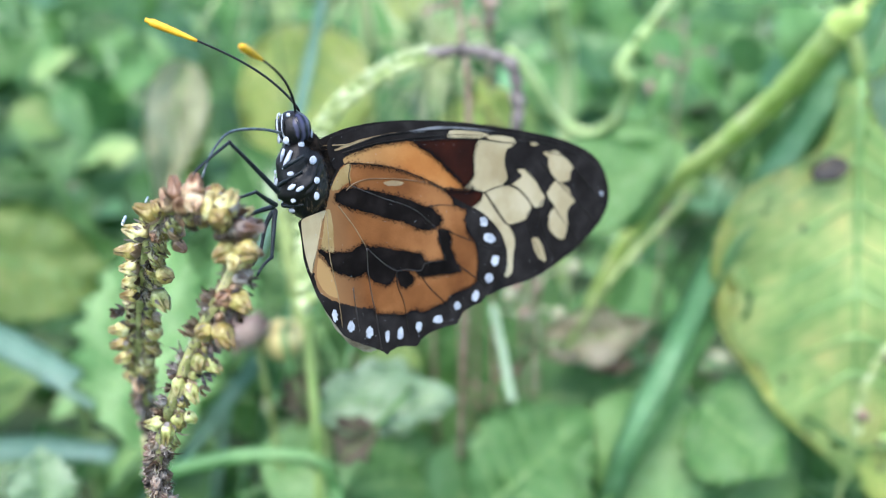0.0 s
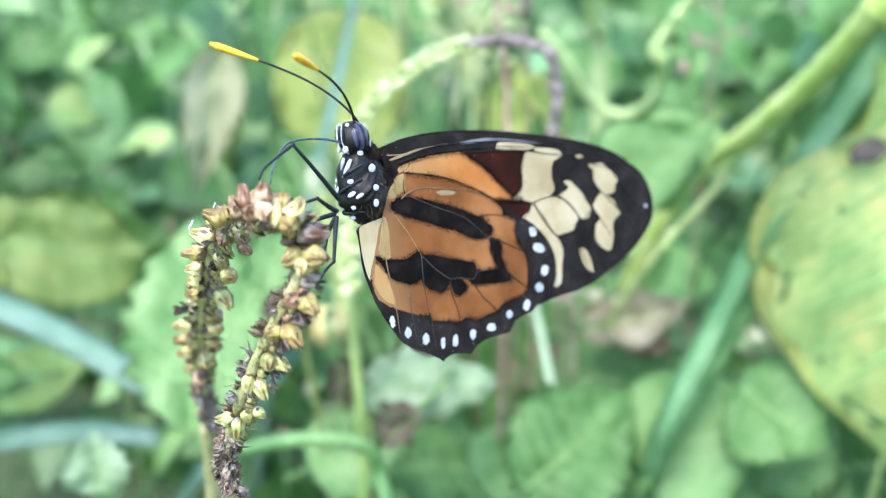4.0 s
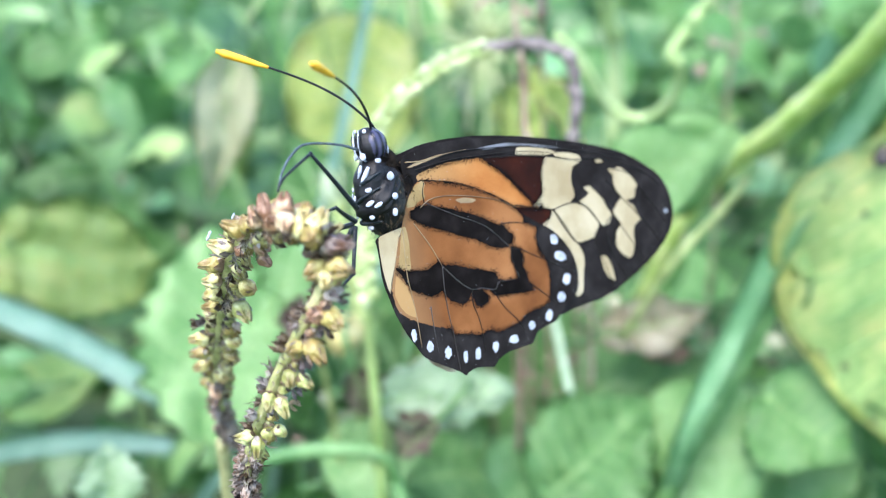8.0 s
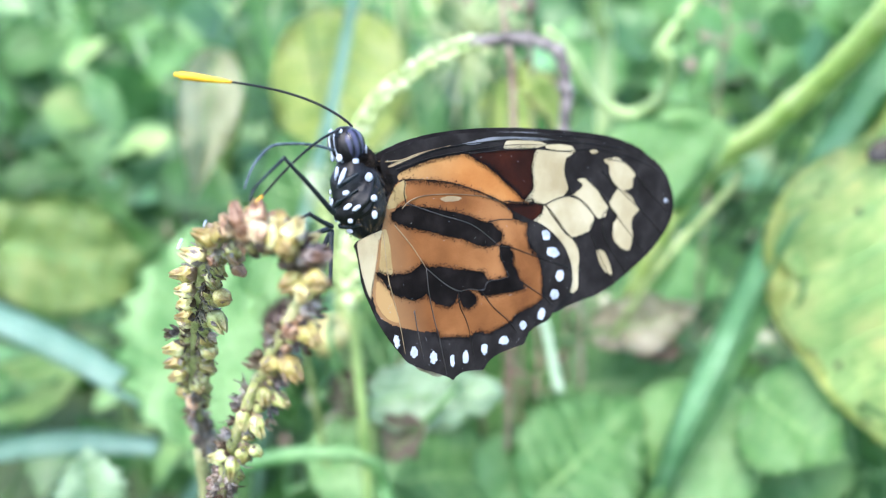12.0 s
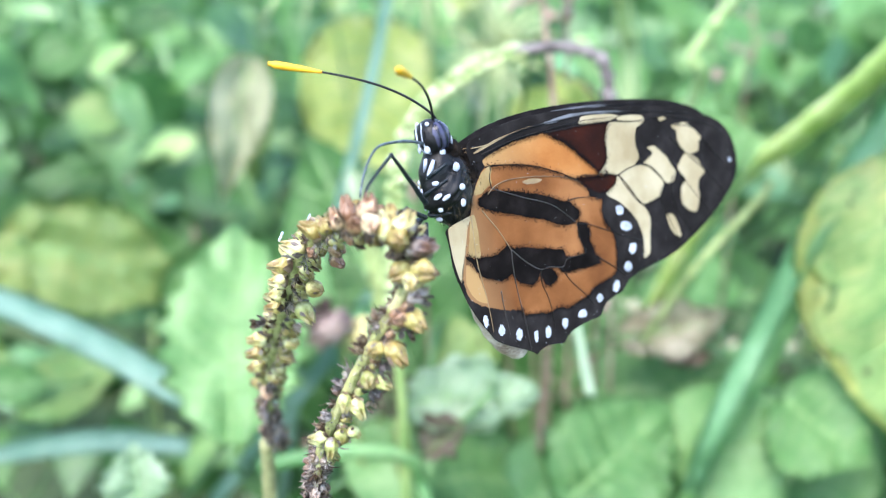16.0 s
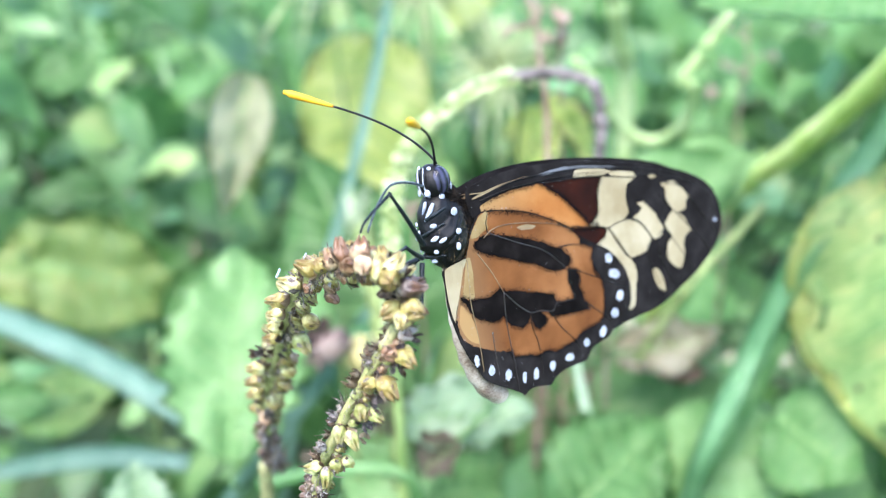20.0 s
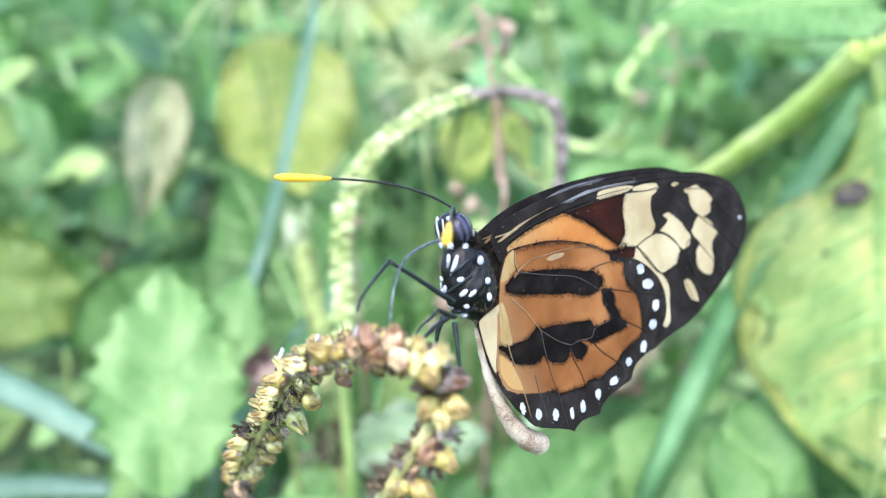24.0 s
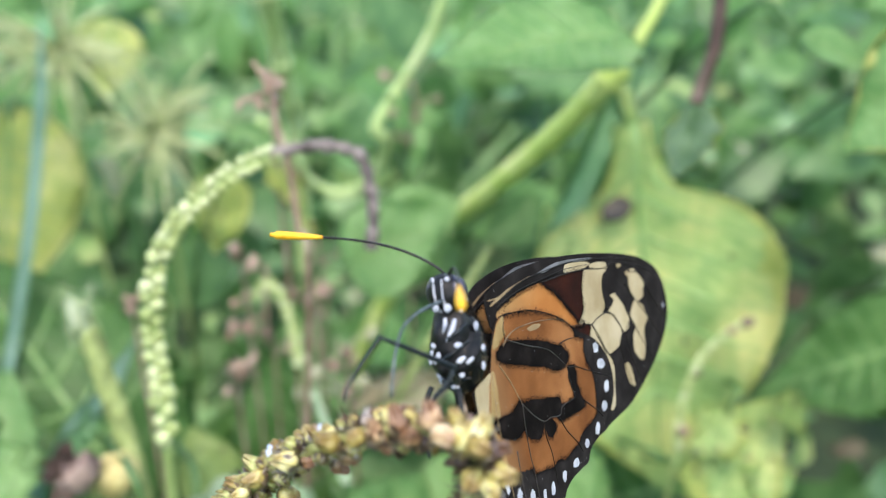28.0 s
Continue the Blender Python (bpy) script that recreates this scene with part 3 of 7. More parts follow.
FORE_PATCHES.append(("cream_patch", WING_CREAM, [(27.56, -10.44), (29.46, -9.85), (30.13, -9.04), (31.71, -11.51), (33.08, -13.53), (34.27, -14.59), (35.04, -15.92), (35.02, -17.28), (34.42, -18.82), (34.01, -20.76), (32.96, -21.2), (32.2, -20.56), (31.88, -18.42), (30.96, -15.46), (29.52, -12.75)], 0.1))
FORE_PATCHES.append(("cream_patch", WING_CREAM, [(36.83, -7.52), (38.37, -7.81), (39.52, -8.82), (40.38, -9.94), (40.96, -11.11), (41.89, -12.55), (41.03, -13.45), (39.65, -13.37), (38.99, -12.58), (37.92, -11.22), (36.43, -9.91), (35.42, -9.2), (36.8, -8.92), (37.68, -8.52)], 0.12))
FORE_PATCHES.append(("cream_patch", WING_CREAM, [(42.42, -6.3), (45.25, -6.81), (46.75, -7.93), (48.5, -9.73), (47.74, -10.27), (47.28, -11.33), (45.48, -11.26), (44.46, -10.6), (43.55, -9.48), (43.19, -8.53), (43.16, -7.32)], 0.13))
FORE_PATCHES.append(("cream_patch", WING_CREAM, [(44.42, -10.8), (46.89, -12.37), (47.61, -13.79), (48.09, -14.63), (46.72, -15.18), (46.16, -16.47), (46.23, -17.56), (45.11, -19.27), (43.65, -18.65), (42.23, -17.19), (42.23, -15.79), (42.71, -14.86), (43.71, -14.23), (42.59, -12.72), (42.47, -11.93)], 0.13))
FORE_PATCHES.append(("cream_patch", WING_CREAM, [(38.53, -17.4), (39.84, -17.77), (40.63, -19.39), (40.85, -21.3), (39.55, -20.49), (38.74, -19.03)], 0.1))
FORE_PATCHES.append(("cream_patch", WING_CREAM, [(39.87, -4.57), (40.93, -4.69), (41.44, -5.17), (40.31, -5.06)], 0.05))
FORE_PATCHES.append(("white_spot", WING_WHITE, [(53.86, -14.72), (54.37, -14.7), (54.67, -15.14), (54.13, -15.26)], 0.05))
FORE_PATCHES.append(("pale_streak", COSTA_GREY, [(18.27, 1.29), (20.85, 1.19), (23.47, 0.94), (27.0, 0.17), (31.56, -1.05), (33.89, -1.85), (30.57, -1.08), (26.93, -0.15), (22.96, 0.64), (20.33, 0.81)], 0.05))
FORE_PATCHES.append(("pale_streak", PALE_VEIN, [(7.44, 1.47), (9.02, 1.7), (11.78, 1.8), (14.99, 1.66), (11.92, 1.54), (9.14, 1.39), (7.7, 1.3)], 0.03))
HIND_PATCHES.append(("orange_field", WING_ORANGE, [(5.98, -2.48), (7.71, -0.57), (9.19, -0.5), (13.47, -1.73), (16.53, -2.96), (19.23, -4.43), (21.57, -5.94), (23.13, -7.12), (24.18, -8.29), (24.22, -9.16), (26.37, -10.22), (25.95, -11.46), (26.14, -12.8), (26.6, -14.06), (26.19, -12.97), (27.18, -14.58), (27.54, -16.03), (27.45, -17.52), (27.14, -18.94), (26.69, -19.95), (25.06, -20.2), (22.42, -20.18), (21.0, -20.76), (18.87, -20.8), (17.2, -20.83), (15.73, -20.05), (14.12, -20.09), (12.29, -19.43), (10.49, -18.88), (9.81, -18.51), (9.58, -17.88), (7.87, -17.18), (6.23, -16.36), (4.95, -15.67), (3.43, -14.64), (2.44, -13.67), (2.03, -12.48), (1.93, -11.01), (2.52, -9.36), (3.17, -7.99), (3.89, -6.37), (4.72, -4.83)], 0.17))
HIND_PATCHES.append(("black_band", WING_BAND, [(6.44, -3.44), (7.61, -3.02), (9.12, -3.24), (10.94, -3.91), (13.18, -4.81), (15.46, -5.82), (17.4, -6.75), (18.93, -7.75), (20.55, -8.48), (21.28, -9.29), (22.02, -10.1), (21.77, -10.83), (20.66, -11.06), (19.12, -10.89), (17.51, -10.15), (16.02, -9.05), (14.45, -8.42), (12.94, -7.72), (11.48, -6.89), (10.02, -6.22), (8.23, -5.38), (6.9, -4.47), (6.33, -3.93)], 0.18))
HIND_PATCHES.append(("black_band", WING_BAND, [(21.44, -11.44), (22.91, -12.07), (23.3, -13.2), (22.89, -14.11), (23.32, -15.11), (23.51, -16.2), (24.09, -16.97), (24.06, -17.7), (22.16, -17.42), (19.74, -16.83), (18.16, -16.49), (17.04, -16.01), (17.95, -15.57), (20.08, -15.34), (21.59, -15.35), (21.43, -13.99), (21.07, -12.73)], 0.18))
HIND_PATCHES.append(("black_band", WING_BAND, [(3.03, -8.88), (4.6, -9.57), (7.27, -10.21), (9.35, -9.86), (9.85, -10.41), (11.53, -10.88), (13.27, -11.65), (15.78, -12.65), (17.98, -13.63), (18.62, -14.79), (21.72, -15.53), (22.0, -16.2), (19.74, -16.83), (17.42, -16.13), (16.23, -15.11), (15.31, -14.77), (13.87, -14.48), (13.23, -15.27), (12.33, -15.83), (11.63, -15.53), (10.6, -15.01), (9.66, -14.17), (9.01, -13.15), (8.34, -13.49), (7.29, -13.31), (5.38, -12.24), (4.48, -11.57), (3.95, -10.57), (3.38, -9.61)], 0.18))
HIND_PATCHES.append(("black_band", WING_BAND, [(16.18, -15.89), (16.07, -16.71), (14.9, -16.92), (14.12, -16.53), (13.73, -15.48), (13.68, -14.62), (15.35, -14.93)], 0.16))
HIND_PATCHES.append(("cream_patch", WING_CREAM, [(1.42, -4.99), (2.97, -4.78), (4.74, -4.73), (4.06, -5.9), (3.41, -7.27), (2.81, -8.66), (2.09, -10.02), (1.57, -11.11), (1.31, -9.78), (1.17, -8.2), (1.19, -6.41)], 0.03))
HIND_PATCHES.append(("pale_field", CREAM_SOFT, [(4.8, -4.79), (5.39, -4.9), (5.44, -6.79), (5.21, -8.56), (5.06, -9.68), (4.36, -9.37), (3.38, -8.88), (3.98, -7.17)], 0.06))
HIND_PATCHES.append(("pale_field", CREAM_SOFT, [(5.98, -2.48), (6.63, -1.64), (7.77, -0.64), (8.98, -0.4), (9.14, -0.89), (8.76, -1.72), (8.93, -2.33), (7.71, -2.61), (7.07, -2.88), (6.12, -2.85)], 0.08))
HIND_PATCHES.append(("pale_streak", PALE_VEIN, [(13.52, -3.65), (15.07, -3.78), (16.63, -4.39), (15.95, -4.59), (14.15, -4.19)], 0.06))
HIND_PATCHES.append(("pale_field", WING_PALE_ORANGE, [(2.83, -9.76), (3.8, -10.78), (4.26, -11.77), (4.57, -13.46), (4.69, -14.95), (3.51, -14.3), (2.72, -13.22), (2.22, -11.67)], 0.06))
FORE_VEINS.append((VEIN, [(19.19, 0.02), (24.01, -0.74), (30.35, -2.08), (35.08, -3.49), (39.15, -4.15), (42.77, -5.18), (49.65, -8.22), (54.8, -11.64)]))
FORE_VEINS.append((VEIN, [(23.61, -6.75), (27.15, -7.86), (30.34, -8.96)]))
FORE_VEINS.append((VEIN, [(30.34, -8.96), (31.91, -11.06), (33.25, -13.24), (34.36, -14.61), (35.01, -16.08)]))
FORE_VEINS.append((VEIN, [(30.34, -8.96), (32.9, -8.83), (35.89, -9.44), (37.92, -11.22), (38.99, -13.13), (37.78, -14.43), (38.95, -18.04), (40.84, -22.47)]))
FORE_VEINS.append((VEIN, [(35.44, -9.1), (34.93, -7.82), (34.69, -5.78), (36.49, -4.19)]))
FORE_VEINS.append((VEIN, [(38.38, -7.78), (41.06, -10.62), (42.99, -13.52), (46.16, -17.9), (48.77, -21.35)]))
FORE_VEINS.append((VEIN, [(41.68, -7.67), (44.45, -10.66), (48.35, -14.52), (51.35, -17.83), (52.62, -19.28)]))
FORE_VEINS.append((VEIN, [(43.06, -6.44), (46.75, -7.93), (49.13, -10.77), (54.65, -17.13)]))
FORE_VEINS.append((VEIN, [(42.05, -12.59), (40.44, -13.57), (40.81, -17.16), (43.81, -22.1)]))
FORE_VEINS.append((VEIN, [(8.45, 0.91), (13.6, 0.96), (19.27, 0.37), (25.23, -0.43), (31.39, -1.82)]))
FORE_VEINS.append((VEIN, [(8.15, 1.26), (14.57, 1.63), (20.79, 0.9), (27.85, -0.28), (37.3, -2.83), (46.61, -5.84)]))
FORE_VEINS.append((PALE_VEIN, [(7.19, 2.03), (9.41, 1.7), (11.78, 1.8), (16.64, 1.56)]))
HIND_VEINS.append((PALE_VEIN, [(6.58, -4.73), (8.27, -7.42), (9.26, -9.43), (9.75, -10.51)]))
HIND_VEINS.append((GREY_VEIN, [(9.75, -10.51), (11.84, -12.9), (13.73, -14.44), (15.31, -14.77), (17.54, -15.59), (18.51, -14.93), (21.75, -15.42), (21.41, -14.04), (21.13, -11.53)]))
HIND_VEINS.append((GREY_VEIN, [(9.75, -10.51), (9.49, -13.3), (9.55, -16.34), (9.78, -18.64), (9.84, -20.91), (9.93, -23.06)]))
HIND_VEINS.append((VEIN, [(13.73, -14.44), (13.6, -16.23), (14.16, -18.11), (14.36, -19.89), (14.38, -22.49)]))
HIND_VEINS.append((VEIN, [(17.29, -15.8), (18.63, -18.09), (20.63, -20.49), (21.73, -22.34)]))
HIND_VEINS.append((VEIN, [(23.83, -16.74), (27.0, -19.56), (28.49, -21.19)]))
HIND_VEINS.append((VEIN, [(21.14, -11.45), (23.28, -12.32), (25.98, -13.95), (32.52, -17.77)]))
HIND_VEINS.append((GREY_VEIN, [(8.62, -2.83), (13.05, -5.37), (17.58, -7.87), (21.25, -11.47)]))
HIND_VEINS.append((VEIN, [(20.16, -8.22), (21.92, -8.45), (24.1, -9.07)]))
HIND_VEINS.append((COSTA_TAN, [(7.95, -3.24), (9.23, -2.75), (11.21, -2.72), (14.33, -3.37), (17.51, -4.3), (20.76, -5.5), (23.17, -6.95)]))
HIND_VEINS.append((VEIN, [(8.62, -2.83), (8.61, -1.68), (9.15, -0.52)]))
HIND_VEINS.append((PALE_VEIN, [(4.85, -4.86), (4.4, -9.65), (4.54, -12.07), (4.74, -15.07), (4.72, -18.58)]))
HIND_VEINS.append((PALE_VEIN, [(4.08, -5.51), (3.41, -7.27), (2.64, -9.13), (1.59, -11.3)]))
HIND_VEINS.append((GREY_VEIN, [(7.03, -14.45), (6.97, -16.61), (7.06, -19.94)]))
# margin spots: place, half-sizes and slant
SPOTS.append((29.21, -12.53, 0.82, 0.58, -39))
SPOTS.append((29.98, -14.94, 1.15, 0.58, -29))
SPOTS.append((30.55, -18.13, 0.77, 0.71, -10))
SPOTS.append((29.1, -20.09, 0.76, 0.62, -11))
SPOTS.append((26.32, -21.66, 0.62, 0.8, -46))
SPOTS.append((22.92, -21.89, 0.65, 0.51, -25))
SPOTS.append((19.42, -22.52, 0.79, 0.48, -18))
SPOTS.append((16.12, -22.36, 0.51, 0.64, -10))
SPOTS.append((13.06, -22.17, 0.46, 0.74, -19))
SPOTS.append((11.05, -21.84, 0.34, 0.74, -10))
SPOTS.append((8.42, -20.47, 0.53, 0.67, -8))
SPOTS.append((5.91, -18.88, 0.52, 0.62, -11))
SPOTS.append((3.85, -16.79, 0.35, 0.68, 0))


ROOT_X = 8.81


def wing(name, outline, patches, veins, spots, z, parent, label):
    """One wing: the dark membrane, and on it its fields of colour, veins and margin spots."""
    w = part(name, plate(closed(outline, 8, 0.05, 1.0, 0.42), z, 0.09), WING_BLACK, parent, label, False)
    for i, (kind, mat, pts, jag) in enumerate(patches):
        lift = 0.02 + 0.02 * (kind != "orange_field") + 0.006 * (i % 5)
        part(kind, plate(closed(pts, 9, jag, i * 3.0), z + lift, 0.03), mat, w, smooth=False)
    rnd = random.Random(len(patches))

    def dusting(mat, places, low, high, lift, label):
        bm = bmesh.new()
        for c in places:
            r, a, k = rnd.uniform(low, high), rnd.uniform(0, 3), rnd.uniform(0.6, 1.6)
            bm.faces.new([bm.verts.new(((c.x + r * k * math.cos(a + n * 1.571)) * MM, (c.y + r * math.sin(a + n * 1.571)) * MM, (z + lift) * MM)) for n in range(4)])
        part("scale_dusting", bm, mat, w, label, False)

    edges = []
    for kind, mat, pts, jag in patches:
        if kind in ("black_band", "orange_field", "maroon_patch"):
            for q in closed(pts, 9, 0.2, 2.0):
                for _ in range(5):
                    c = q + Vector((rnd.gauss(0, 0.2), rnd.gauss(0, 0.2)))
                    if c.x > ROOT_X or kind == "black_band":
                        edges.append(c)
    dusting(WING_BAND, edges, 0.025, 0.07, 0.082, "scattered dark scales along the bands")
    inner = [Vector(q) for q in outline]
    dots = []
    for _ in range(130):
        a, b, t = rnd.choice(inner), rnd.choice(inner), rnd.uniform(0.1, 0.9)
        dots.append(a * t + b * (1 - t))
    dusting(WING_WHITE, dots, 0.02, 0.045, 0.085, "sparse pale scales")
    for mat, pts in veins:
        part("vein", vein_bm(pts, z + 0.05, {VEIN: 0.07, PALE_VEIN: 0.06}.get(mat, 0.06)), mat, w)
    for i, (x, y, rx, ry, slant) in enumerate(spots):
        turn = Matrix.Rotation(radians(slant), 2)
        ring = [Vector((x, y)) + turn @ Vector((rx * math.cos(k * 0.785), ry * math.sin(k * 0.785))) for k in range(8)]
        part("white_spot", plate(closed(ring, 5, 0.2, i * 5.0, 0.45), z + 0.11, 0.03), WING_WHITE, w, smooth=False)
    return w


butterfly = base_empty("butterfly", (0, 0, 0), "orange, black and cream butterfly with closed wings on a spike", "butterfly")
fore_near = wing("forewing", FORE, FORE_PATCHES, FORE_VEINS, [], -7.6, butterfly, "long dark forewing with cream patches and an orange base")
hind_near = wing("hindwing", HIND, HIND_PATCHES, HIND_VEINS, SPOTS, -7.25, butterfly, "orange hindwing with black bands and white margin spots")
fore_far = wing("forewing", FORE, FORE_PATCHES, FORE_VEINS, [], -8.8, butterfly, "far forewing, its inner face orange, black and cream")
hind_far = wing("hindwing", HIND, HIND_PATCHES[:5], [], SPOTS, -10.3, butterfly, "far hindwing, orange with a dark margin")
PIVOT = Matrix.Translation(Vector((*(6.53, -0.53), -8.7)) * MM)


def far_pose(open_by, forward):
    """The far wings leant away by open_by degrees and swung to the head by forward."""
    return PIVOT @ pose(0, 0, 0, 0, open_by, forward) @ PIVOT.inverted()


THORAX, THORAX_R = Vector((4.1, -0.9, -8.7)), Vector((2.85, 4.5, 2.6))
HEAD, HEAD_R = Vector((3.54, 4.66, -8.7)), Vector((1.8, 2.0, 1.9))


def fuzz(bm, centre, size, count, length, width, seed, low=-1.0):
    """Short scale-hairs standing out of an ellipsoid."""
    rnd = random.Random(seed)
    for _ in range(count):
        d = Vector((rnd.gauss(0, 1), rnd.gauss(0, 1), rnd.gauss(0, 1))).normalized()
        p = Vector((d.x * size.x, d.y * size.y, d.z * size.z)) + centre
        o = (d * 0.45 + Vector((rnd.uniform(-0.6, 0.6), rnd.uniform(-1.3, -0.2), rnd.uniform(-0.6, 0.6)))).normalized() * length * rnd.uniform(0.5, 1.2)
        s = o.cross(Vector((rnd.uniform(-1, 1), rnd.uniform(-1, 1), 1))).normalized() * width
        bm.faces.new([bm.verts.new((p + s) * MM), bm.verts.new((p - s) * MM), bm.verts.new((p + o) * MM)])


def waist(p):
    """The thorax narrows to the neck and swells at the leg roots."""
    v = max(-1.0, min(1.0, (p.y - THORAX.y) / THORAX_R.y))
    w = 1 - 0.04 * max(0, v) - 0.04 * v - 0.14 * max(0, -v - 0.45)
    return Vector((THORAX.x + (p.x - THORAX.x) * w - 0.75 * max(0, v) - 0.5 * math.exp(-((v + 0.2) / 0.4) ** 2), p.y, THORAX.z + (p.z - THORAX.z) * (1 - 0.12 * max(0, v))))


bm = ball(bmesh.new(), (0, 0, 0), THORAX_R, None, 56, 44, 0.06)
for v in bm.verts:
    p = v.co + THORAX
    slant = v.co.y * 0.95 - v.co.x * 0.8 + 0.5 * noise.noise(v.co * 0.5)
    ridge = 0.20 * math.sin(slant * 2.0) ** 3 + 0.12 * noise.noise(v.co * 1.1) - 0.16 * math.exp(-((slant - 0.4) / 0.22) ** 2)
    v.co = (waist(p) + v.co.normalized() * ridge) * MM
fuzz(bm, THORAX + Vector((-0.2, 0, 0)), THORAX_R * 0.97, 1500, 0.55, 0.03, 3)
part("thorax", bm, BODY_BLACK, butterfly, "black furry thorax dotted with white")
bm = bmesh.new()
fuzz(bm, THORAX + Vector((-0.2, -0.5, 0)), THORAX_R * 0.99, 420, 0.5, 0.022, 6)
part("pale_hairs", bm, FUR_PALE, butterfly, "sparse golden-brown hairs")
for at, r in (((7.1, -1.2, -8.3), (0.9, 2.9, 1.1)), ((5.12, 2.48, -8.6), (1.4, 1.5, 1.5)), ((4.31, 3.27, -8.7), (1.5, 1.6, 1.5))):
    bm = ball(bmesh.new(), Vector(at) * MM, Vector(r) * MM, None, 16, 12, 0.15)
    fuzz(bm, Vector(at), Vector(r), 380, 0.75, 0.045, 8)
    part("fur", bm, FUR_BROWN, butterfly, "dark brown fur at the wing roots")
for a, b, c, r in (((1.63, -1.47, -10.09, 0, 0), (1.3, -0.55, -8.18, 0, 0), (2.6, 0.39, -6.49, 0, 0), 0.2), ((1.66, -3.13, -9.61, 0, 0), (1.66, -3.49, -9.31, 0, 0), (2.3, -3.32, -6.94, 0, 0), 0.24),
                   ((1.46, 0.9, -8.33, 0, 0), (2.04, 1.45, -7.29, 0, 0), (3.4, 1.94, -6.64, 0, 0), 0.25)):
    pts = [waist(Vector(q[:3])) for q in (a, b, c)]
    bm = tube(bmesh.new(), spline([q * MM for q in pts], 14), lambda s: r * MM * (0.5 + 0.6 * math.sin(math.pi * min(1, 0.25 + s * 0.75))), 8)
    part("leg_root", bm, LEG, butterfly, "glossy black leg root folded on the chest")
bm = ball(bmesh.new(), HEAD * MM, HEAD_R * MM, None, 20, 14, 0.04)
fuzz(bm, HEAD, HEAD_R, 120, 0.4, 0.05, 5)
part("head", bm, BODY_BLACK, butterfly)
for dz in (1.0, -1.0):
    part("eye", ball(bmesh.new(), (HEAD + Vector((0.1, 0.1, dz * 0.95))) * MM, Vector((1.35, 1.6, 1.1)) * MM, None, 24, 16), EYE, butterfly, "glossy dark violet compound eye")
    bm = bmesh.new()
    tube(bm, spline([(HEAD + Vector(q)) * MM for q in ((-1.1, -1.5, dz * 0.34), (-1.65, -0.5, dz * 0.41), (-1.75, 0.7, dz * 0.44), (-1.5, 1.9, dz * 0.41))], 10), lambda s: 0.17 * MM * (1 - 0.75 * s * s), 7)
    palp = part("palp", bm, BODY_WHITE, butterfly, "white and black mouth palp")
    bm = bmesh.new()
    tube(bm, spline([(HEAD + Vector(q)) * MM for q in ((-1.3, -1.0, dz * 0.51), (-1.75, 0.1, dz * 0.58), (-1.6, 1.3, dz * 0.58))], 8), 0.13 * MM, 6)
    part("palp_stripe", bm, BODY_BLACK, palp)
# white dots: place, half-sizes across and along, slant
BODY_SPOTS = [(2.63, 6.23, -8.0, 0.28, 0.26, 0), (2.01, 3.8, -8.13, 0.42, 0.46, 0), (3.31, 3.14, -7.49, 0.46, 0.42, 0), (4.75, 3.95, -7.46, 0.34, 0.55, 0), (5.81, 2.17, -7.61, 0.46, 0.46, 0), (4.17, 1.21, -6.4, 0.56, 0.52, 0),
              (1.71, 0.23, -7.44, 0.45, 0.3, 10), (1.79, -0.53, -10.2, 0.3, 0.46, -30), (1.37, -0.72, -9.44, 0.34, 0.58, -35), (1.66, -1.14, -7.36, 0.6, 0.28, 30), (2.25, -1.41, -6.74, 0.58, 0.25, 30), (3.98, -0.88, -6.1, 0.45, 0.4, 0),
              (3.83, -2.57, -6.3, 0.4, 0.5, 0), (1.78, -2.65, -7.58, 0.33, 0.28, 0), (2.0, -3.26, -9.82, 0.5, 0.4, 20), (2.0, -3.95, -8.7, 0.6, 0.28, 0)]
FAR_SPOTS = [(x, y, 2 * HEAD.z - z, ru, rv, -a) for x, y, z, ru, rv, a in BODY_SPOTS if x < 3.1 and z > HEAD.z + 0.3]
for x, y, z, ru, rv, slant in BODY_SPOTS + FAR_SPOTS:
    p = Vector((x, y, z))
    c, r = (HEAD, HEAD_R) if y > (HEAD.y - 1.9) else (THORAX, THORAX_R)
    nrm = Vector(((p.x - c.x) / r.x ** 2, (p.y - c.y) / r.y ** 2, (p.z - c.z) / r.z ** 2)).normalized()
    turn = aim((0, 0, 0), Vector((0.15, 1, 0)), nrm) @ Matrix.Rotation(radians(slant), 3, "Z")
    p = waist(p) if c is THORAX else p
    bm = ball(bmesh.new(), (p + nrm * 0.16) * MM, Vector((ru * 0.9, rv * 0.9, 0.13)) * MM, turn, 16, 8, 0.18)
    part("white_dot", bm, BODY_WHITE, butterfly)
for a, b, r in (((2.47, 2.64, -7.55, 0, 0), (1.41, 0.77, -8.5, 0, 0), 0.2), ((2.18, 2.84, -8.5, 0, 0), (1.59, 1.52, -8.85, 0, 0), 0.16)):
    a, b = waist(Vector(a[:3])) + Vector((0, 0, 0.1)), waist(Vector(b[:3])) + Vector((0, 0, 0.1))
    bm = bmesh.new()
    tube(bm, spline([Vector(a[:3]) * MM * 1.0, (Vector(a[:3]) + Vector(b[:3])) * 0.5 * MM + Vector((-0.1, 0, 0.15)) * MM, Vector(b[:3]) * MM], 8), lambda s: r * MM * (0.6 + 0.8 * math.sin(math.pi * min(1, s + 0.1))), 7)
    part("white_stripe", bm, BODY_WHITE, butterfly)
ABD = [Vector(q) for q in ((3.8, -4.92, -9.2), (3.68, -8.28, -9.2), (3.78, -12.3, -9.2), (4.67, -16.79, -9.2), (6.72, -20.97, -9.2), (9.92, -23.98, -9.2))]
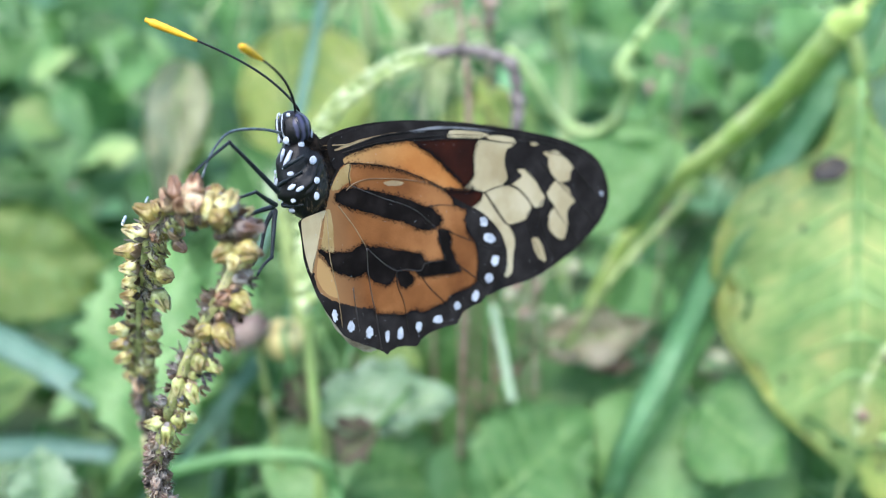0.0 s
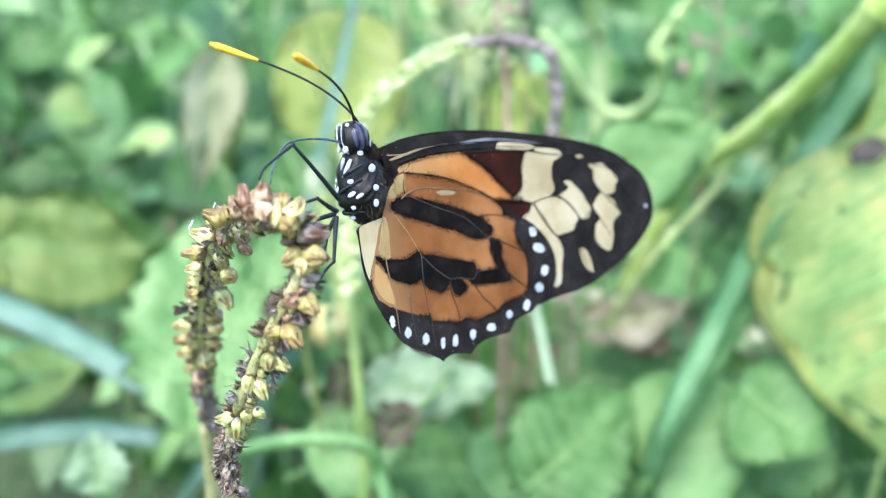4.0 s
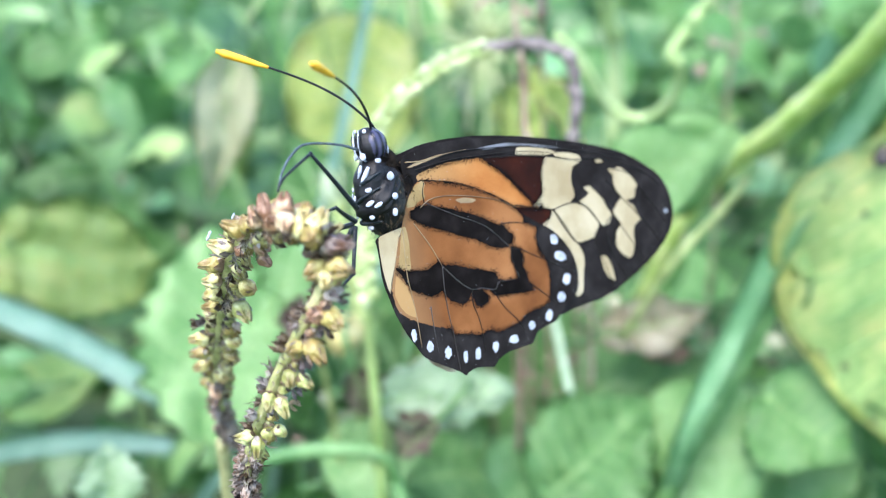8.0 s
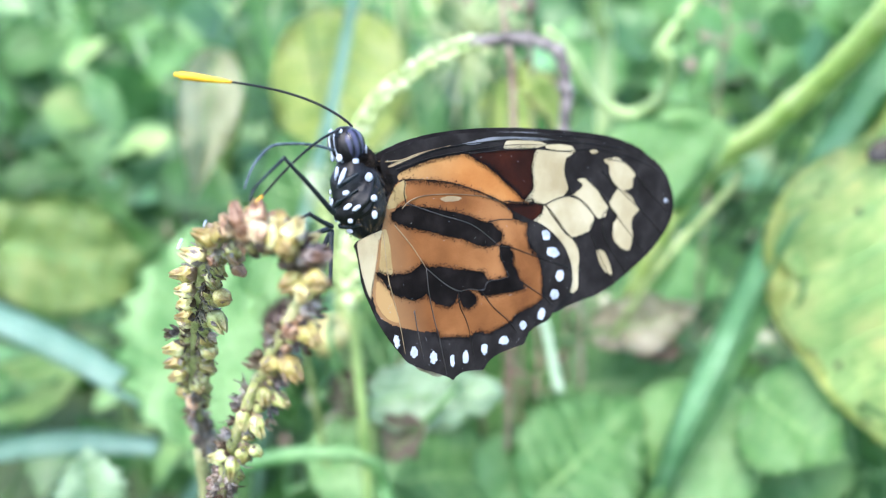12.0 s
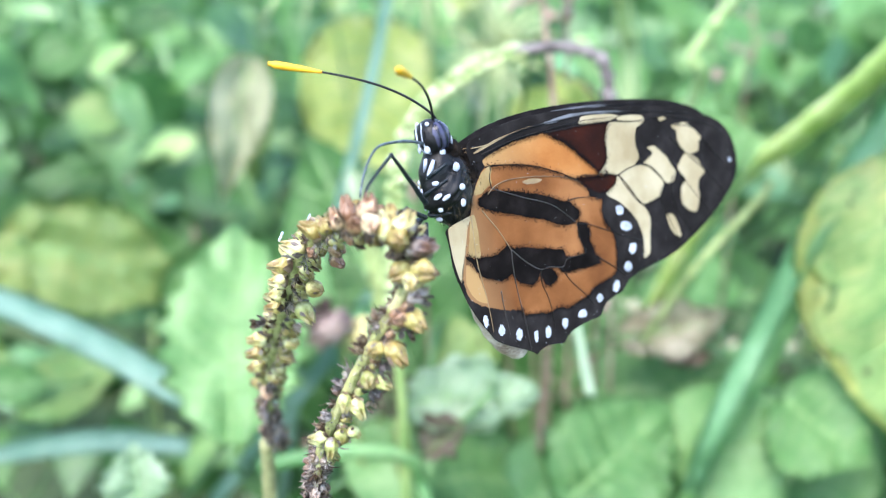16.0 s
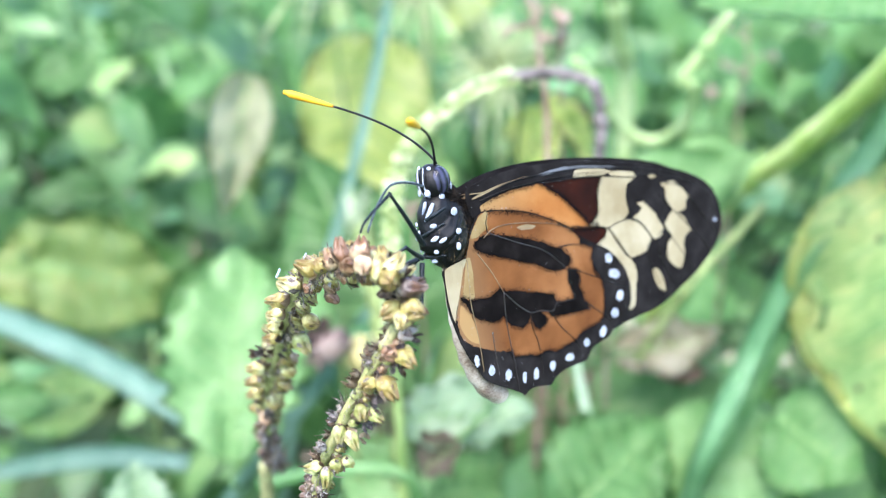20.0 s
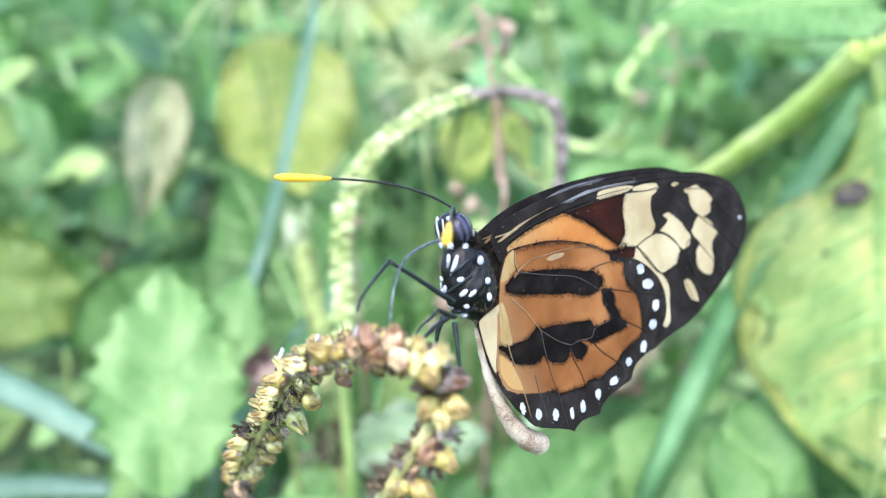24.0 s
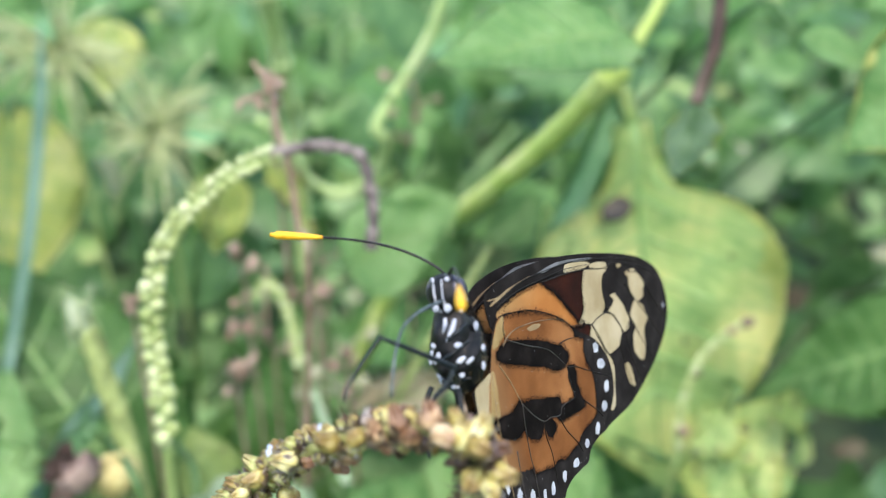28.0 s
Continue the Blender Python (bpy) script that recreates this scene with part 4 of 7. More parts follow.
bm = bmesh.new()
tube(bm, spline([q * MM for q in ABD], 44), lambda s: MM * (0.4 + 0.9 * min(1, s * 1.15) ** 1.8 + 0.05 * math.sin(s * 55)) * (1 if s < 0.93 else math.sqrt(max(0.12, 1 - ((s - 0.93) / 0.075) ** 2))), 14, 0.05)
abdomen = part("abdomen", bm, ABDOMEN, butterfly, "slender pale grey and brown abdomen")

LEGS = [
    [(-1.04, -1.14, -6.9), (-3.92, 2.08, -6.2), (-6.94, 5.41, -5.6), (-9.69, 4.42, -5.2), (-11.77, 3.49, -5), (-12.72, 2.55, -4.9)],
    [(-1.8, -2.34, -6.6), (-3.39, -1.24, -6), (-4.87, -0.12, -5.4), (-6.36, -0.09, -5), (-8.17, -0.1, -4.8), (-9.21, -0.54, -4.8)],
    [(-0.96, -2.88, -8.2), (-3.14, -2.89, -8.2), (-4.99, -3.01, -8), (-6.86, -3.04, -7.6), (-7.86, -3.12, -7.4)],
    [(-1.97, -2.85, -6.6), (-2.89, -4.91, -6.2), (-3.81, -7.39, -5.9), (-5.1, -7.93, -5.8), (-6.06, -8.76, -5.8)],
    [(1.06, -3.74, -10.8), (0, -5.59, -11.5), (-1.05, -7.9, -11.5), (-3.46, -8.96, -10)],
]
legs = []
for pts in LEGS:
    p = [Vector(q) * MM for q in pts]
    bm = bmesh.new()
    tube(bm, spline(p[:3], 12), lambda s: MM * (0.30 - 0.12 * s), 8)
    tube(bm, spline(p[2:], 12), lambda s: MM * (0.18 - 0.06 * s), 8)
    ball(bm, p[2], Vector((0.24, 0.24, 0.24)) * MM, None, 8, 6)
    legs.append(part("leg", bm, LEG, butterfly, "slender black leg"))
bm = bmesh.new()
tube(bm, spline([Vector(q) * MM for q in ((1.8, 4.51, -8.4), (-0.62, 5.36, -8), (-3.22, 5.92, -7.8), (-5.74, 6.01, -7.4), (-7.94, 4.99, -6.8), (-9.53, 3.76, -6.2), (-10.65, 2.46, -5.8))], 40), lambda s: MM * (0.17 - 0.06 * s), 6)
proboscis = part("proboscis", bm, TONGUE, butterfly, "thin curved feeding tube reaching the seeds")


def antenna(length):
    """An antenna along +y from its root, bowed towards +z, with an orange club."""
    def at(s):
        return Vector((0, s * length, 0.09 * length * math.sin(math.pi * s ** 0.8) * (1 - 0.35 * s))) * MM
    shaft = tube(bmesh.new(), [at(i / 24 * 0.74) for i in range(25)], lambda s: MM * (0.15 - 0.03 * s), 7)
    a = part("antenna", shaft, BODY_BLACK, butterfly, "thin black antenna with an orange club")
    club = tube(bmesh.new(), [at(0.7 + i / 16 * 0.3) for i in range(17)], lambda s: MM * (0.16 + 0.27 * math.sin(math.pi * min(1, s * 0.62 + 0.0)) ** 0.9 if s < 0.93 else 0.24), 9)
    part("club", club, CLUB, a, "bright orange-yellow club")
    return a


antenna_far = antenna(18.5)
antenna_near = antenna(18.5)

LEG_ROOT, MOUTH, WAIST = Vector((-1.04, -1.14, -6.9)) * MM, Vector((1.8, 4.51, -8.4)) * MM, ABD[0] * MM


def swing(root, x, y, z):
    """A turn about root by the turning vector x, y, z in degrees."""
    v = Vector((radians(x), radians(y), radians(z)))
    return Matrix.Translation(root) @ Matrix.Rotation(v.length, 4, v if v.length else Vector((0, 0, 1))) @ Matrix.Translation(-root)


# ---- the curled seed spike that the butterfly sits on ----
SPIKE = [(-0.02812, 0.09651, 0.29067), (-0.03022, 0.09605, 0.29745), (-0.02995, 0.09605, 0.30229), (-0.02828, 0.09494, 0.30728), (-0.02503, 0.09236, 0.31465), (-0.02219, 0.09085, 0.32015), (-0.02013, 0.09042, 0.32378), (-0.01881, 0.09098, 0.32694), (-0.01912, 0.0908, 0.32965), (-0.02104, 0.09122, 0.33082), (-0.0246, 0.09553, 0.32979),
         (-0.02852, 0.10110, 0.32667), (-0.03161, 0.10677, 0.32257), (-0.03390, 0.11162, 0.31797), (-0.03657, 0.11721, 0.31138), (-0.03993, 0.12586, 0.30195), (-0.04362, 0.13523, 0.29118), (-0.04586, 0.14414, 0.27958), (-0.04612, 0.14906, 0.27261)]
RIGHT, RISE, NEAR = Vector((1, 0, 0)), Vector((0, 0.342, 0.94)), Vector((0, -0.94, 0.342))


def nut_mesh(name, mat, seed, beak=1.0, slim=1.0):
    """One ripe nutlet along +z: a plump, creased and dented bulb that ends in a crown of four or five bent sepal tips."""
    points = 4 + int(seed) % 2
    bm = bmesh.new()
    bmesh.ops.create_uvsphere(bm, u_segments=points * 6, v_segments=16, radius=1.0)
    for v in bm.verts:
        x, y, z = v.co
        a = math.atan2(y, x)
        tip = math.cos(points * a + seed)
        k = (1 + 0.16 * noise.noise(v.co * 1.4 + Vector((seed, 2, 0))) + 0.06 * noise.noise(v.co * 4 + Vector((0, seed, 0))) + 0.05 * tip) * slim
        k *= 1 - 0.2 * math.exp(-(a / 0.25) ** 2) * (1 - abs(z))
        bend = 0.0
        if z > 0.35:
            s = (z - 0.35) / 0.65
            k *= 1 - 0.35 * s + 0.45 * s * s * max(0.0, tip)
            z += beak * (0.25 + 0.95 * max(0.0, tip)) * s ** 1.5 - 0.28 * s * s
            bend = 0.3 * s * s * math.sin(seed)
        v.co = Vector((x * k + bend, y * k, z * 0.95 + 0.7))
    return mesh_of(bm, name, mat)


def husk_mesh(name, mat, seed):
    """A dried calyx: narrow curled sepals round a cup, with torn edges. It stands along +z."""
    rnd = random.Random(seed)
    bm = bmesh.new()
    for k in range(5):
        a = k * 1.257 + rnd.uniform(-0.3, 0.3)
        d = Vector((math.cos(a), math.sin(a), 0))
        s = Vector((-d.y, d.x, 0))
        ln, cv = rnd.uniform(0.7, 1.35), rnd.uniform(-0.8, 0.35)
        rows = []
        for i in range(6):
            u = i / 5
            p = d * (0.25 + 0.55 * math.sin(u * 1.6) + cv * u * u * 0.5) + Vector((0, 0, ln * u * (1 - 0.35 * cv * u)))
            w = (0.34 * math.sin(math.pi * (u * 0.85 + 0.15)) + 0.02) * (1 + 0.3 * rnd.uniform(-1, 1))
            rows.append([bm.verts.new(p - s * w), bm.verts.new(p + d * 0.1), bm.verts.new(p + s * w)])
        for q, r in zip(rows, rows[1:]):
            for j in (0, 1):
                bm.faces.new((q[j], q[j + 1], r[j + 1], r[j]))
    bmesh.ops.solidify(bm, geom=bm.faces[:], thickness=0.05)
    return mesh_of(bm, name, mat)


def chaff_mesh(name, mat, seed):
    """Dry shreds of old calyces: thin curled strips that lie along +z and fray at the end."""
    rnd = random.Random(seed)
    bm = bmesh.new()
    knot = bm.verts.new((0, 0, 0))
    for k in range(7):
        a, ln, curl = rnd.uniform(0, 6.28), rnd.uniform(0.6, 1.5), rnd.uniform(-0.5, 0.9)
        d, rise = Vector((math.cos(a), math.sin(a), 0)), rnd.uniform(0.35, 1.0)
        side = Vector((-d.y, d.x, 0))
        rows = []
        for i in range(6):
            u = i / 5
            p = d * (0.15 + ln * (1 - rise) * u + curl * u * u * 0.4) + Vector((0, 0, ln * rise * u - 0.25 * curl * u ** 3)) + side * 0.15 * math.sin(u * 4 + seed + k)
            w = rnd.uniform(0.05, 0.13) * (1 - 0.8 * u) + 0.012
            rows.append((bm.verts.new(p - side * w), bm.verts.new(p + side * w)))
        bm.faces.new((knot, rows[0][1], rows[0][0]))
        for q, r in zip(rows, rows[1:]):
            bm.faces.new((q[0], q[1], r[1], r[0]))
    bmesh.ops.solidify(bm, geom=bm.faces[:], thickness=0.03)
    return mesh_of(bm, name, mat)


def hair_tuft(bm, p, n, rnd, length):
    for _ in range(rnd.randint(4, 9)):
        d = (n + 0.9 * Vector((rnd.gauss(0, 1), rnd.gauss(0, 1), rnd.gauss(0, 1)))).normalized()
        q = p + d * length * rnd.uniform(0.5, 1.1)
        s = d.cross(Vector((0.3, 0.5, 0.8))).normalized() * 0.00003
        m = (p + q) / 2 + Vector((0, 0, -0.0002))
        bm.faces.new([bm.verts.new(v) for v in (p - s, p + s, m + s, q, m - s)])


spike_line = spline(SPIKE, 300)
spike = base_empty("seed_spike", spike_line[0], "curled dry spike of yellow and pinkish nutlets with brown husks", "seed spike")
FOOT = spike_line[0]
part("axis", tube(bmesh.new(), [p - FOOT for p in spike_line], lambda s: 0.00058 + 0.00016 * min(1, max(0, (s - 0.5) * 4)), 12, 0.22), SPIKE_STEM, spike)
NUTS = {k: [nut_mesh("nutlet", m, i * 1.7 + j * 9, 0.45 + 0.22 * i, 1.0 - 0.04 * i) for i in range(4)]
        for j, (k, m) in enumerate((("yellow", NUT_YELLOW), ("pink", NUT_PINK), ("green", NUT_GREEN), ("grey", NUT_GREY)))}
HUSKS = [husk_mesh("husk", (HUSK, HUSK, HUSK_GREY)[i % 3], i * 3.1) for i in range(9)]
SHREDS = [chaff_mesh("chaff", (CHAFF, HUSK_GREY, CHAFF)[i % 3], i * 2.3) for i in range(8)]
nut_rnd = random.Random(21)


def seat(me, name, at, d, size, stretch=1.0):
    ob = new(name, me)
    ob.parent = spike
    turn = d.to_track_quat("Z", "Y").to_matrix().to_4x4() @ pose(0, 0, 0, 0, 0, nut_rnd.uniform(0, 360))
    ob.matrix_basis = Matrix.Translation(at - FOOT) @ turn @ Matrix.Diagonal((size, size, size * stretch, 1))


def fruit(kind, at, mm, side, rise, near=0.5, cup=True):
    """A nutlet of that kind whose bulb is round the place at, mm its half-width, its beak leaning to the side, up and to the front."""
    d = (RIGHT * side + RISE * rise + NEAR * near).normalized()
    base = Vector(at) - d * mm * 0.7 * MM
    mm *= 0.97
    seat(NUTS[kind][nut_rnd.randrange(4)], "nutlet", base, d, mm * MM, nut_rnd.uniform(0.95, 1.12))
    if cup:
        seat(HUSKS[nut_rnd.randrange(9)], "husk", base - d * mm * 0.25 * MM, d, mm * MM * 1.25, nut_rnd.uniform(0.8, 1.35))
        seat(SHREDS[nut_rnd.randrange(8)], "chaff", base, d, mm * MM * 1.15, nut_rnd.uniform(0.9, 1.3))


# the bend, from its lower end over the top
fruit("pink", (-0.02259, 0.09073, 0.3327), 1.15, 0.1, 1, 0.25)
fruit("pink", (-0.02222, 0.08926, 0.33187), 1.05, 0.3, -0.4, 0.8)
fruit("pink", (-0.02474, 0.09267, 0.33157), 1.0, -0.1, 1, 0.2)
fruit("pink", (-0.02407, 0.09178, 0.33075), 1.0, -0.2, 0.3, 1.0)
fruit("pink", (-0.02616, 0.09451, 0.33022), 0.95, -0.35, 0.9, 0.4)
fruit("yellow", (-0.02745, 0.09646, 0.32915), 0.95, -0.5, 0.6, 0.6)
fruit("yellow", (-0.02915, 0.09889, 0.32778), 1.1, -0.75, 0.45, 0.4)
fruit("yellow", (-0.02065, 0.08906, 0.3313), 1.25, 0.35, 0.9, 0.35)
fruit("yellow", (-0.01927, 0.08864, 0.33176), 1.2, 0.5, 1, 0.3)
fruit("yellow", (-0.01971, 0.08777, 0.33098), 1.15, 0.0, -0.2, 1.0)
fruit("yellow", (-0.02049, 0.09059, 0.33231), 0.8, 0.1, 1, 0.1)
# the limb that hangs to the front
fruit("grey", (-0.01813, 0.08902, 0.3296), 1.2, 0.9, 0.15, 0.6)
fruit("grey", (-0.01741, 0.08996, 0.32896), 0.8, 1, 0.2, 0.2)
fruit("yellow", (-0.01957, 0.08932, 0.32721), 1.15, -0.5, -0.3, 0.8)
fruit("yellow", (-0.01772, 0.08829, 0.32759), 1.3, 0.6, -0.2, 0.8)
fruit("yellow", (-0.01864, 0.08801, 0.32683), 0.95, 0.1, -0.6, 0.9)
fruit("grey", (-0.01844, 0.08851, 0.32499), 0.75, 0.6, -0.2, 0.8)
fruit("yellow", (-0.01865, 0.08832, 0.32284), 1.15, 0.75, -0.7, 0.5)
fruit("pink", (-0.02, 0.08839, 0.32303), 0.95, -0.4, -0.1, 0.9)
fruit("yellow", (-0.02237, 0.08933, 0.31919), 0.95, -0.3, -0.2, 0.9)
fruit("yellow", (-0.02061, 0.08879, 0.31933), 1.15, 0.7, -0.9, 0.4)
fruit("green", (-0.0233, 0.09037, 0.31563), 1.0, 0.2, -0.5, 0.9)
fruit("green", (-0.02211, 0.09026, 0.31532), 0.85, 0.8, -0.5, 0.4)
fruit("green", (-0.026, 0.0921, 0.31232), 0.85, -0.1, -0.8, 0.5)
fruit("green", (-0.02483, 0.09191, 0.31179), 0.9, 0.4, -0.9, 0.5)
fruit("green", (-0.0267, 0.09329, 0.30755), 0.85, 0.5, -0.8, 0.6)
fruit("green", (-0.02908, 0.09367, 0.30701), 0.9, -0.8, 0.1, 0.4)
fruit("green", (-0.02784, 0.09295, 0.30664), 0.85, 0.1, -1, 0.4)
fruit("green", (-0.02561, 0.09342, 0.30793), 0.7, 0.9, -0.3, 0.2)
# the limb that hangs behind
fruit("yellow", (-0.03203, 0.10409, 0.32390), 1.17, -0.9, 0.3, 0.4)
fruit("yellow", (-0.03438, 0.10800, 0.32047), 1.13, -1, 0.1, 0.3)
fruit("yellow", (-0.03555, 0.11106, 0.31721), 0.98, -1, 0.0, 0.4)
fruit("yellow", (-0.03629, 0.11303, 0.31487), 0.99, -1, -0.1, 0.4)
fruit("yellow", (-0.03709, 0.11566, 0.31203), 0.95, -1, -0.1, 0.5)
fruit("pink", (-0.02709, 0.10043, 0.32529), 0.97, 0.5, -0.5, 0.7)
fruit("pink", (-0.03008, 0.10366, 0.32366), 0.81, 0.0, -0.3, 1.0)
fruit("pink", (-0.02763, 0.10279, 0.32307), 0.82, 0.8, -0.6, 0.4)
fruit("yellow", (-0.03134, 0.10947, 0.31706), 1.08, 0.9, -0.3, 0.5)
fruit("green", (-0.03354, 0.11436, 0.31212), 1.37, 0.7, -0.6, 0.6)
fruit("yellow", (-0.03718, 0.12261, 0.30403), 1.16, 0.8, -0.4, 0.6)
fruit("yellow", (-0.03898, 0.12634, 0.30020), 1.24, 0.8, -0.4, 0.6)
fruit("yellow", (-0.04161, 0.13098, 0.29495), 1.34, 0.6, -0.6, 0.7)
fruit("yellow", (-0.04122, 0.12275, 0.30438), 1.15, -0.9, -0.1, 0.5)
fruit("yellow", (-0.04254, 0.12643, 0.30058), 1.12, -0.9, -0.2, 0.5)
fruit("yellow", (-0.04336, 0.12956, 0.29708), 1.15, -0.8, -0.3, 0.6)
fruit("pink", (-0.04381, 0.13449, 0.29043), 1.19, 0.3, -0.5, 0.8)

tufts = bmesh.new()
fill = random.Random(4)
frames = frames_along(spike_line)
middle = sum(spike_line, Vector()) / len(spike_line)
travel, due, row = 0.0, [0.0, 0.0], 0
for i in range(1, 300):
    p, t, s, q = frames[i]
    u = i / 300
    travel += (p - frames[i - 1][0]).length
    out = p - middle
    out = (out - t * out.dot(t)).normalized()
    front = (NEAR - t * NEAR.dot(t)).normalized()
    crust = u < 0.13 or u > 0.90
    grow = 1 + 0.35 * max(0.0, (u - 0.62) / 0.38)
    limb = "front" if u < 0.42 else "top" if u < 0.58 else "back"
    # rows of nutlets on both flanks of the axis
    if travel > due[0] and not crust:
        due[0] = travel + fill.uniform(0.0008, 0.0012)
        row += 1
        for flank in (-1, 1):
            if limb == "front" and flank < 0:
                continue
            across = t.cross(front) * flank
            if limb == "front" and across.dot(out) < 0:
                across = -across
            lean = fill.uniform(-0.25, 0.2) if limb == "back" else fill.uniform(-0.5, 0.1)
            d = (across + front * lean + t * (0.35 if limb == "back" else -0.3) * fill.uniform(0.3, 1.4)).normalized()
            kind = fill.choice(("yellow", "yellow", "green") if limb == "back" else ("yellow", "pink", "yellow", "grey") if limb == "top" else ("green", "yellow", "pink") if u > 0.25 else ("green", "green", "yellow"))
            size = fill.uniform(0.6, 0.88) * (0.85 if limb == "front" else grow)
            seat(NUTS[kind][fill.randrange(4)], "nutlet", p + d * 0.0005, d, size * MM, fill.uniform(0.9, 1.1))
            seat(HUSKS[fill.randrange(9)], "husk", p + d * 0.0003, d, size * MM * 1.25, fill.uniform(0.9, 1.4))
            seat(SHREDS[fill.randrange(8)], "chaff", p + d * 0.0006, d, size * MM * 1.3, fill.uniform(0.9, 1.3))
    # dry shreds between them, and a thick crust of them at both ends
    if travel > due[1]:
        due[1] = travel + (0.00026 if crust else 0.00045 if limb != "front" else 0.0007)
        for k in range(4):
            ang = fill.uniform(0, 6.28)
            d = (front * math.cos(ang) + t.cross(front) * math.sin(ang)).normalized()
            if not crust and d.dot(front) > 0.75 and (limb != "top" or d.dot(out) > 0):
                continue
            d = (d + t * fill.uniform(-0.7, 0.7)).normalized()
            size = fill.uniform(0.0011, 0.0018) if crust and u > 0.5 else fill.uniform(0.0007, 0.0012) if crust else fill.uniform(0.0009, 0.0014) * grow
            pick = fill.random()
            seat(SHREDS[fill.randrange(8)] if pick < 0.65 else HUSKS[fill.randrange(9)], "chaff" if pick < 0.65 else "husk", p + d * 0.0006, d, size if pick < 0.65 else size * 0.7, fill.uniform(0.8, 1.3))
            hair_tuft(tufts, p - FOOT + d * 0.0009, d, fill, 0.0013)
            if crust and fill.random() < 0.3:
                seat(NUTS["grey"][fill.randrange(4)], "nutlet", p + d * 0.0003, d, 0.0006)
    if limb == "front" and i % 2 == 0:
        hair_tuft(tufts, p - FOOT + front * 0.0005, (front - out).normalized(), fill, 0.0008)
part("hairs", tufts, HAIR, spike, "fine pale hairs")
for at, mm, side, rise in (((-0.01808, 0.08804, 0.32529), 1.0, 0.7, 0.1), ((-0.01741, 0.08837, 0.3246), 0.8, 1, -0.2), ((-0.01959, 0.0884, 0.32145), 0.9, 0.3, -0.8), ((-0.01887, 0.08883, 0.32103), 0.7, 0.8, -0.6), ((-0.02159, 0.08929, 0.31746), 1.0, 0.5, -0.6), ((-0.0229, 0.09084, 0.3137), 0.9, 0.6, -0.6),
                           ((-0.02812, 0.09299, 0.30996), 0.9, -0.9, 0.3), ((-0.02348, 0.09141, 0.31205), 0.8, 0.8, -0.4), ((-0.04001, 0.11878, 0.30856), 1.1, -1, 0.4), ((-0.04094, 0.11962, 0.30787), 0.9, -1, 0.2), ((-0.03548, 0.11837, 0.30810), 0.9, 0.5, -0.5), ((-0.02417, 0.09486, 0.32795), 0.9, 1, -0.2)):
    d = (RIGHT * side + RISE * rise + NEAR * 0.4).normalized()
    seat(HUSKS[fill.choice((0, 1, 2, 3, 5, 8))], "husk", Vector(at) - d * mm * 0.5 * MM, d, mm * MM)
bm = bmesh.new()
tube(bm, spline([(-0.02812, 0.09651, 0.29067), (-0.02714, 0.09669, 0.27991), (-0.02767, 0.09641, 0.25502), (-0.055, 0.16, 0.12), (-0.05, 0.2, -0.01)], 30), lambda s: 0.0008 + 0.0009 * s, 9, 0.15)
st = new("stalk", mesh_of(bm, "stalk", STEM_G))
st.parent = spike
st.matrix_basis = Matrix.Translation(-FOOT)
bm = bmesh.new()
tube(bm, spline([(-0.04783, 0.14820, 0.27365), (-0.04891, 0.15196, 0.26219), (-0.04958, 0.15380, 0.24845), (-0.04863, 0.15427, 0.21838), (-0.06, 0.2, -0.01)], 24), lambda s: 0.0011 + 0.0006 * s, 9, 0.3)
st = new("stalk", mesh_of(bm, "stalk", STEM_BROWN))
st.parent = spike
st.matrix_basis = Matrix.Translation(-FOOT)
for at, size in (((-0.03338, 0.10429, 0.32517), 0.75), ((-0.02957, 0.10005, 0.32882), 0.45)):
    bm = bmesh.new()
    for k in range(5):
        a = k * 1.257
        ball(bm, Vector((math.cos(a) * 0.00045, math.sin(a) * 0.00045, 0.0003)) * size, Vector((0.0004, 0.00028, 0.0002)) * size, Matrix.Rotation(a, 3, "Z"), 8, 6)
    fl = new("floret", mesh_of(bm, "floret", PETAL))
    fl.parent = spike
    fl.location = Vector(at) - FOOT
    fl.rotation_euler = (radians(30), radians(-60), radians(-30))
    tagged(fl, "tiny bluish-white floret")


# ---- the second, green spike that arches behind the butterfly ----
ARCH = [(-0.03401, 0.24096, 0.25587), (-0.03372, 0.24351, 0.2704), (-0.03374, 0.24576, 0.28402), (-0.03137, 0.247, 0.29613), (-0.02642, 0.24651, 0.30496), (-0.01969, 0.24655, 0.31138), (-0.01048, 0.24635, 0.31679), (-0.00269, 0.24587, 0.31925)]
ARCH_END = [(-0.00398, 0.24601, 0.319), (0.00246, 0.24523, 0.32001), (0.01009, 0.24375, 0.31981), (0.01579, 0.24234, 0.31729), (0.0173, 0.24072, 0.3107), (0.017, 0.23856, 0.30183), (0.01599, 0.23835, 0.29615)]


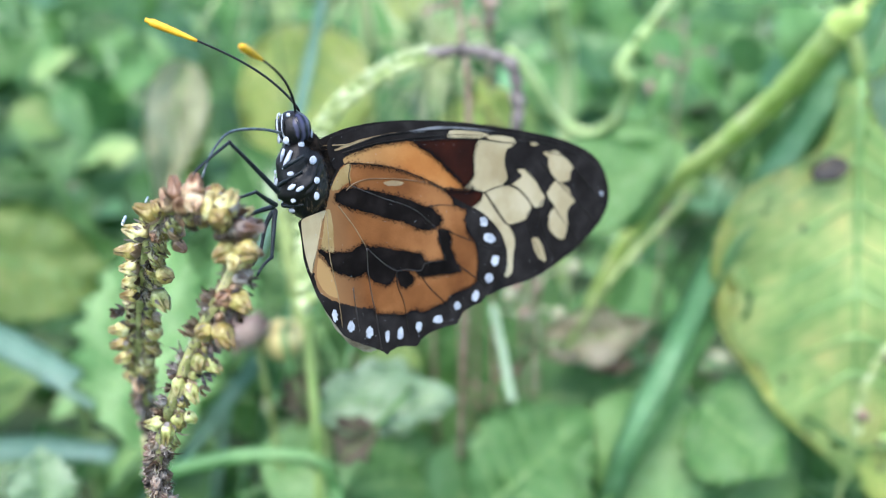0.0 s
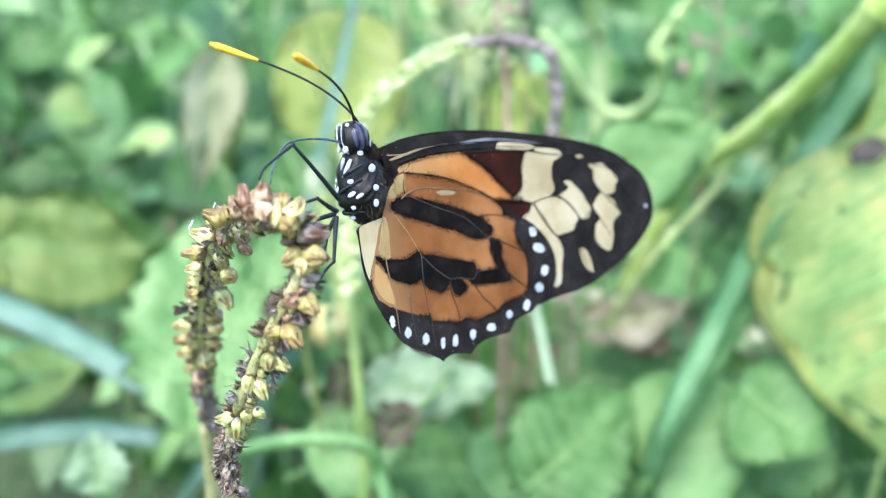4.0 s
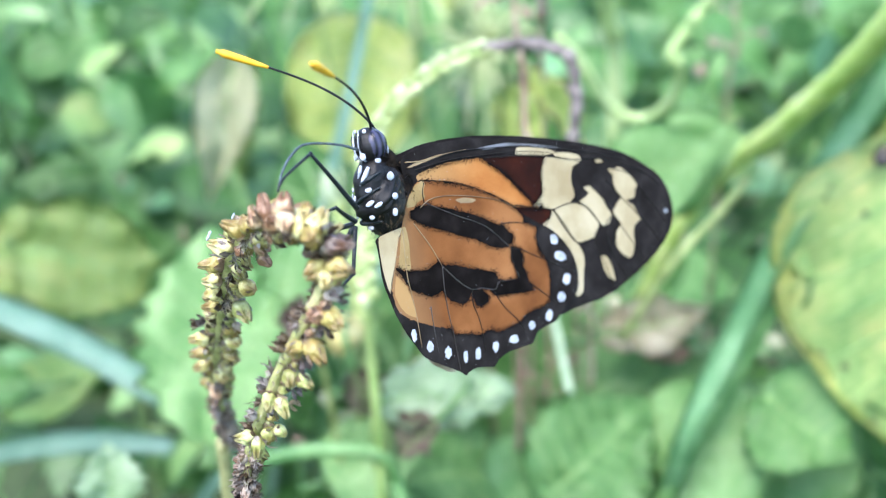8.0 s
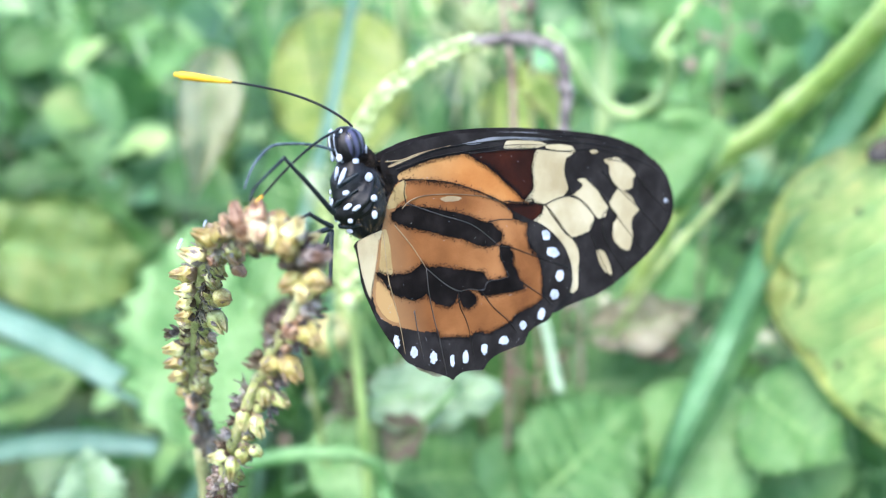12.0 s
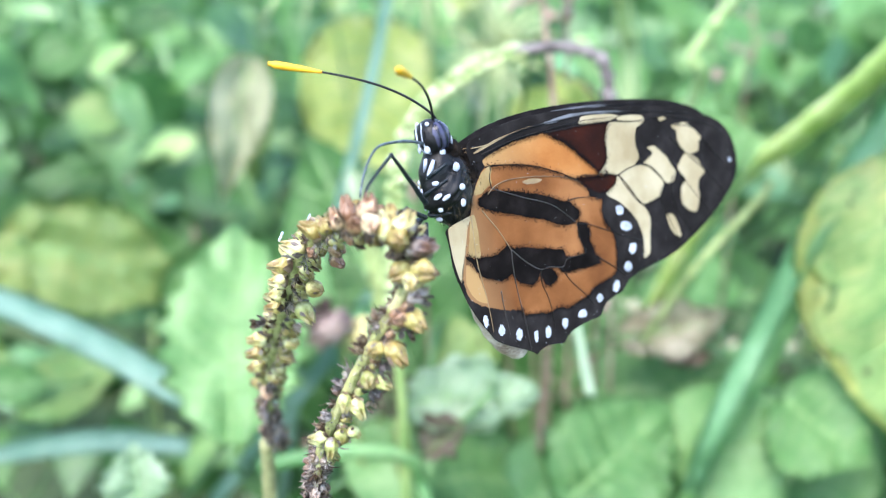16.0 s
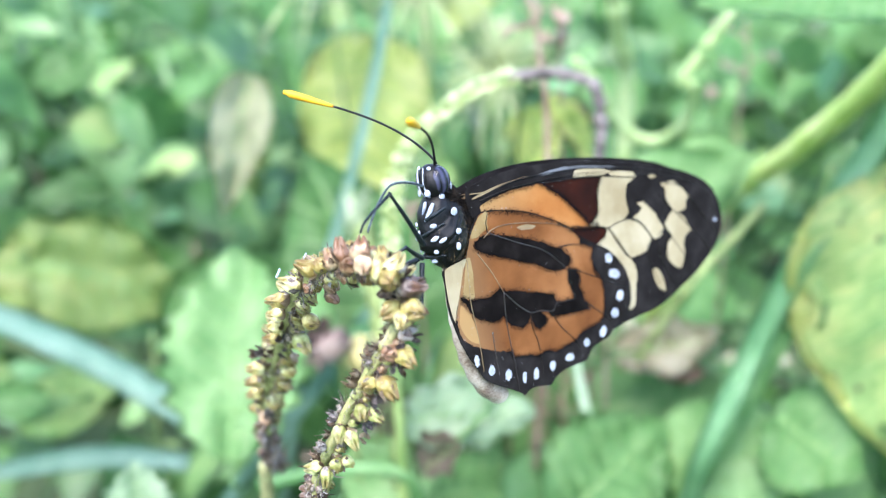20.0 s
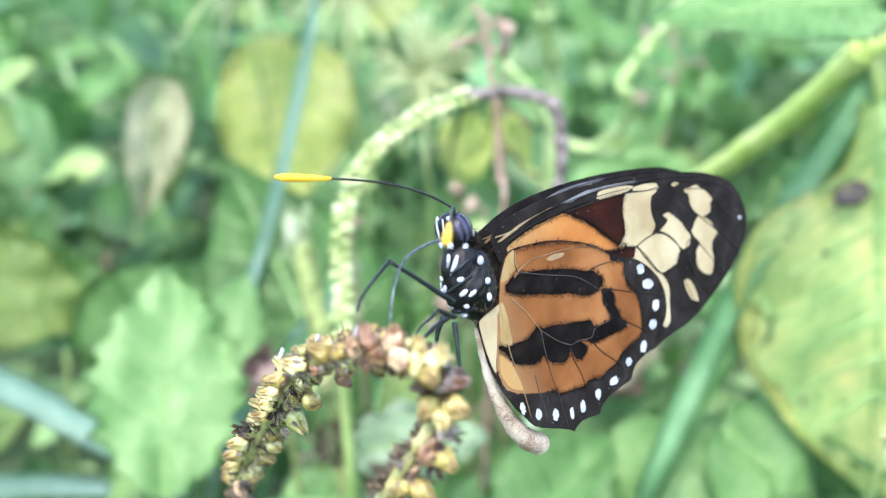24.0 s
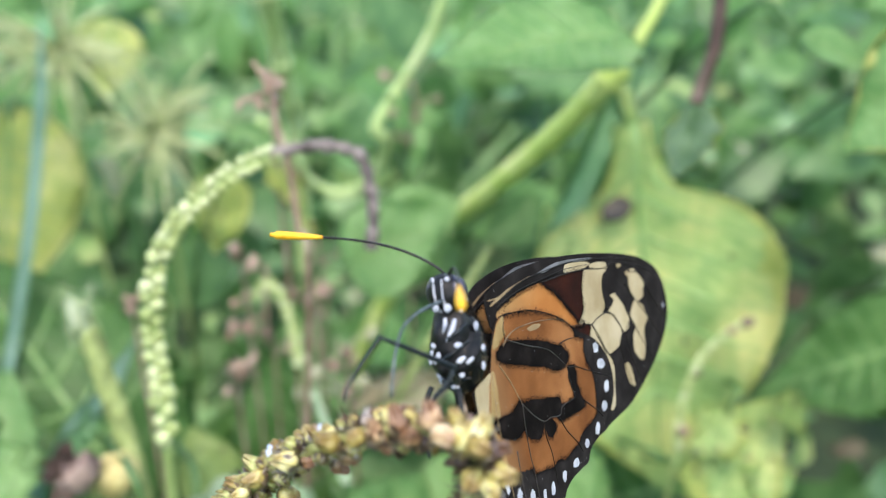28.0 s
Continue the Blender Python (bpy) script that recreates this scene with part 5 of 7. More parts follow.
def bead_spike(name, pts, thick, size, mat, label, n=150, seed=2):
    """A young spike: two rows of tight round buds along an axis."""
    rnd = random.Random(seed)
    c = spline(pts, n)
    root = base_empty(name, c[0], label, "seed spike")
    loc = [p - c[0] for p in c]
    part("axis", tube(bmesh.new(), loc, lambda s: thick * (1.1 - 0.3 * s), 8, 0.2), STEM_G, root)
    bm = ball(bmesh.new(), (0, 0, 0), (1, 1, 0.8), None, 10, 8, 0.15)
    me = mesh_of(bm, "bud", mat)
    dist = last = 0.0
    jitter = 1.5
    for i, (p, t, s, q) in enumerate(frames_along(loc)[:-1]):
        dist += (loc[i + 1] - loc[i]).length
        z = size * (1.15 - 0.5 * i / n)
        if dist - last < z * jitter:
            continue
        last, jitter = dist, rnd.uniform(1.3, 2.0)
        front = Vector((0, -1, 0.3))
        front = (front - t * front.dot(t)).normalized()
        across = t.cross(front)
        for sd in (-1, 1):
            d = (front * rnd.uniform(0.35, 0.9) + across * sd * rnd.uniform(0.65, 1.1) + t * rnd.uniform(-0.25, 0.25)).normalized()
            ob = new("bud", me)
            ob.parent = root
            ob.matrix_basis = Matrix.Translation(p + d * thick * 1.15 + t * z * (0.42 * sd + rnd.uniform(-0.15, 0.15))) @ d.to_track_quat("Z", "Y").to_matrix().to_4x4() @ Matrix.Diagonal((z * rnd.uniform(0.75, 1.15), z * rnd.uniform(0.7, 1.1), z * rnd.uniform(0.8, 1.35), 1))
    return root


BUD = surface("bud_green", (0.28, 0.36, 0.12), (0.45, 0.54, 0.23), (0.62, 0.68, 0.40), 1.5, 0.5, 0.4, 7, 0.2, vary=0.35, bump_size=0.0001)
arch = bead_spike("green_spike", ARCH, 0.0013, 0.0018, BUD, "arching pale green spike of tight round buds")
bm = bmesh.new()
tube(bm, [p - arch.location for p in spline(ARCH_END, 60)], lambda s: 0.0014 + 0.0003 * math.sin(s * 47) * math.cos(s * 19), 10, 0.55)
part("dry_end", bm, STEM_DARK, arch, "dry grey-brown end of the spike")
bm = bmesh.new()
tube(bm, [p - arch.location for p in spline([ARCH[0], (-0.03423, 0.24464, 0.23893), (-0.03341, 0.24447, 0.21558), (-0.03294, 0.25512, 0.15027), (-0.02, 0.36, -0.01)], 30)], 0.0014, 8, 0.1)
part("stalk", bm, STEM_G, arch)

# ---- stems ----
STEM_LINE = [(0.1146, 0.2996, 0.3196), (0.1105, 0.335, 0.2926), (0.1023, 0.385, 0.2583), (0.0905, 0.425, 0.2275), (0.07, 0.47, 0.15), (0.05, 0.55, -0.01)]
thick_stem = stem("thick_stem", STEM_LINE, lambda s: 0.0042 * (1 + 0.25 * math.exp(-(s / 0.03) ** 2)), STEM_Y, "thick fresh yellow-green plant stem running slantwise", n=60)
part("joint", tube(bmesh.new(), spline([(0.1120, 0.3020, 0.3160), (0.1146, 0.2996, 0.3196), (0.1176, 0.2975, 0.3235)], 8), lambda s: 0.0022 + 0.0022 * math.sin(math.pi * s), 12, 0.25), STEM_Y, thick_stem, "swollen stem joint")
part("upper_stem", tube(bmesh.new(), spline([(0.1146, 0.2996, 0.3196), (0.121, 0.2955, 0.331), (0.1265, 0.292, 0.345), (0.131, 0.289, 0.372)], 20), lambda s: 0.0022 - 0.0006 * s, 9, 0.1), STEM_Y, thick_stem, "thinner stem above the joint")
UPRIGHT = [(0.0385, 0.4535, 0.3600), (0.0431, 0.4660, 0.3400), (0.0501, 0.4851, 0.3100), (0.0571, 0.5043, 0.2800), (0.0625, 0.5200, 0.2500), (0.07, 0.56, -0.01)]
upright = stem("upright_stem", UPRIGHT, 0.0043, STEM_PALE, "upright light green plant stem")
line = spline(UPRIGHT, 60)
for i, k in ((14, 1.3), (27, 1.25), (40, 1.2)):
    part("joint", tube(bmesh.new(), line[i - 1:i + 2], 0.0043 * k, 9, 0.3), STEM_PALE, upright, "swollen stem joint")
CURLING = [(0.0941, 0.3850, 0.3442), (0.0887, 0.3900, 0.3258), (0.0815, 0.3950, 0.3110), (0.0745, 0.4000, 0.2990), (0.0675, 0.4000, 0.2881), (0.0718, 0.4020, 0.2833), (0.0728, 0.4100, 0.2739), (0.0706, 0.4180, 0.2640), (0.0652, 0.4280, 0.2565), (0.0585, 0.4300, 0.2557), (0.0502, 0.4300, 0.2600), (0.0431, 0.4250, 0.2684), (0.0383, 0.4200, 0.2772), (0.0335, 0.4180, 0.2850), (0.0254, 0.4150, 0.2937)]
curling = stem("curling_stem", CURLING, lambda s: 0.0019 + 0.0004 * math.sin(math.pi * s), STEM_PALE, "thin pale green stem curling back on itself", n=60)
line = spline(CURLING, 60)
for i in (12, 20):
    part("joint", tube(bmesh.new(), line[i - 1:i + 2], 0.0025, 9, 0.3), STEM_PALE, curling, "swollen stem joint")
part("stipule", blade_bm([(0.0726, 0.4000, 0.3013), (0.0770, 0.3970, 0.2954), (0.0827, 0.4000, 0.2871)], 0.0040, FACE, 0.0002), G2B, curling, "small pale leaflet at the joint")
part("stipule", blade_bm([(0.0865, 0.4000, 0.2874), (0.0830, 0.3950, 0.2790), (0.0797, 0.4000, 0.2648)], 0.0062, FACE, 0.0002), G2, curling, "pale hanging leaflet at the joint")
stem("dry_twig", [(0.00122, 0.28389, 0.33444), (0.00395, 0.28077, 0.32764), (0.00496, 0.27802, 0.31787), (0.00648, 0.2757, 0.30789), (0.00697, 0.27245, 0.29191), (0.00737, 0.27248, 0.26112), (0.0, 0.34, -0.01)], lambda s: 0.0006 + 0.0004 * s, TWIG, "thin dry pinkish twig", category="twig")
stem("dry_twig", [(0.00395, 0.28077, 0.32764), (0.00055, 0.27964, 0.32618), (-0.00363, 0.27896, 0.32554), (-0.0048, 0.27788, 0.32374)], 0.0007, TWIG, "short dry pinkish side twig", n=14, category="twig")
stem("dry_twig", [(0.00395, 0.28077, 0.32764), (0.00538, 0.28033, 0.33028), (0.00294, 0.28053, 0.33275)], 0.0006, TWIG, "short dry pinkish side twig", n=14, category="twig")
stem("dry_twig", [(0.07695, 0.311, 0.26569), (0.06981, 0.30904, 0.25709), (0.0613, 0.30758, 0.24824), (0.05199, 0.30619, 0.23639), (0.04116, 0.3191, 0.20755)], 0.0013, STALK, "dull dry twig lying slantwise among leaves", category="twig")
stem("cut_stalk", [(-0.04935, 0.29589, 0.27169), (-0.04699, 0.29392, 0.2646), (-0.04502, 0.29107, 0.25348), (-0.04207, 0.28726, 0.23721), (-0.04005, 0.28233, 0.21759), (-0.03768, 0.28164, 0.17034), (-0.06, 0.36, -0.01)], lambda s: 0.0032 - 0.0006 * abs(s - 0.3) + 0.0003 * math.sin(s * 90), STALK, "green-brown stalk with a pale cut end", n=40)
bm = ball(bmesh.new(), (-0.04873, 0.29405, 0.26877), (0.0031, 0.0031, 0.0075), Matrix.Rotation(radians(-14), 3, "Y"), 12, 8, 0.25)
rnd = random.Random(8)
for k in range(160):
    a, h = rnd.uniform(0, 6.28), rnd.uniform(-0.008, 0.008)
    o = Vector((-0.04873, 0.29405, 0.26877)) + Vector((math.cos(a) * 0.0026, math.sin(a) * 0.0026, h))
    e = o + Vector((math.cos(a) * 0.003, math.sin(a) * 0.003, rnd.uniform(-0.001, 0.004)))
    bm.faces.new([bm.verts.new(q) for q in (o + Vector((0.0002, 0, 0)), o - Vector((0.0002, 0, 0)), e)])
thing("stalk_tip", bm, FUZZ, "pale fuzzy white-green tip on a cut stalk", "stalk")
stem("pale_stalk", [(0.01625, 0.31418, 0.2262), (0.01865, 0.3104, 0.21579), (0.02142, 0.30534, 0.20191), (0.02326, 0.30092, 0.18977), (0.02771, 0.31026, 0.15108), (0.03, 0.42, -0.01)], lambda k: 0.0012 + 0.0009 * k, PALE_GREEN, "pale grey-green stalk below the butterfly")
stem("leafy_stem", [(-0.07206, 0.23835, 0.21082), (-0.05717, 0.23952, 0.21404), (-0.04526, 0.23988, 0.21502), (-0.03402, 0.24416, 0.21069), (-0.03004, 0.24656, 0.20122), (-0.0285, 0.25295, 0.17051), (-0.05, 0.4, -0.01)], 0.0021, U2, "bent light green stem low among the leaves")
stem("low_stem", [(-0.07, 0.4, 0.0), (-0.03581, 0.29272, 0.16721), (-0.04202, 0.3077, 0.19231), (-0.04364, 0.32041, 0.21114), (-0.04142, 0.33203, 0.227)], 0.0009, U1, "light green upright stem behind the spike")

# ---- grass blades ----
def blade(pts, width, mat, label):
    g = thing("grass_blade", blade_bm(pts, width, FACE), mat, label, "grass blade", "grass blades")
    part("midrib", tube(bmesh.new(), [p + Vector((0, -0.0003, 0.0002)) for p in spline(pts, 30)], lambda s: width * (0.05 - 0.035 * s), 5), mat, g)
    return g


# a green blade; its bluish, view-dependent sheen is put into the colour
blade([(0.07, 0.42, 0.0), (0.05378, 0.2845, 0.17679), (0.07072, 0.29168, 0.22066), (0.08503, 0.29523, 0.25453), (0.10105, 0.29918, 0.28145), (0.11726, 0.3028, 0.30748), (0.12638, 0.30444, 0.32807), (0.13825, 0.30636, 0.34943)], 0.0086, GB, "broad grass blade with a joint, its sheen painted as blue-green")
blade([(0.0497, 0.28703, 0.1637), (0.07, 0.29665, 0.19833), (0.08441, 0.30027, 0.23012), (0.10025, 0.30455, 0.26431), (0.1139, 0.31044, 0.2861), (0.12418, 0.31566, 0.30453)], 0.0075, G2, "fresh green grass blade leaning among stems")
blade([(-0.13, 0.48, 0.0), (-0.0853, 0.40287, 0.18307), (-0.07417, 0.4147, 0.2191), (-0.06441, 0.42515, 0.25089), (-0.05657, 0.43513, 0.28055), (-0.05028, 0.4454, 0.31021), (-0.04693, 0.45456, 0.33561)], 0.0051, GBL, "narrow pale upright grass blade")
blade([(-0.09633, 0.31533, 0.17969), (-0.11943, 0.32329, 0.18768), (-0.14317, 0.33206, 0.19789), (-0.16757, 0.34022, 0.20655), (-0.19265, 0.34774, 0.21359), (-0.22773, 0.3605, 0.22002)], 0.0114, GBL, "broad grey-blue grass blade lying across")
blade([(-0.13614, 0.37803, 0.132), (-0.16706, 0.37789, 0.13499), (-0.19565, 0.37613, 0.13347), (-0.23381, 0.37238, 0.12772)], 0.0102, GBL, "grey-blue grass blade lying low")
blade([(-0.1, 0.5, 0.0), (-0.06581, 0.36326, 0.18263), (-0.05242, 0.36759, 0.20025), (-0.04542, 0.37158, 0.21393), (-0.04265, 0.37558, 0.22563)], 0.0072, GB, "blue-green grass blade behind the stalk")
blade([(-0.2, 0.42, 0.0), (-0.07303, 0.36767, 0.17894), (-0.05681, 0.36957, 0.20082), (-0.04384, 0.36933, 0.21347), (-0.03214, 0.37094, 0.2299)], 0.0072, GBL, "grey-blue grass blade low among leaves")

# ---- named leaves ----
spot_leaf = leaf("yellowing_leaf", (0.1200, 0.2985, 0.3040), (0.1290, 0.2830, 0.1760), (-0.3, -0.9, 0.5), 0.083, GY, "large yellowing green leaf with a brown spot", stalk=[(0.1178, 0.2988, 0.3115), (0.1155, 0.2993, 0.3180), (0.1146, 0.2996, 0.3196)], stalk_r=0.0024,
                 belly=0.66, point=0.55, teeth=0.04, tooth_count=26, droop=0.05, wave=0.07, wedge=0.0, neck=0.18, rows=64, cols=16, rim_mat=YL, flecks=14, side_veins=7)
bm = ball(bmesh.new(), (0, 0, 0), (0.0052, 0.0034, 0.0005), None, 16, 8, 0.8)
sp = part("brown_spot", bm, STAIN, spot_leaf, "dark brown decayed spot")
sp.matrix_world = spot_leaf.matrix_world.inverted()
SPOT_AT = Vector((0.11334, 0.29519, 0.27727))
sp.matrix_basis = (Matrix.Translation(spot_leaf.location) @ spot_leaf.rotation_euler.to_matrix().to_4x4()).inverted() @ Matrix.Translation(SPOT_AT) @ aim((0, 0, 0), (1, 0, 0.25), (-0.25, -0.9, 0.55)).to_4x4() @ Matrix.Rotation(radians(-90), 4, "Z")
leaf("young_leaf", (0.0943, 0.2951, 0.23807), (0.09522, 0.30452, 0.28005), FACE, 0.0168, GY, "small yellow-green leaf beside a grass blade", point=0.8)
leaf("broad_leaf", (0.10050, 0.26950, 0.33600), (0.04219, 0.25949, 0.3371), (0.0, -0.5, 1.0), 0.040, G2B, "light green toothed leaf held flat", teeth=0.07, tooth_count=16, droop=0.08)
leaf("curled_leaf", (0.1143, 0.2560, 0.3172), (0.1165, 0.2660, 0.2918), (-0.2, -0.8, 0.6), 0.0165, PALE_GREEN, "small curled leaf tip with yellow edges on a brown stalk", stalk=[(0.1155, 0.2555, 0.3225), (0.1161, 0.2530, 0.3288), (0.1172, 0.2520, 0.3363), (0.1192, 0.2540, 0.3560)], stalk_mat=DEAD, stalk_r=0.0019, teeth=0.25, tooth_count=4, fold=0.25, point=1.0, rim_mat=YL, wave=0.05, rows=44, side_veins=3)
leaf("pointed_leaf", (0.17787, 0.22993, 0.32949), (0.14624, 0.23282, 0.30507), FACE, 0.036, G2, "light green leaf with pale edge", teeth=0.03, rim_mat=YL)
leaf("pointed_leaf", (0.14708, 0.2552, 0.33353), (0.15756, 0.23566, 0.32452), (0.2, -0.8, 0.6), 0.018, G2, "curled light green leaf on a yellow stalk")
leaf("round_leaf", (0.27411, 0.31849, 0.19362), (0.19059, 0.31139, 0.19104), FACE, 0.051, G1, "broad green leaf behind the yellowing one", heart=0.1)
leaf("yellow_leaf", (-0.0690, 0.5800, 0.2720), (-0.0880, 0.5500, 0.1760), (0.1, -0.85, 0.5), 0.074, YL, "pale yellow-green drooping leaf", heart=0.08, point=1.0, belly=0.62, droop=0.03, teeth=0.05, tooth_count=16, wave=0.06, rows=48, flecks=2, rim_mat=YL)
leaf("yellow_leaf", (-0.0127, 0.5850, 0.3178), (-0.0235, 0.5700, 0.2823), (0.1, -0.85, 0.5), 0.034, YL, "small pale yellow hanging leaf", point=0.6, wave=0.08)
leaf("yellow_leaf", (0.0167, 0.4400, 0.2690), (0.0070, 0.4550, 0.2270), (-0.1, -0.75, 0.65), 0.0250, YL, "folded yellow leaf behind the arching spike", point=0.8, fold=0.35, wave=0.1, flecks=3)
leaf("yellow_leaf", (0.0095, 0.3300, 0.2954), (0.0350, 0.3600, 0.2625), (0.3, -0.75, 0.6), 0.0150, YL, "small yellow leaf with brown edge", point=0.7, fold=0.5, wave=0.1, rim_mat=TWIG)
leaf("dry_leaf", (-0.1282, 0.5200, 0.2708), (-0.1439, 0.5000, 0.1971), (0.3, -0.85, 0.4), 0.030, PALE, "withered pale leaf hanging folded", fold=0.7, wave=0.1, point=1.2)
leaf("dry_leaf", (-0.1227, 0.5300, 0.2673), (-0.1372, 0.5300, 0.1969), (-0.3, -0.9, 0.2), 0.026, OLIVE, "dull olive side of a withered hanging leaf", fold=0.6, wave=0.1, point=1.0)
leaf("toothed_leaf", (-0.08668, 0.26518, 0.20161), (-0.08954, 0.30915, 0.25588), (0.2, -0.95, 0.25), 0.044, G2, "light green toothed leaf behind the seed spike", teeth=0.3, tooth_count=8, rows=72, droop=0.03, point=0.35, belly=0.8, wave=0.06)
leaf("toothed_leaf", (-0.08789, 0.34137, 0.19374), (-0.07229, 0.3615, 0.2311), (0.2, -0.95, 0.25), 0.03, G2B, "light green toothed leaf at the side", teeth=0.3, tooth_count=7, rows=64, point=0.4)
leaf("yellow_leaf", (-0.2561, 0.5183, 0.1702), (-0.1745, 0.5300, 0.1411), (0.1, -0.75, 0.65), 0.066, OLIVE, "yellow-green leaf lying sideways", point=0.6, wave=0.12, teeth=0.1, tooth_count=7, rows=48, fold=0.3)
leaf("yellow_leaf", (-0.3012, 0.5600, 0.1440), (-0.2076, 0.5400, 0.1672), (-0.2, -0.7, 0.7), 0.060, OLIVE, "dull yellow-green leaf half hidden by another", point=0.8, wave=0.14, fold=0.35)
leaf("round_leaf", (-0.16695, 0.4935, 0.12944), (-0.10667, 0.56609, 0.15916), (0.0, -0.9, 0.5), 0.075, G1, "broad mid-green leaf behind the spike", heart=0.08)
leaf("pale_leaf", (-0.0369, 0.2530, 0.2218), (0.0047, 0.2646, 0.2184), (0.1, -0.6, 0.8), 0.0215, PALE_GREEN, "pale green leaf with a torn brown base", droop=0.05, teeth=0.2, tooth_count=5, point=0.4, belly=0.8, wave=0.14, fold=0.35, rows=48, rim_mat=PALE_GREEN)
leaf("dead_leaf", (-0.0401, 0.2500, 0.2333), (-0.0352, 0.2490, 0.2178), (0.3, -0.8, 0.5), 0.012, DEAD, "shrivelled dark brown dead leaf", fold=0.6, wave=0.16, teeth=0.5, tooth_count=4, point=1.6)
leaf("dead_leaf", (-0.0178, 0.2490, 0.2181), (-0.0315, 0.2490, 0.2063), (-0.4, -0.8, 0.5), 0.0125, DEAD, "shrivelled dark brown dead leaf", fold=0.7, wave=0.16, teeth=0.4, tooth_count=3, point=1.2)
leaf("round_leaf", (-0.10481, 0.23504, 0.20173), (-0.1063, 0.24064, 0.21712), (0.2, -0.7, 0.7), 0.0185, PALE_GREEN, "pale rounded leaf low down", point=0.4, teeth=0.3, tooth_count=5, fold=0.5, wave=0.15)
leaf("broad_leaf", (0.04245, 0.31026, 0.15108), (0.12499, 0.31967, 0.17694), FACE, 0.06, G1B, "broad green leaf low behind the butterfly", heart=0.06, teeth=0.22, tooth_count=9, rows=60, wave=0.09, belly=0.72)
leaf("broad_leaf", (0.08418, 0.30282, 0.19497), (0.11005, 0.28633, 0.18183), (0.1, -0.7, 0.7), 0.045, G1B, "broad green leaf among the weeds", heart=0.06, teeth=0.22, tooth_count=9, rows=60, wave=0.09, belly=0.72)
leaf("broad_leaf", (0.01358, 0.28205, 0.17007), (0.05095, 0.30282, 0.19497), FACE, 0.045, G1B, "broad green leaf among the weeds", heart=0.06, teeth=0.22, tooth_count=9, rows=60, wave=0.09, belly=0.72)
leaf("broad_leaf", (0.0603, 0.3623, 0.2585), (0.0897, 0.3650, 0.2661), FACE, 0.0298, G2, "light green leaf behind the wing tip", heart=0.06)
leaf("broad_leaf", (0.0440, 0.3623, 0.2487), (0.0775, 0.3493, 0.2656), FACE, 0.0367, G2B, "light green leaf behind the antenna", heart=0.06)
leaf("dead_leaf", (0.03616, 0.34403, 0.19564), (0.07828, 0.34825, 0.20723), (0.0, -0.8, 0.6), 0.018, PINK_DRY, "pinkish pale withered leaf", wave=0.12, fold=0.4)
leaf("broad_leaf", (-0.0327, 0.3100, 0.1591), (0.0123, 0.3300, 0.1527), (0.1, -0.6, 0.8), 0.05, G2, "light green leaf low under the pale one", teeth=0.15, tooth_count=8, rows=48, wave=0.1, fold=0.3)
leaf("broad_leaf", (0.13355, 0.26795, 0.18372), (0.17097, 0.27567, 0.20918), FACE, 0.036, GY, "yellow-green leaf low down", teeth=0.06, rim_mat=YL, flecks=5)
bud = base_empty("withered_bud", (-0.0549, 0.2680, 0.2385), "shrivelled dark brown flower bud", "bud")
part("calyx", ball(bmesh.new(), (0, 0, 0), (0.0052, 0.005, 0.0048), None, 20, 14, 0.5), DEAD, bud)
rnd = random.Random(17)
for k in range(14):
    a = k * 2.4
    d = Vector((-0.6 + 0.5 * math.cos(a), 0.6 * math.sin(a), rnd.uniform(-0.6, 0.7))).normalized()
    q = d * 0.0043
    part("shrivelled_petal", blade_bm([q, q + d * 0.0022 + Vector((0, 0, 0.0008)), q + d * 0.0040 + Vector((rnd.gauss(0, 0.001), 0, rnd.gauss(-0.0006, 0.001)))], 0.0022, (0.1, -0.9, 0.3), 0.0002, 0.4, 8), DEAD, bud)
part("stalk", tube(bmesh.new(), spline([Vector(), Vector((0.004, 0.006, -0.03)), Vector((0.01, 0.06, -0.245))], 14), 0.0009, 7), STALK, bud)
fruit_ob = base_empty("yellow_fruit", (-0.0462, 0.2740, 0.2326), "round dull yellow fruit beside a withered bud", "fruit")
part("flesh", ball(bmesh.new(), (0, 0, 0), (0.0062, 0.0055, 0.0060), None, 22, 16, 0.22), FRUIT, fruit_ob)
part("stalk", tube(bmesh.new(), spline([Vector((0, 0.003, 0)), Vector((0.002, 0.01, -0.03)), Vector((0.004, 0.06, -0.24))], 14), 0.0009, 7), STALK, fruit_ob)


def weed_leaves(count, seed, x0, x1, y0, y1, z0, z1, mats, size):
    """Single leaves on thin stalks that fill the middle distance."""
    rnd = random.Random(seed)
    for k in range(count):
        p = Vector((rnd.uniform(x0, x1), rnd.uniform(y0, y1), rnd.uniform(z0, z1)))
        d = Vector((rnd.gauss(0, 1), rnd.gauss(0, 0.5), rnd.gauss(-0.1, 0.5))).normalized() * rnd.uniform(*size)
        mat, word = mats[rnd.randrange(len(mats))]
        leaf("weed_leaf", p, p + d, (rnd.gauss(0, 0.35), -0.75, rnd.uniform(0.25, 1.0)), d.length * rnd.uniform(0.45, 0.7), mat, word + " weed leaf on a thin stalk", group="weed leaves", category="leaf",
             teeth=rnd.choice((0.0, 0.04, 0.07)), tooth_count=14, belly=rnd.uniform(0.6, 0.9), droop=rnd.uniform(0.05, 0.25), wave=rnd.uniform(0.03, 0.08), rows=20, cols=8, side_veins=0)


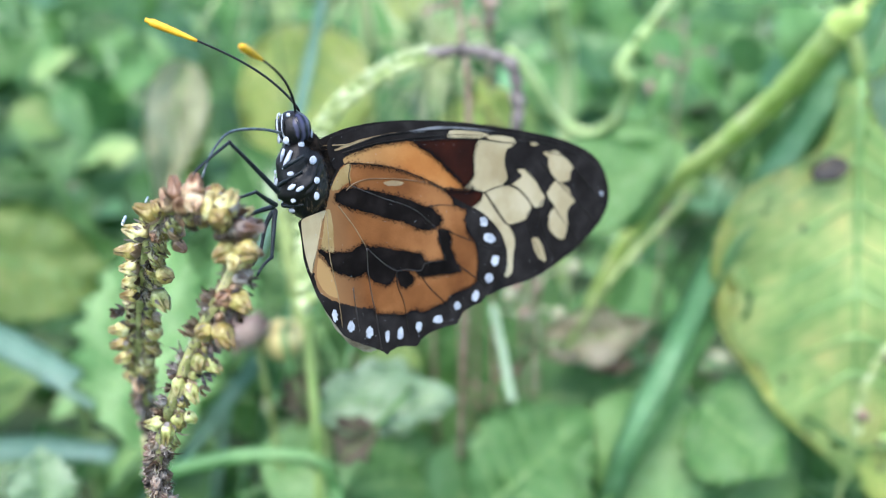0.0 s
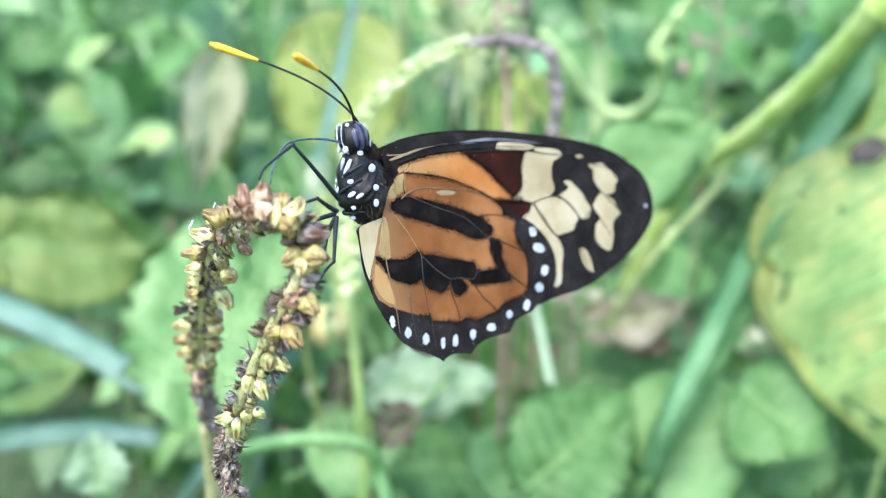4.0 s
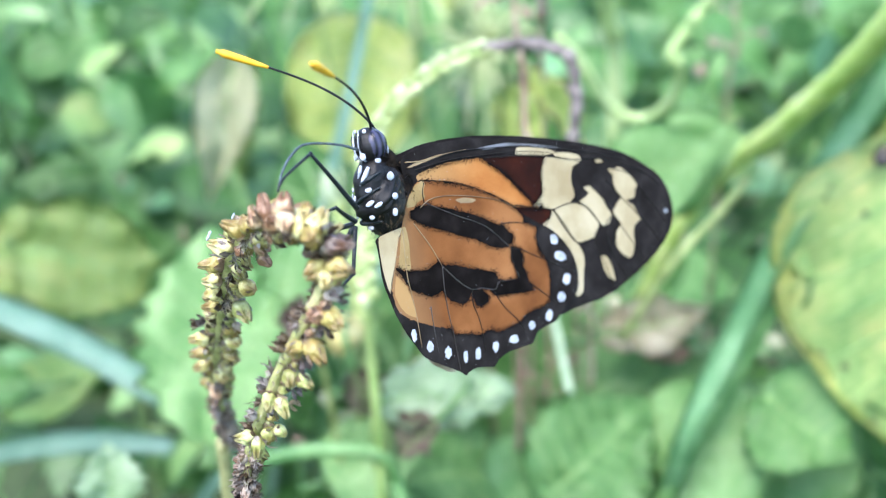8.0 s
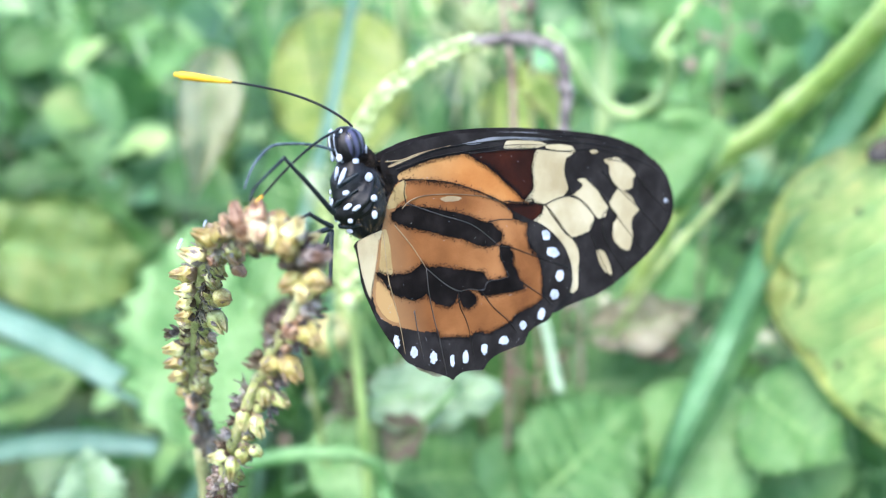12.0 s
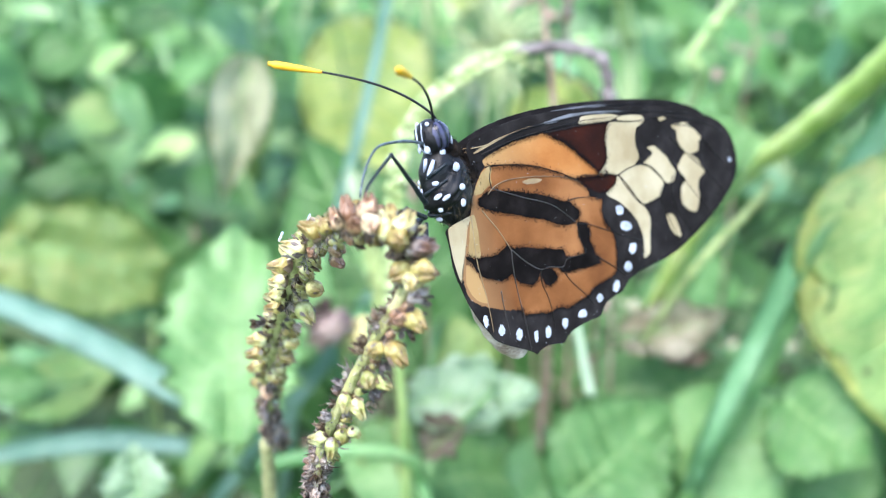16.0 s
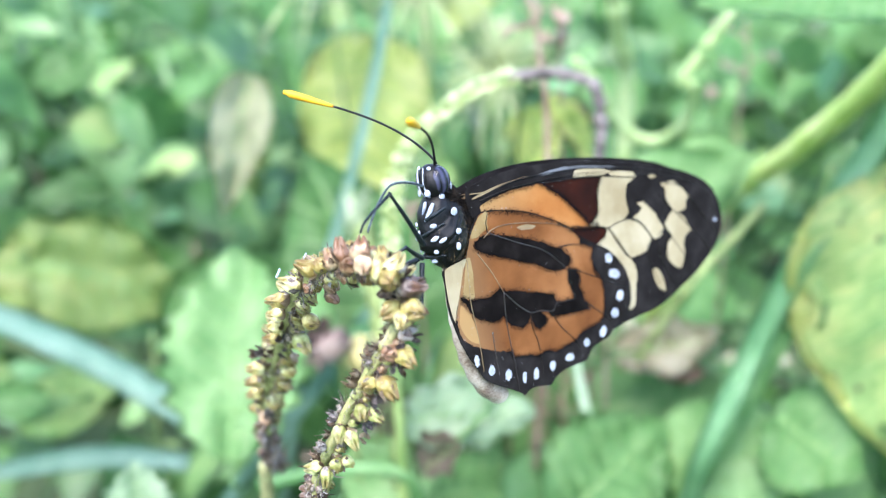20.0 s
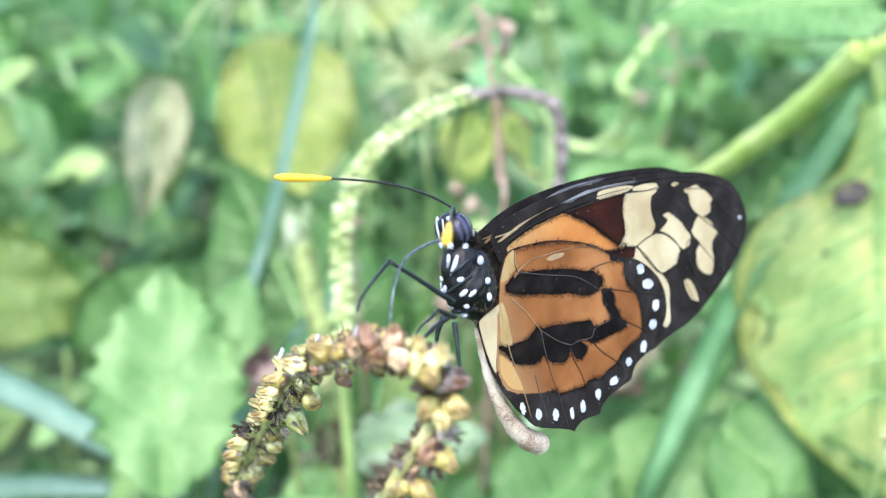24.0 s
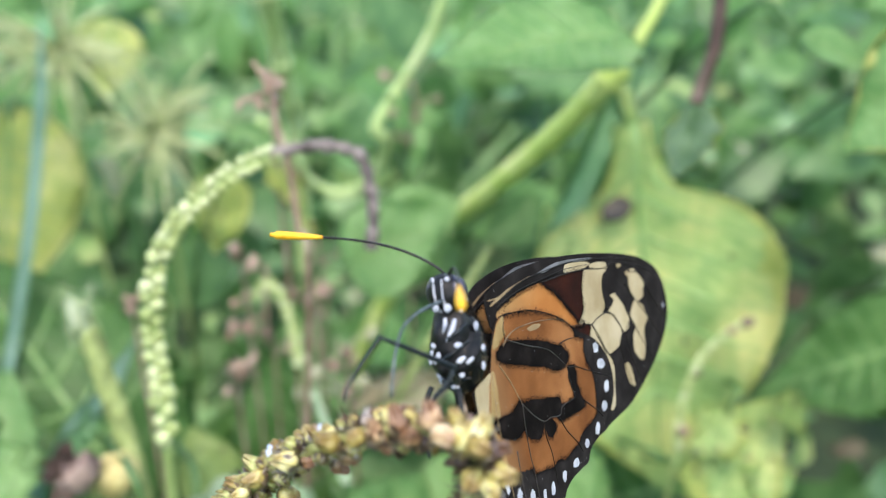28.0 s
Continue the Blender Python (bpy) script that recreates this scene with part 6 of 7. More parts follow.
leaf("broad_leaf", (-0.10408, 0.43361, 0.11934), (-0.0338, 0.44053, 0.22622), FACE, 0.075, G1, "large mid-green leaf behind a pale grass blade", heart=0.05, teeth=0.03)
leaf("broad_leaf", (-0.02298, 0.38298, 0.11398), (0.01808, 0.41068, 0.18796), FACE, 0.06, G1, "mid-green leaf behind the spikes", teeth=0.04)
leaf("broad_leaf", (0.09375, 0.31355, 0.15192), (0.12186, 0.31986, 0.19108), FACE, 0.045, G1B, "mid-green leaf low behind the wings", teeth=0.04)
leaf("toothed_leaf", (0.0526, 0.3623, 0.2439), (0.0815, 0.3575, 0.2710), FACE, 0.0326, G1B, "mid-green toothed leaf behind the head", teeth=0.06)
leaf("young_leaf", (0.10599, 0.3077, 0.27609), (0.11628, 0.30493, 0.30942), (0.3, -0.9, 0.3), 0.017, G2, "narrow green leaf beside a thick stem", point=1.0)
leaf("pale_leaf", (-0.05466, 0.27658, 0.18135), (-0.01979, 0.28357, 0.19639), (0.1, -0.8, 0.6), 0.03, G2, "pale green leaf low among weeds", teeth=0.05)
leaf("toothed_leaf", (0.02819, 0.35631, 0.16672), (0.0817, 0.35229, 0.18216), (0.0, -0.8, 0.7), 0.04, G2, "light green toothed leaf below the wings", teeth=0.06)
leaf("toothed_leaf", (0.05079, 0.29896, 0.16896), (0.09409, 0.29822, 0.19383), (0.1, -0.8, 0.6), 0.05, G2, "light green toothed leaf low down", teeth=0.06, tooth_count=14)
leaf("toothed_leaf", (0.00059, 0.28458, 0.16669), (0.02431, 0.29412, 0.1893), (0.2, -0.8, 0.6), 0.034, G1B, "mid-green toothed leaf low down", teeth=0.06, tooth_count=12)
leaf("dry_leaf", (0.04359, 0.33532, 0.20265), (0.07317, 0.33809, 0.20724), (0.1, -0.8, 0.5), 0.022, PINK_DRY, "pinkish pale withered leaf, crumpled", fold=0.5, wave=0.14, teeth=0.1)
leaf("dry_leaf", (0.06617, 0.33935, 0.19583), (0.05124, 0.33194, 0.19325), (-0.3, -0.8, 0.5), 0.012, TWIG, "crumpled brown withered leaf", fold=0.6, wave=0.14)
leaf("dead_leaf", (-0.0277, 0.26342, 0.2213), (-0.02964, 0.25713, 0.20516), (0.4, -0.8, 0.4), 0.011, DEAD, "shrivelled dark brown dead leaf", fold=0.7, wave=0.15)

leaf("broad_leaf", (-0.03962, 0.38099, 0.16045), (-0.09174, 0.44423, 0.25499), FACE, 0.085, G1, "large mid-green leaf in the middle distance", heart=0.05, teeth=0.04, wave=0.05)
leaf("broad_leaf", (0.01681, 0.36613, 0.13327), (0.03824, 0.39728, 0.23333), FACE, 0.06, G1, "large mid-green leaf behind the spikes", heart=0.05, teeth=0.05, wave=0.05)
leaf("broad_leaf", (0.1539, 0.32066, 0.1537), (0.08377, 0.31655, 0.15195), FACE, 0.06, G1, "mid-green leaf below the wings", teeth=0.06, wave=0.06)

GREENS = ((G1B, "mid-green"), (G1, "mid-green"), (G2, "light green"), (UY, "yellow-green"), (G1, "mid-green"))
weed_leaves(46, 3, -0.26, 0.30, 0.36, 0.58, 0.03, 0.16, GREENS, (0.025, 0.06))
weed_leaves(16, 4, -0.34, -0.12, 0.58, 0.8, 0.1, 0.28, ((G1, "mid-green"), (G3, "dark green"), (G1, "mid-green")), (0.03, 0.06))
weed_leaves(14, 5, 0.05, 0.36, 0.5, 0.8, 0.12, 0.28, GREENS, (0.03, 0.06))

# ---- small dry clutter in front of the undergrowth ----
rnd = random.Random(31)
for at, w in (((-0.00551, 0.32547, 0.23428), 0.006), ((0.0031, 0.34403, 0.26015), 0.005), ((0.0288, 0.31262, 0.23396), 0.006), ((0.02649, 0.34288, 0.24672), 0.005), ((0.01339, 0.3246, 0.31971), 0.005), ((-0.03471, 0.32093, 0.26027), 0.004)):
    p = Vector(at)
    flower = base_empty("dry_flower", p, "small withered pinkish-brown flower head on a thin stalk", "flower", "dry flowers")
    for k in range(5):
        q = Vector((rnd.gauss(0, 1), rnd.gauss(0, 1), rnd.gauss(0, 1))) * w * 0.5
        part("floret", ball(bmesh.new(), q, Vector((w * 0.3, w * 0.3, w * 0.6)) * rnd.uniform(0.6, 1.2), Euler((rnd.uniform(-1, 1), rnd.uniform(-1, 1), 0)).to_matrix(), 8, 6, 0.4), TWIG, flower)
    part("stalk", tube(bmesh.new(), spline([Vector(), Vector((0.002, 0.01, -0.03)), Vector((0.01, 0.03, -0.005 - p.z))], 12), 0.0006, 6), TWIG, flower)

young = bead_spike("young_spike", [(0.1185, 0.264, 0.2061), (0.118, 0.262, 0.2211), (0.1219, 0.262, 0.2339), (0.1291, 0.262, 0.2423), (0.1407, 0.262, 0.2473)], 0.0006, 0.0012, BUD, "short pale green young spike before a leaf", n=60, seed=5)
part("stalk", tube(bmesh.new(), [p - young.location for p in spline([(0.1185, 0.264, 0.2061), (0.119, 0.268, 0.19), (0.125, 0.30, 0.10), (0.13, 0.34, -0.005)], 20)], 0.0009, 8, 0.15), STEM_G, young)
for a, b, w, m, word in (((0.1418, 0.270, 0.2112), (0.1270, 0.268, 0.1990), 0.016, GY, "yellow-green"), ((0.1241, 0.270, 0.1957), (0.1400, 0.268, 0.1830), 0.018, YL, "yellow"), ((0.1622, 0.265, 0.1760), (0.1470, 0.266, 0.1930), 0.020, GY, "yellow-green"),
                         ((0.1344, 0.270, 0.2001), (0.1500, 0.269, 0.2080), 0.014, YL, "yellow"), ((0.1444, 0.265, 0.1753), (0.1240, 0.266, 0.1770), 0.018, GY, "yellow-green"), ((0.1700, 0.268, 0.2050), (0.1530, 0.266, 0.2130), 0.014, OLIVE, "dull olive")):
    leaf("ragged_leaf", a, b, (0.05, -0.8, 0.6), w, m, word + " ragged leaf low among the weeds", teeth=0.3, tooth_count=6, rows=48, wave=0.12, fold=0.3, flecks=3, side_veins=3, rim_mat=YL)
rnd = random.Random(77)
for k, at in enumerate(((0.1400, 0.2610, 0.2470), (0.1345, 0.2612, 0.2450), (0.1225, 0.2610, 0.2330), (0.1185, 0.2610, 0.2150))):
    bm = ball(bmesh.new(), at, Vector((0.0022, 0.0016, 0.0016)) * rnd.uniform(0.6, 1.1), Euler((0, rnd.uniform(-1, 1), 0)).to_matrix(), 10, 8, 0.8)
    thing("withered_floret", bm, (DEAD, TWIG)[k % 2], "tiny shrivelled brown floret on a young spike", "flower", "withered florets")
bead_spike("young_spike", [(0.01354, 0.31786, 0.23278), (0.01341, 0.3216, 0.24299), (0.01161, 0.32598, 0.25324), (0.00737, 0.32945, 0.25849), (0.00327, 0.32918, 0.25353)], 0.0009, 0.0014, BUD, "small curled pale green young spike", n=60, seed=6)
leaf("yellow_leaf", (-0.01453, 0.31324, 0.19125), (-0.02166, 0.3249, 0.21613), FACE, 0.022, OLIVE, "round dull yellow leaf low down", point=0.3, flecks=3)

def sprig(at, height, seed, mat, label):
    """A thin branched dry sprig with small withered heads at its tips."""
    rnd = random.Random(seed)
    p = Vector(at)
    root = base_empty("dry_sprig", p - Vector((0, 0, height)), label, "sprig", "dry sprigs")
    line = spline([Vector((0, 0.03, -p.z + height - 0.005)), Vector((0.002, 0.01, 0)), Vector((rnd.gauss(0, 0.003), 0, height * 0.5)), Vector((0, 0, height))], 16)
    part("twig", tube(bmesh.new(), line, 0.0006, 6), mat, root)
    for k in range(5):
        o = line[6 + 2 * k]
        e = o + Vector((rnd.choice((-1, 1)) * rnd.uniform(0.006, 0.015), rnd.gauss(0, 0.004), rnd.uniform(-0.002, 0.01)))
        part("twig", tube(bmesh.new(), spline([o, (o + e) / 2 + Vector((0, 0, 0.002)), e], 8), 0.0005, 5), mat, root)
        part("withered_head", ball(bmesh.new(), e, Vector((0.0016, 0.0014, 0.0024)) * rnd.uniform(0.7, 1.5), None, 8, 6, 0.5), mat, root)


for k, (at, h) in enumerate((((0.01092, 0.34658, 0.2581), 0.05), ((0.03389, 0.34562, 0.22765), 0.04), ((0.03641, 0.37923, 0.25463), 0.06), ((0.06737, 0.36799, 0.19352), 0.04), ((-0.04519, 0.32628, 0.18703), 0.03), ((0.02123, 0.36693, 0.17882), 0.04), ((0.1080, 0.4750, 0.2980), 0.05))):
    sprig(at, h, k + 60, (TWIG, PALE, TWIG)[k % 3], ("thin pinkish dry sprig among weeds", "thin pale dry sprig among weeds", "thin pinkish dry sprig among weeds")[k % 3])

# ---- wispy seed head, pale and spidery ----
rnd = random.Random(12)
for cx, cy, d in ((25, 395, 40), (25, 470, 130), (25, 300, 20)):
    c = Vector((-0.03837, 0.53178, 0.29177)) + Vector(((cy - 400) * 0.0005, 0, (80 - d) * 0.0005))
    head = base_empty("wispy_seed_head", c, "spidery pale seed head among leaves", "seed head", "seed heads")
    for k in range(44):
        v = Vector((rnd.gauss(0, 1), rnd.gauss(0, 0.6), rnd.gauss(-0.2, 0.9))).normalized() * rnd.uniform(0.022, 0.052)
        part("wisp", tube(bmesh.new(), spline([Vector(), v * 0.6 + Vector((0, 0, 0.004)), v], 6), lambda s: 0.0014 - 0.001 * s, 4), WISP, head)
    part("stalk", tube(bmesh.new(), spline([Vector(), Vector((0.01, 0.03, -c.z * 0.5)), Vector((0.02, 0.05, -c.z - 0.01))], 12), 0.0012, 6), STEM_G, head)

# ---- undergrowth ----
def undergrowth(name, count, seed, mat, region, low, high, size, label, slim=1.0, rise=0.0):
    """Many small leaves on no countable plant, as one object, round the middle of region: x, y, inner and outer radius. Where the camera and its subject are stays clear."""
    rnd = random.Random(seed)
    cx, cy, r0, r1 = region
    v, f = [], []
    prof = (0.15, 0.8, 1.0, 0.8, 0.45, 0.03)
    done = 0
    while done < count:
        r, a, z = r0 + (r1 - r0) * rnd.random() ** 0.65, rnd.uniform(0, 2 * math.pi), rnd.uniform(low, high)
        x, y = cx + r * math.cos(a), cy + r * math.sin(a)
        if -0.35 < y < 0.66 and abs(x) < 0.2 + 0.5 * max(0, y) and z > (0.11 if y > 0.4 else 0.04):
            continue
        done += 1
        ln = rnd.uniform(*size)
        wd = ln * rnd.uniform(0.4, 0.75) * slim
        d = Vector((rnd.gauss(0, 1), rnd.gauss(0, 0.5), rnd.gauss(-0.1, 0.6) + rise)).normalized()
        t = aim((0, 0, 0), d, Vector((rnd.gauss(0, 0.4), -0.7, rnd.uniform(0.2, 1.2))))
        o = Vector((x, y, z))
        b = len(v)
        for i, w in enumerate(prof):
            s = i / (len(prof) - 1)
            dr = -0.22 * ln * s * s
            for u in (-1, 0, 1):
                v.append(o + t @ Vector((u * w * wd / 2, s * ln, dr + abs(u) * w * wd * 0.12)))
        for i in range(len(prof) - 1):
            for u in (0, 1):
                a = b + i * 3 + u
                f.append((a, a + 1, a + 4, a + 3))
    me = bpy.data.meshes.new(name)
    me.from_pydata([tuple(p) for p in v], [], f)
    me.materials.append(mat)
    me.polygons.foreach_set("use_smooth", [True] * len(me.polygons))
    return tagged(new(name, me), label, "undergrowth", "", "stuff")


FRONT = (0.05, 1.1, 0.0, 1.1)
BACK = (0.05, 1.6, 0.0, 0.92)
WIDE = (0.0, 0.8, 0.3, 3.8)
FAR = (0.0, 0.8, 3.0, 14.0)
LOW = (0.06, 0.5, 0.0, 0.26)
undergrowth("weed_bits", 150, 21, U2, LOW, 0.02, 0.125, (0.008, 0.028), "small light green leaflets among the weeds")
undergrowth("weed_bits", 90, 22, UY, LOW, 0.02, 0.125, (0.008, 0.024), "small yellow-green leaflets among the weeds")
undergrowth("weed_bits", 60, 23, PALE, LOW, 0.02, 0.12, (0.006, 0.02), "small pale withered leaflets among the weeds")
undergrowth("weed_bits", 60, 24, TWIG, LOW, 0.02, 0.12, (0.006, 0.018), "small brown withered leaflets among the weeds")
rnd = random.Random(44)
for k in range(26):
    x, y = rnd.uniform(-0.2, 0.3), rnd.uniform(0.4, 0.62)
    h = rnd.uniform(0.08, 0.17)
    lean = Vector((rnd.gauss(0, 0.03), rnd.gauss(0, 0.015), h))
    foot = Vector((x, y, -0.005))
    stem("thin_stem", [foot, foot + lean * 0.5 + Vector((rnd.gauss(0, 0.006), 0, 0)), foot + lean], rnd.uniform(0.0005, 0.0011), rnd.choice((STEM_G, U2, PALE, TWIG)), "thin weed stem standing among leaves", n=12, seg=6, group="thin stems")
undergrowth("undergrowth", 1300, 1, U1, FRONT, 0.0, 0.29, (0.03, 0.08), "dense mid-green weed leaves")
undergrowth("undergrowth", 260, 2, U2, FRONT, 0.0, 0.28, (0.02, 0.06), "light green weed leaves")
# leaves in G3 carry painted shade, scattered through the lit ones
undergrowth("undergrowth", 1200, 3, G3, FRONT, 0.0, 0.26, (0.03, 0.08), "weed leaves with shade put into their dark green")
undergrowth("undergrowth", 170, 4, UY, FRONT, 0.0, 0.27, (0.02, 0.05), "yellow-green weed leaves")
undergrowth("undergrowth", 160, 5, GB, FRONT, 0.0, 0.27, (0.03, 0.09), "blue-green weed leaves")
undergrowth("grass", 320, 31, U1, BACK, 0.02, 0.22, (0.08, 0.2), "narrow mid-green grass blades among the weeds", 0.12, 2.2)
undergrowth("grass", 160, 32, U2, BACK, 0.02, 0.2, (0.08, 0.18), "narrow light green grass blades among the weeds", 0.12, 2.2)
undergrowth("undergrowth", 80, 9, PALE, FRONT, 0.0, 0.27, (0.015, 0.04), "pale withered weed leaves")
undergrowth("undergrowth", 5200, 6, U1, WIDE, 0.0, 0.27, (0.04, 0.1), "mid-green weeds all round")
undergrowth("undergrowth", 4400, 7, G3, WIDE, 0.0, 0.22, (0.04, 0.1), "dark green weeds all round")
undergrowth("undergrowth", 1500, 10, U2, WIDE, 0.0, 0.28, (0.03, 0.08), "light green weeds all round")
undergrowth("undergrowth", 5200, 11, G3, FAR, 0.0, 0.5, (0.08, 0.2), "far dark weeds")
undergrowth("undergrowth", 4600, 12, U1, FAR, 0.0, 0.5, (0.08, 0.2), "far green weeds")
undergrowth("leaf_litter", 1500, 8, LITTER, WIDE, 0.0, 0.02, (0.02, 0.06), "dry leaf litter on the soil")


# seconds, place and turn of the butterfly; turn of its near wings; place and turn of the antennae on it
BODY_ROWS = [
    (0, -0.01177, 0.10145, 0.33009, 82.79, -0.99, 47.12),
    (0.5, -0.01155, 0.10113, 0.33001, 83.07, -0.32, 46.65),
    (1, -0.01181, 0.10200, 0.32975, 83.04, -0.63, 46.61),
    (1.5, -0.01190, 0.10230, 0.32972, 82.41, -0.46, 46.04),
    (2, -0.01192, 0.10207, 0.32975, 82.35, -0.84, 46.35),
    (2.5, -0.01185, 0.10183, 0.32984, 82.18, -0.52, 46.06),
    (3, -0.01169, 0.10096, 0.33002, 81.57, -0.09, 45.52),
    (3.5, -0.01173, 0.10113, 0.33006, 80.45, 0.29, 45.49),
    (5.5, -0.01202, 0.09910, 0.33097, 77.45, -0.09, 45.30),
    (6, -0.01213, 0.09954, 0.33098, 77.11, -0.25, 45.67),
    (6.5, -0.01235, 0.10084, 0.33045, 77.16, 0.44, 45.54),
    (7, -0.01208, 0.10090, 0.33009, 78.76, 1.84, 46.37),
    (7.5, -0.01228, 0.10119, 0.33001, 78.60, 0.89, 46.12),
    (8, -0.01210, 0.10046, 0.33046, 78.80, 0.63, 46.95),
    (8.5, -0.01188, 0.09996, 0.33013, 79.34, 2.50, 45.71),
    (9, -0.01186, 0.09999, 0.33044, 79.15, 1.39, 46.80),
    (9.5, -0.01153, 0.09917, 0.33020, 79.87, 3.04, 45.20),
    (10, -0.01194, 0.09961, 0.33048, 80.42, 1.05, 45.08),
    (10.5, -0.01198, 0.10028, 0.33012, 80.75, 1.76, 43.34),
    (11, -0.01229, 0.10157, 0.33025, 80.16, -1.16, 45.47),
    (11.5, -0.01247, 0.10149, 0.33030, 79.36, -1.47, 45.31),
    (13.5, -0.01349, 0.10054, 0.33040, 80.53, -4.02, 48.25),
    (14, -0.01360, 0.10052, 0.33182, 77.94, -6.80, 51.88),
    (14.5, -0.01366, 0.10077, 0.33117, 81.19, -6.00, 46.46),
    (15, -0.01315, 0.10024, 0.33101, 80.55, -6.77, 46.78),
    (15.5, -0.01292, 0.09994, 0.33105, 80.38, -6.70, 47.04),
    (16, -0.01269, 0.09972, 0.33135, 79.83, -6.70, 47.25),
    (16.5, -0.01253, 0.09903, 0.33139, 80.80, -5.96, 47.24),
    (17, -0.01238, 0.09906, 0.33129, 80.09, -4.32, 47.36),
    (17.5, -0.01236, 0.09932, 0.33129, 80.96, -4.67, 47.91),
    (18, -0.01239, 0.09951, 0.33125, 80.44, -4.81, 48.13),
    (18.5, -0.01209, 0.09939, 0.33125, 80.89, -4.03, 49.32),
    (19, -0.01188, 0.09909, 0.33129, 81.46, -2.88, 49.70),
    (19.5, -0.01175, 0.09891, 0.33136, 81.54, -2.16, 49.74),
    (20, -0.01168, 0.09877, 0.33123, 81.08, -2.05, 48.20),
    (20.5, -0.01226, 0.09891, 0.33251, 78.27, -2.47, 48.88),
    (21, -0.01235, 0.09898, 0.33303, 77.09, -2.00, 49.67),
    (21.5, -0.01274, 0.10063, 0.33318, 74.51, -6.69, 48.62),
    (23.5, -0.01240, 0.10451, 0.33197, 75.18, -8.06, 51.17),
    (24, -0.01124, 0.10217, 0.33226, 76.86, -7.03, 48.18),
    (24.5, -0.01060, 0.10229, 0.33142, 79.05, -6.45, 48.71),
    (25, -0.01018, 0.10126, 0.33201, 80.75, -7.62, 49.39),
    (25.5, -0.01017, 0.09898, 0.33283, 81.81, -6.26, 48.13),
    (26, -0.00989, 0.09911, 0.33276, 82.17, -5.40, 48.63),
    (26.5, -0.00997, 0.09791, 0.33303, 83.34, -3.31, 49.53),
    (27, -0.01069, 0.09694, 0.33356, 82.41, -0.32, 48.24),
    (27.5, -0.01053, 0.09841, 0.33315, 80.43, 3.35, 46.79),
    (28, -0.01097, 0.09686, 0.33400, 79.82, 3.09, 45.82),
]
HINGE_ROWS = [
    (0, -0.01, -2.08, 0.61, 0.00),
    (0.5, -0.01, -1.85, 0.54, 0.00),
    (1, -0.01, -2.02, 0.59, 0.00),
    (1.5, -0.01, -1.68, 0.49, 0.00),
    (2, -0.00, -1.37, 0.40, 0.00),
    (2.5, -0.00, -1.36, 0.40, 0.00),
    (3, -0.00, -0.63, 0.19, 0.00),
    (3.5, -0.00, -0.18, 0.05, 0.00),
    (5.5, -0.00, 1.34, -0.39, 0.00),
    (6, -0.00, 1.12, -0.33, 0.00),
    (6.5, -0.00, 0.77, -0.23, 0.00),
    (7, -0.00, -0.17, 0.05, 0.00),
    (7.5, -0.00, 0.32, -0.09, 0.00),
    (8, -0.00, 0.00, -0.00, 0.00),
    (8.5, -0.00, -0.03, 0.01, 0.00),
    (9, -0.00, -0.04, 0.01, 0.00),
    (9.5, -0.00, -0.34, 0.10, 0.00),
    (10, -0.00, 0.46, -0.14, 0.00),
    (10.5, -0.00, 0.32, -0.09, 0.00),
    (11, -0.00, -0.55, 0.16, 0.00),
    (11.5, -0.00, 0.02, -0.01, 0.00),
    (13.5, 0.52, -0.56, -0.54, -0.22),
    (14, 1.73, -1.58, -0.25, -0.09),
    (14.1, 1.37, -0.17, -2.16, 1.62),
    (14.2, -0.33, -3.57, -14.90, 6.20),
    (14.3, -0.83, -7.77, -13.56, 7.62),
    (14.4, 0.87, -7.0, -5.36, 2.20),
    (14.5, 1.72, -6.79, -4.71, 6.18),
    (14.7, 0.00, -2.70, -2.80, 3.30),
    (15, 0.43, -2.12, -2.62, 2.96),
    (15.5, 0.71, -2.06, -2.16, 2.16),
    (16, 0.80, -1.29, -1.34, 1.16),
    (16.5, 0.48, -0.48, -0.63, 0.44),
    (17, 0.28, -1.50, -0.02, 0.36),
    (17.5, 0.36, -1.86, 0.09, 0.38),
    (18, 0.37, -1.81, 0.01, 0.32),
    (18.5, 0.34, -2.66, 0.44, 0.31),
    (19, 0.27, -3.06, 0.58, 0.23),
    (19.5, 0.32, -2.91, 0.74, 0.18),
    (20, 0.30, -2.29, 0.28, 0.23),
    (20.5, -0.01, -1.29, -3.32, 2.07),
    (21, 1.38, -1.70, -5.08, 4.28),
    (21.5, 0.94, -2.22, 1.39, -2.35),
    (23.5, 0.36, -4.05, 2.18, -1.72),
    (24, 0.55, -3.68, 2.17, -1.74),
    (24.5, 0.48, -4.23, 2.47, -2.37),
    (25, 0.42, -4.77, 2.82, -2.40),
    (25.5, 0.43, -4.81, 2.76, -2.19),
    (26, 0.35, -5.65, 3.05, -1.91),
    (26.5, 0.28, -7.49, 3.25, -1.72),
    (27, 0.11, -6.80, 2.61, -1.39),
    (27.5, 0.96, -6.52, 3.83, -1.96),
    (28, 0.76, -6.89, 3.44, -1.79),
]
